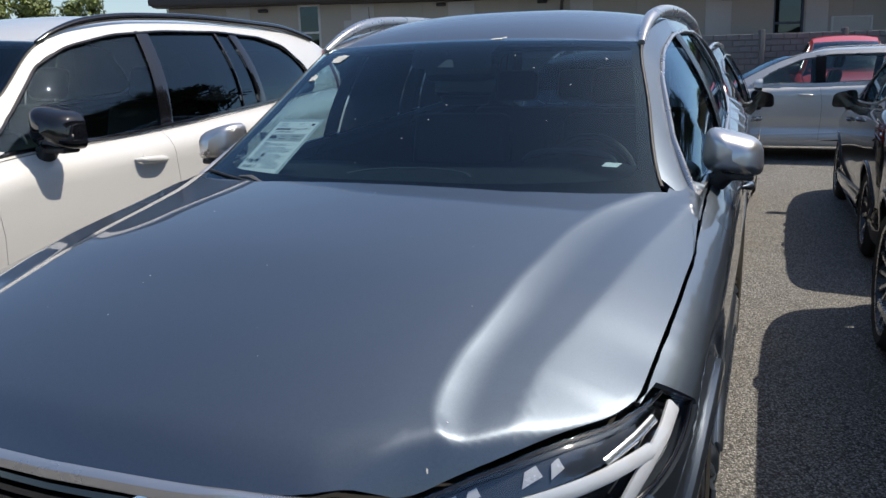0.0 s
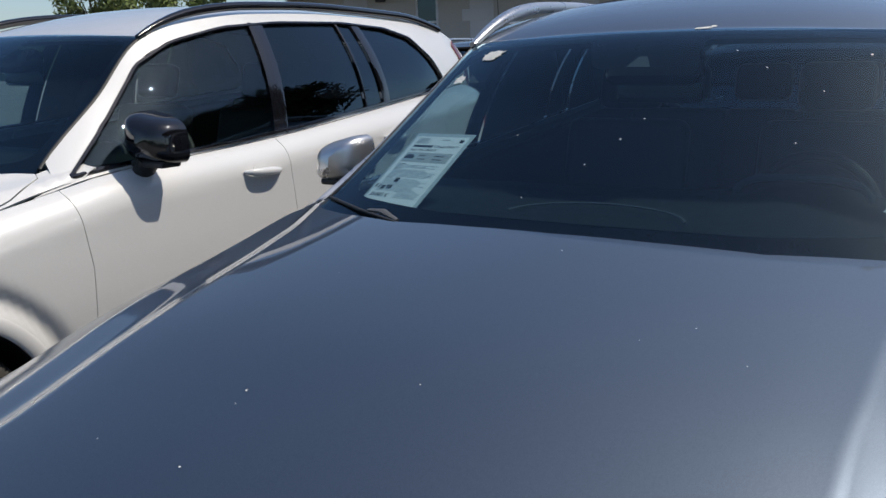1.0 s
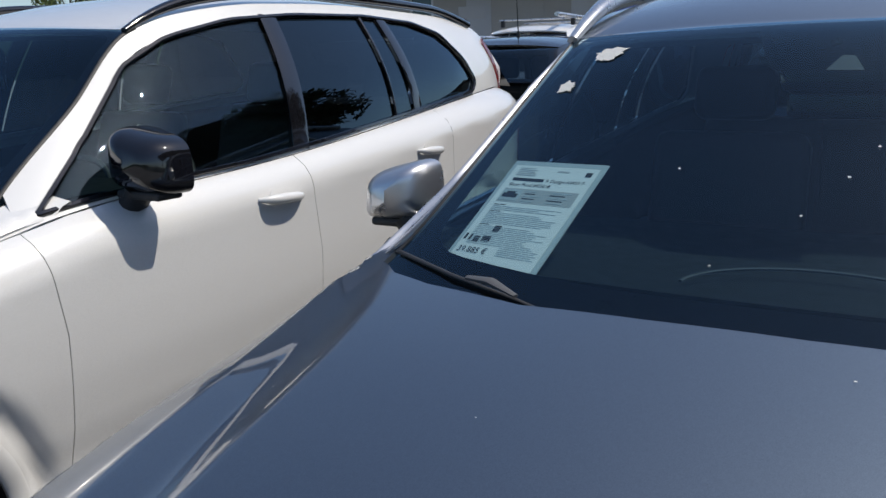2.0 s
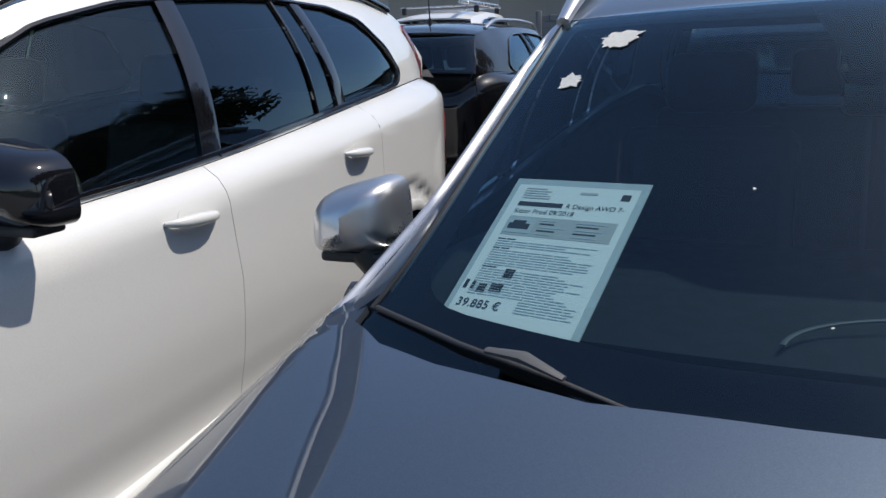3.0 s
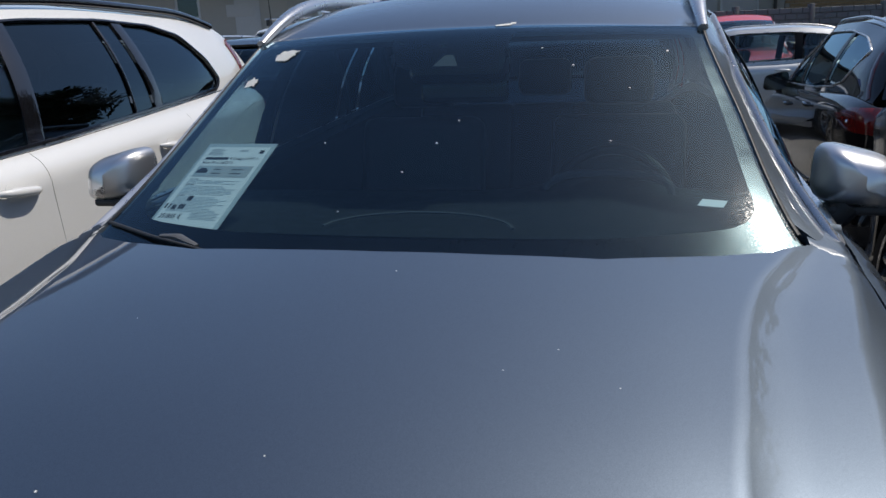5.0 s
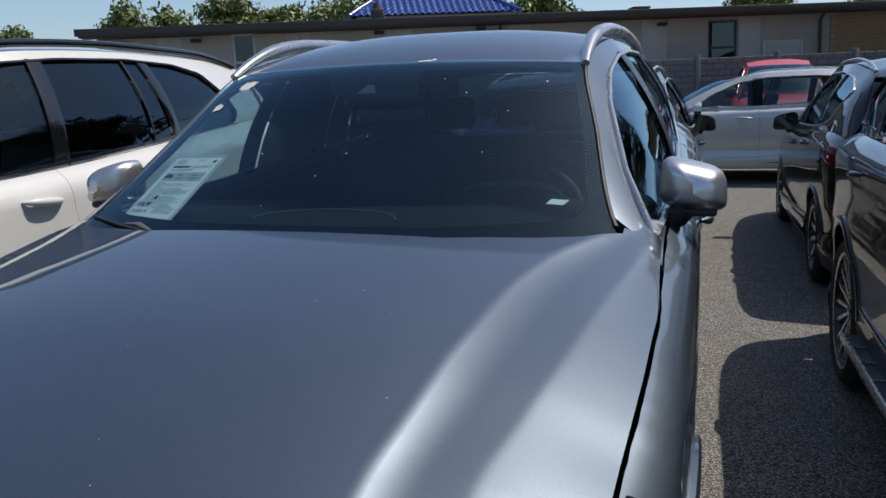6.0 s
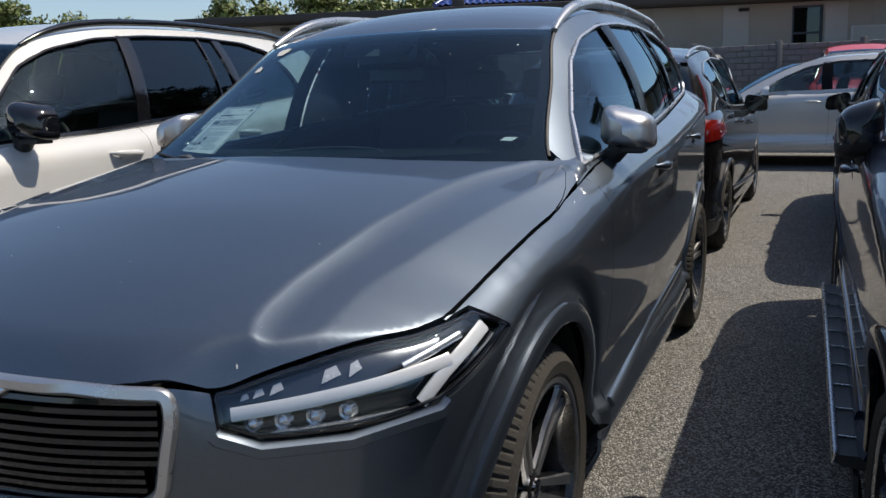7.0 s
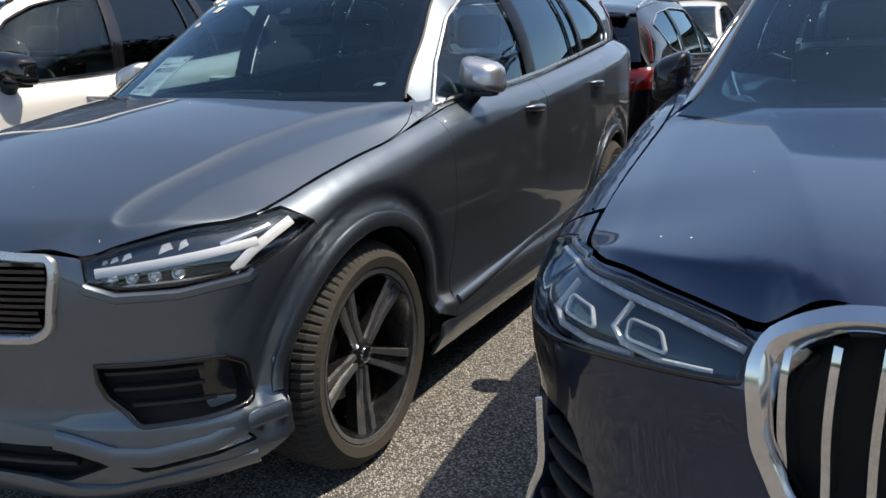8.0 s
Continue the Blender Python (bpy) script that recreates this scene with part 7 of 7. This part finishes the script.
def flat_text(words, size, material, parent, m, name="print"):
    cu = bpy.data.curves.new(name, "FONT")
    cu.body, cu.size, cu.extrude = words, size, 0.0
    tmp = new("tmp_text", cu)
    bpy.context.view_layer.update()
    me = bpy.data.meshes.new_from_object(tmp.evaluated_get(bpy.context.evaluated_depsgraph_get()))
    bpy.data.objects.remove(tmp)
    ob = part(name, me, material, parent)
    ob.matrix_local = m
    return ob


def price_sheet():
    """An A4 sheet in a clear sleeve that leans behind the windscreen."""
    tl, tr = Vector((-0.597, 0.772, 1.333)), Vector((-0.393, 0.712, 1.338))
    down = (Vector((-0.454, 0.51, 1.184)) - tr).normalized()
    u = (tr - tl).normalized()
    v = -(down - u * down.dot(u)).normalized()
    n = u.cross(v)
    low = tl - v * 0.297
    worst = 0.0
    for p in (tl, tr, low, low + u * 0.21, low + u * 0.1, tl + u * 0.1):
        a, b = on_screen(grey_screen, p.x, p.z)
        q = Vector(grey_screen(np.array([a]), np.array([b]))[0])
        worst = max(worst, (p - q).dot(n))
    m = Matrix((u, v, n)).transposed().to_4x4()
    m.translation = low - n * (worst + 0.006)
    s = thing("price_sheet", "white printed price sheet in a clear sleeve on the dashboard", "price sheet")
    s.matrix_world = m
    w, h = 0.212, 0.297
    part("sleeve", box_bm((-0.006, -0.006, -0.002), (w + 0.006, h + 0.008, 0.0)), SLEEVE, s)
    part("paper", box_bm((0.004, 0.004, 0.0005), (w - 0.006, h - 0.006, 0.0012)), PAPER, s)

    def bar(x, y, wide, high, mat=INK, lift=0.0014):
        part("print_line", box_bm((x, y, lift), (x + wide, y + high, lift + 0.0003)), mat, s)

    z = pose(0, 0, 0.0018)
    bar(0.020, 0.246, 0.076, 0.0085)
    flat_text("R Design AWD 7-", 0.0125, INK, s, pose(0.102, 0.246, 0.0018))
    flat_text("Sitzer Prod 09/2018", 0.0125, INK, s, pose(0.020, 0.231, 0.0018))
    rnd = random.Random(3)
    for k in range(5):
        bar(0.020, 0.282 - 0.005 * k, rnd.uniform(0.03, 0.06), 0.0018, PALEINK)
    bar(0.115, 0.276, 0.028, 0.004, PALEINK)
    bar(0.182, 0.268, 0.014, 0.012)
    part("grey_table", box_bm((0.018, 0.185, 0.0013), (0.196, 0.224, 0.0015)), PALEINK, s)
    bar(0.020, 0.190, 0.046, 0.030, SLEEVE, 0.0016)
    bar(0.024, 0.198, 0.036, 0.011, INK, 0.002)
    bar(0.030, 0.209, 0.022, 0.006, INK, 0.002)
    for col in (0.075, 0.135):
        for k in range(5):
            bar(col, 0.217 - 0.0068 * k, rnd.uniform(0.024, 0.048), 0.0022, INK if k % 2 else SLEEVE, 0.0016)
    y = 0.176
    for k in range(29):
        x = 0.020 if not 0.040 < y < 0.070 else 0.108
        end = x + rnd.uniform(0.12, 0.172) if k not in (0, 4, 12) else x + 0.03
        end = min(end, 0.196)
        while x < end - 0.006:
            w = min(rnd.uniform(0.010, 0.034), end - x)
            bar(x, y, w, 0.0016, INK if k in (0, 4, 12) else SLEEVE)
            x += w + 0.0022
        y -= 0.0046
    bar(0.062, 0.105, 0.016, 0.016)
    bar(0.052, 0.078, 0.020, 0.014)
    bar(0.008, 0.078, 0.006, 0.016)
    bar(0.020, 0.078, 0.006, 0.014)
    bar(0.032, 0.074, 0.014, 0.016)
    flat_text("39.885 €", 0.020, INK, s, pose(0.012, 0.047, 0.002), "price")


price_sheet()
for plate in [o for o in grey.children if o.name.startswith("number_plate")]:
    flat_text("GmbH", 0.050, INK, plate, Matrix.Translation((0.055, grey_shell.y[0] - 0.0325, 0.505)) @ pose(0, 0, 0, 90, 0, 0), "plate_print")
for x, z, r, seed, tail in ((-0.476, 1.546, 0.042, 2, (-0.045, -0.055)), (-0.552, 1.476, 0.026, 5, (0, 0)), (0.055, 1.384, 0.006, 7, (0, 0)), (0.436, 1.445, 0.005, 9, (0.0, -0.02)), (-0.042, 1.285, 0.005, 11, (0, -0.01)), (-0.25, 1.34, 0.005, 12, (0, 0)), (0.02, 1.34, 0.006, 13, (0, -0.01)), (0.30, 1.50, 0.006, 14, (0, -0.012)), (-0.16, 1.215, 0.004, 15, (0, 0)), (0.40, 1.34, 0.005, 17, (0, 0)), (0.22, 1.54, 0.005, 18, (0, -0.01)), (0.52, 1.525, 0.008, 19, (0.01, 0))):
    a, b = on_screen(grey_screen, x, z)
    splat(grey_screen, a, b, r if r > 0.02 else r * 0.6, seed, tail)
lid = grey_shell.lid(1.17, 3.64, 0.02, 0.055)
splat(lid, 0.099, 1.148, 0.028, 23, (0.03, 0.0), "dried white bird dropping on the grey roof")
splat(lid, 0.122, 1.172, 0.012, 24, (0.0, 0.0), "dried white bird dropping on the grey roof")
rnd = random.Random(31)
for k in range(16):
    splat(grey_hood, rnd.uniform(-0.6, 0.6), rnd.uniform(-0.75, 0.25), rnd.uniform(0.0012, 0.0026), 40 + k, (0, 0), "tiny dried pale splash on the grey bonnet")
for k in range(14):
    splat(blue_screen, rnd.uniform(-0.6, 0.0), rnd.uniform(0.1, 0.7), rnd.uniform(0.0015, 0.0045), 80 + k, (0, -0.01), "small dried pale splash on the blue car's windscreen", (2.63, -0.07, 0))
    splat(blue_hood, rnd.uniform(-0.7, 0.1), rnd.uniform(-0.7, 0.3), rnd.uniform(0.0012, 0.0032), 120 + k, (0, -0.006), "small dried pale splash on the blue bonnet", (2.63, -0.07, 0))


COVER = plain("wiper_cover_grey", (0.07, 0.07, 0.072), 0.5, 0.0, 0.1, 20)


def wiper(car, ws, rows, name="wiper"):
    pts = [tuple(ws(np.array([a]), np.array([b]))[0] + np.array((0, -h * 0.5, h))) for a, b, h in rows]
    arm = part(name, tube(pts, [0.006, 0.006, 0.005, 0.004][: len(pts)], 8, 0.7), TRIM, car, "matt black wiper arm")
    return arm


for car, ws in ((grey, grey_screen), (blue, blue_screen), (white, white_screen)):
    if car == grey:
        arm = wiper(car, ws, [(-0.69, -0.045, 0.004), (-0.54, -0.075, 0.008), (-0.40, -0.10, 0.006), (-0.26, -0.14, 0.0)])
        p = ws(np.array([-0.47]), np.array([-0.07]))[0]
        part("wiper_cover", tube([(p[0] - 0.03, p[1] - 0.02, p[2] + 0.014), (p[0] + 0.02, p[1] - 0.035, p[2] + 0.016), (p[0] + 0.075, p[1] - 0.055, p[2] + 0.002)], [0.008, 0.013, 0.006], 8, 0.5), COVER, arm)

p = bs_shell.lid(1.2 * 0.88, 3.6 * 0.88, 0.03, 0.055)(np.array([-0.03]), np.array([2.72]))[0]
part("antenna", tube([(p[0], p[1], p[2]), (p[0], p[1] + 0.05, p[2] + 0.40)], [0.006, 0.003], 6, 1.0, (1, 0, 0)), TRIM, bs)
part("antenna_foot", tube([(p[0], p[1], p[2] - 0.01), (p[0], p[1] + 0.005, p[2] + 0.04)], [0.02, 0.012], 8, 1.0, (1, 0, 0)), TRIM, bs)
part("rear_wiper", tube([(0.0, 3.44, 1.235), (-0.12, 3.435, 1.25), (-0.34, 3.405, 1.245)], [0.014, 0.010, 0.006], 8, 0.7), TRIM, bs)
z = float(wv_shell.zr(2.2 * 0.88)) + 0.09
for y in (1.6, 2.6):
    rack = part("roof_bar", tube([(-0.62, y, z), (0.62, y, z)], 0.022, 8, 0.6), SATIN, lv)
    for x in (-0.56, 0.56):
        part("bar_foot", box_bm((x - 0.03, y - 0.03, z - 0.10), (x + 0.03, y + 0.03, z - 0.005), 0.008), TRIM, rack)
part("roof_tube", tube([(-0.45, 1.2, z + 0.04), (-0.45, 3.0, z + 0.04)], 0.035, 10), SATIN, lv)
sticker = thing("service_label", "small white label lying behind the windscreen", "label")
q = grey_screen(np.array([0.585]), np.array([0.10]))[0]
sticker.matrix_world = Matrix.Translation((q[0], q[1] + 0.03, q[2] - 0.025)) @ pose(0, 0, 0, 20, 0, -25)
part("label_sheet", box_bm((-0.027, -0.014, 0), (0.027, 0.014, 0.001)), PAPER, sticker)
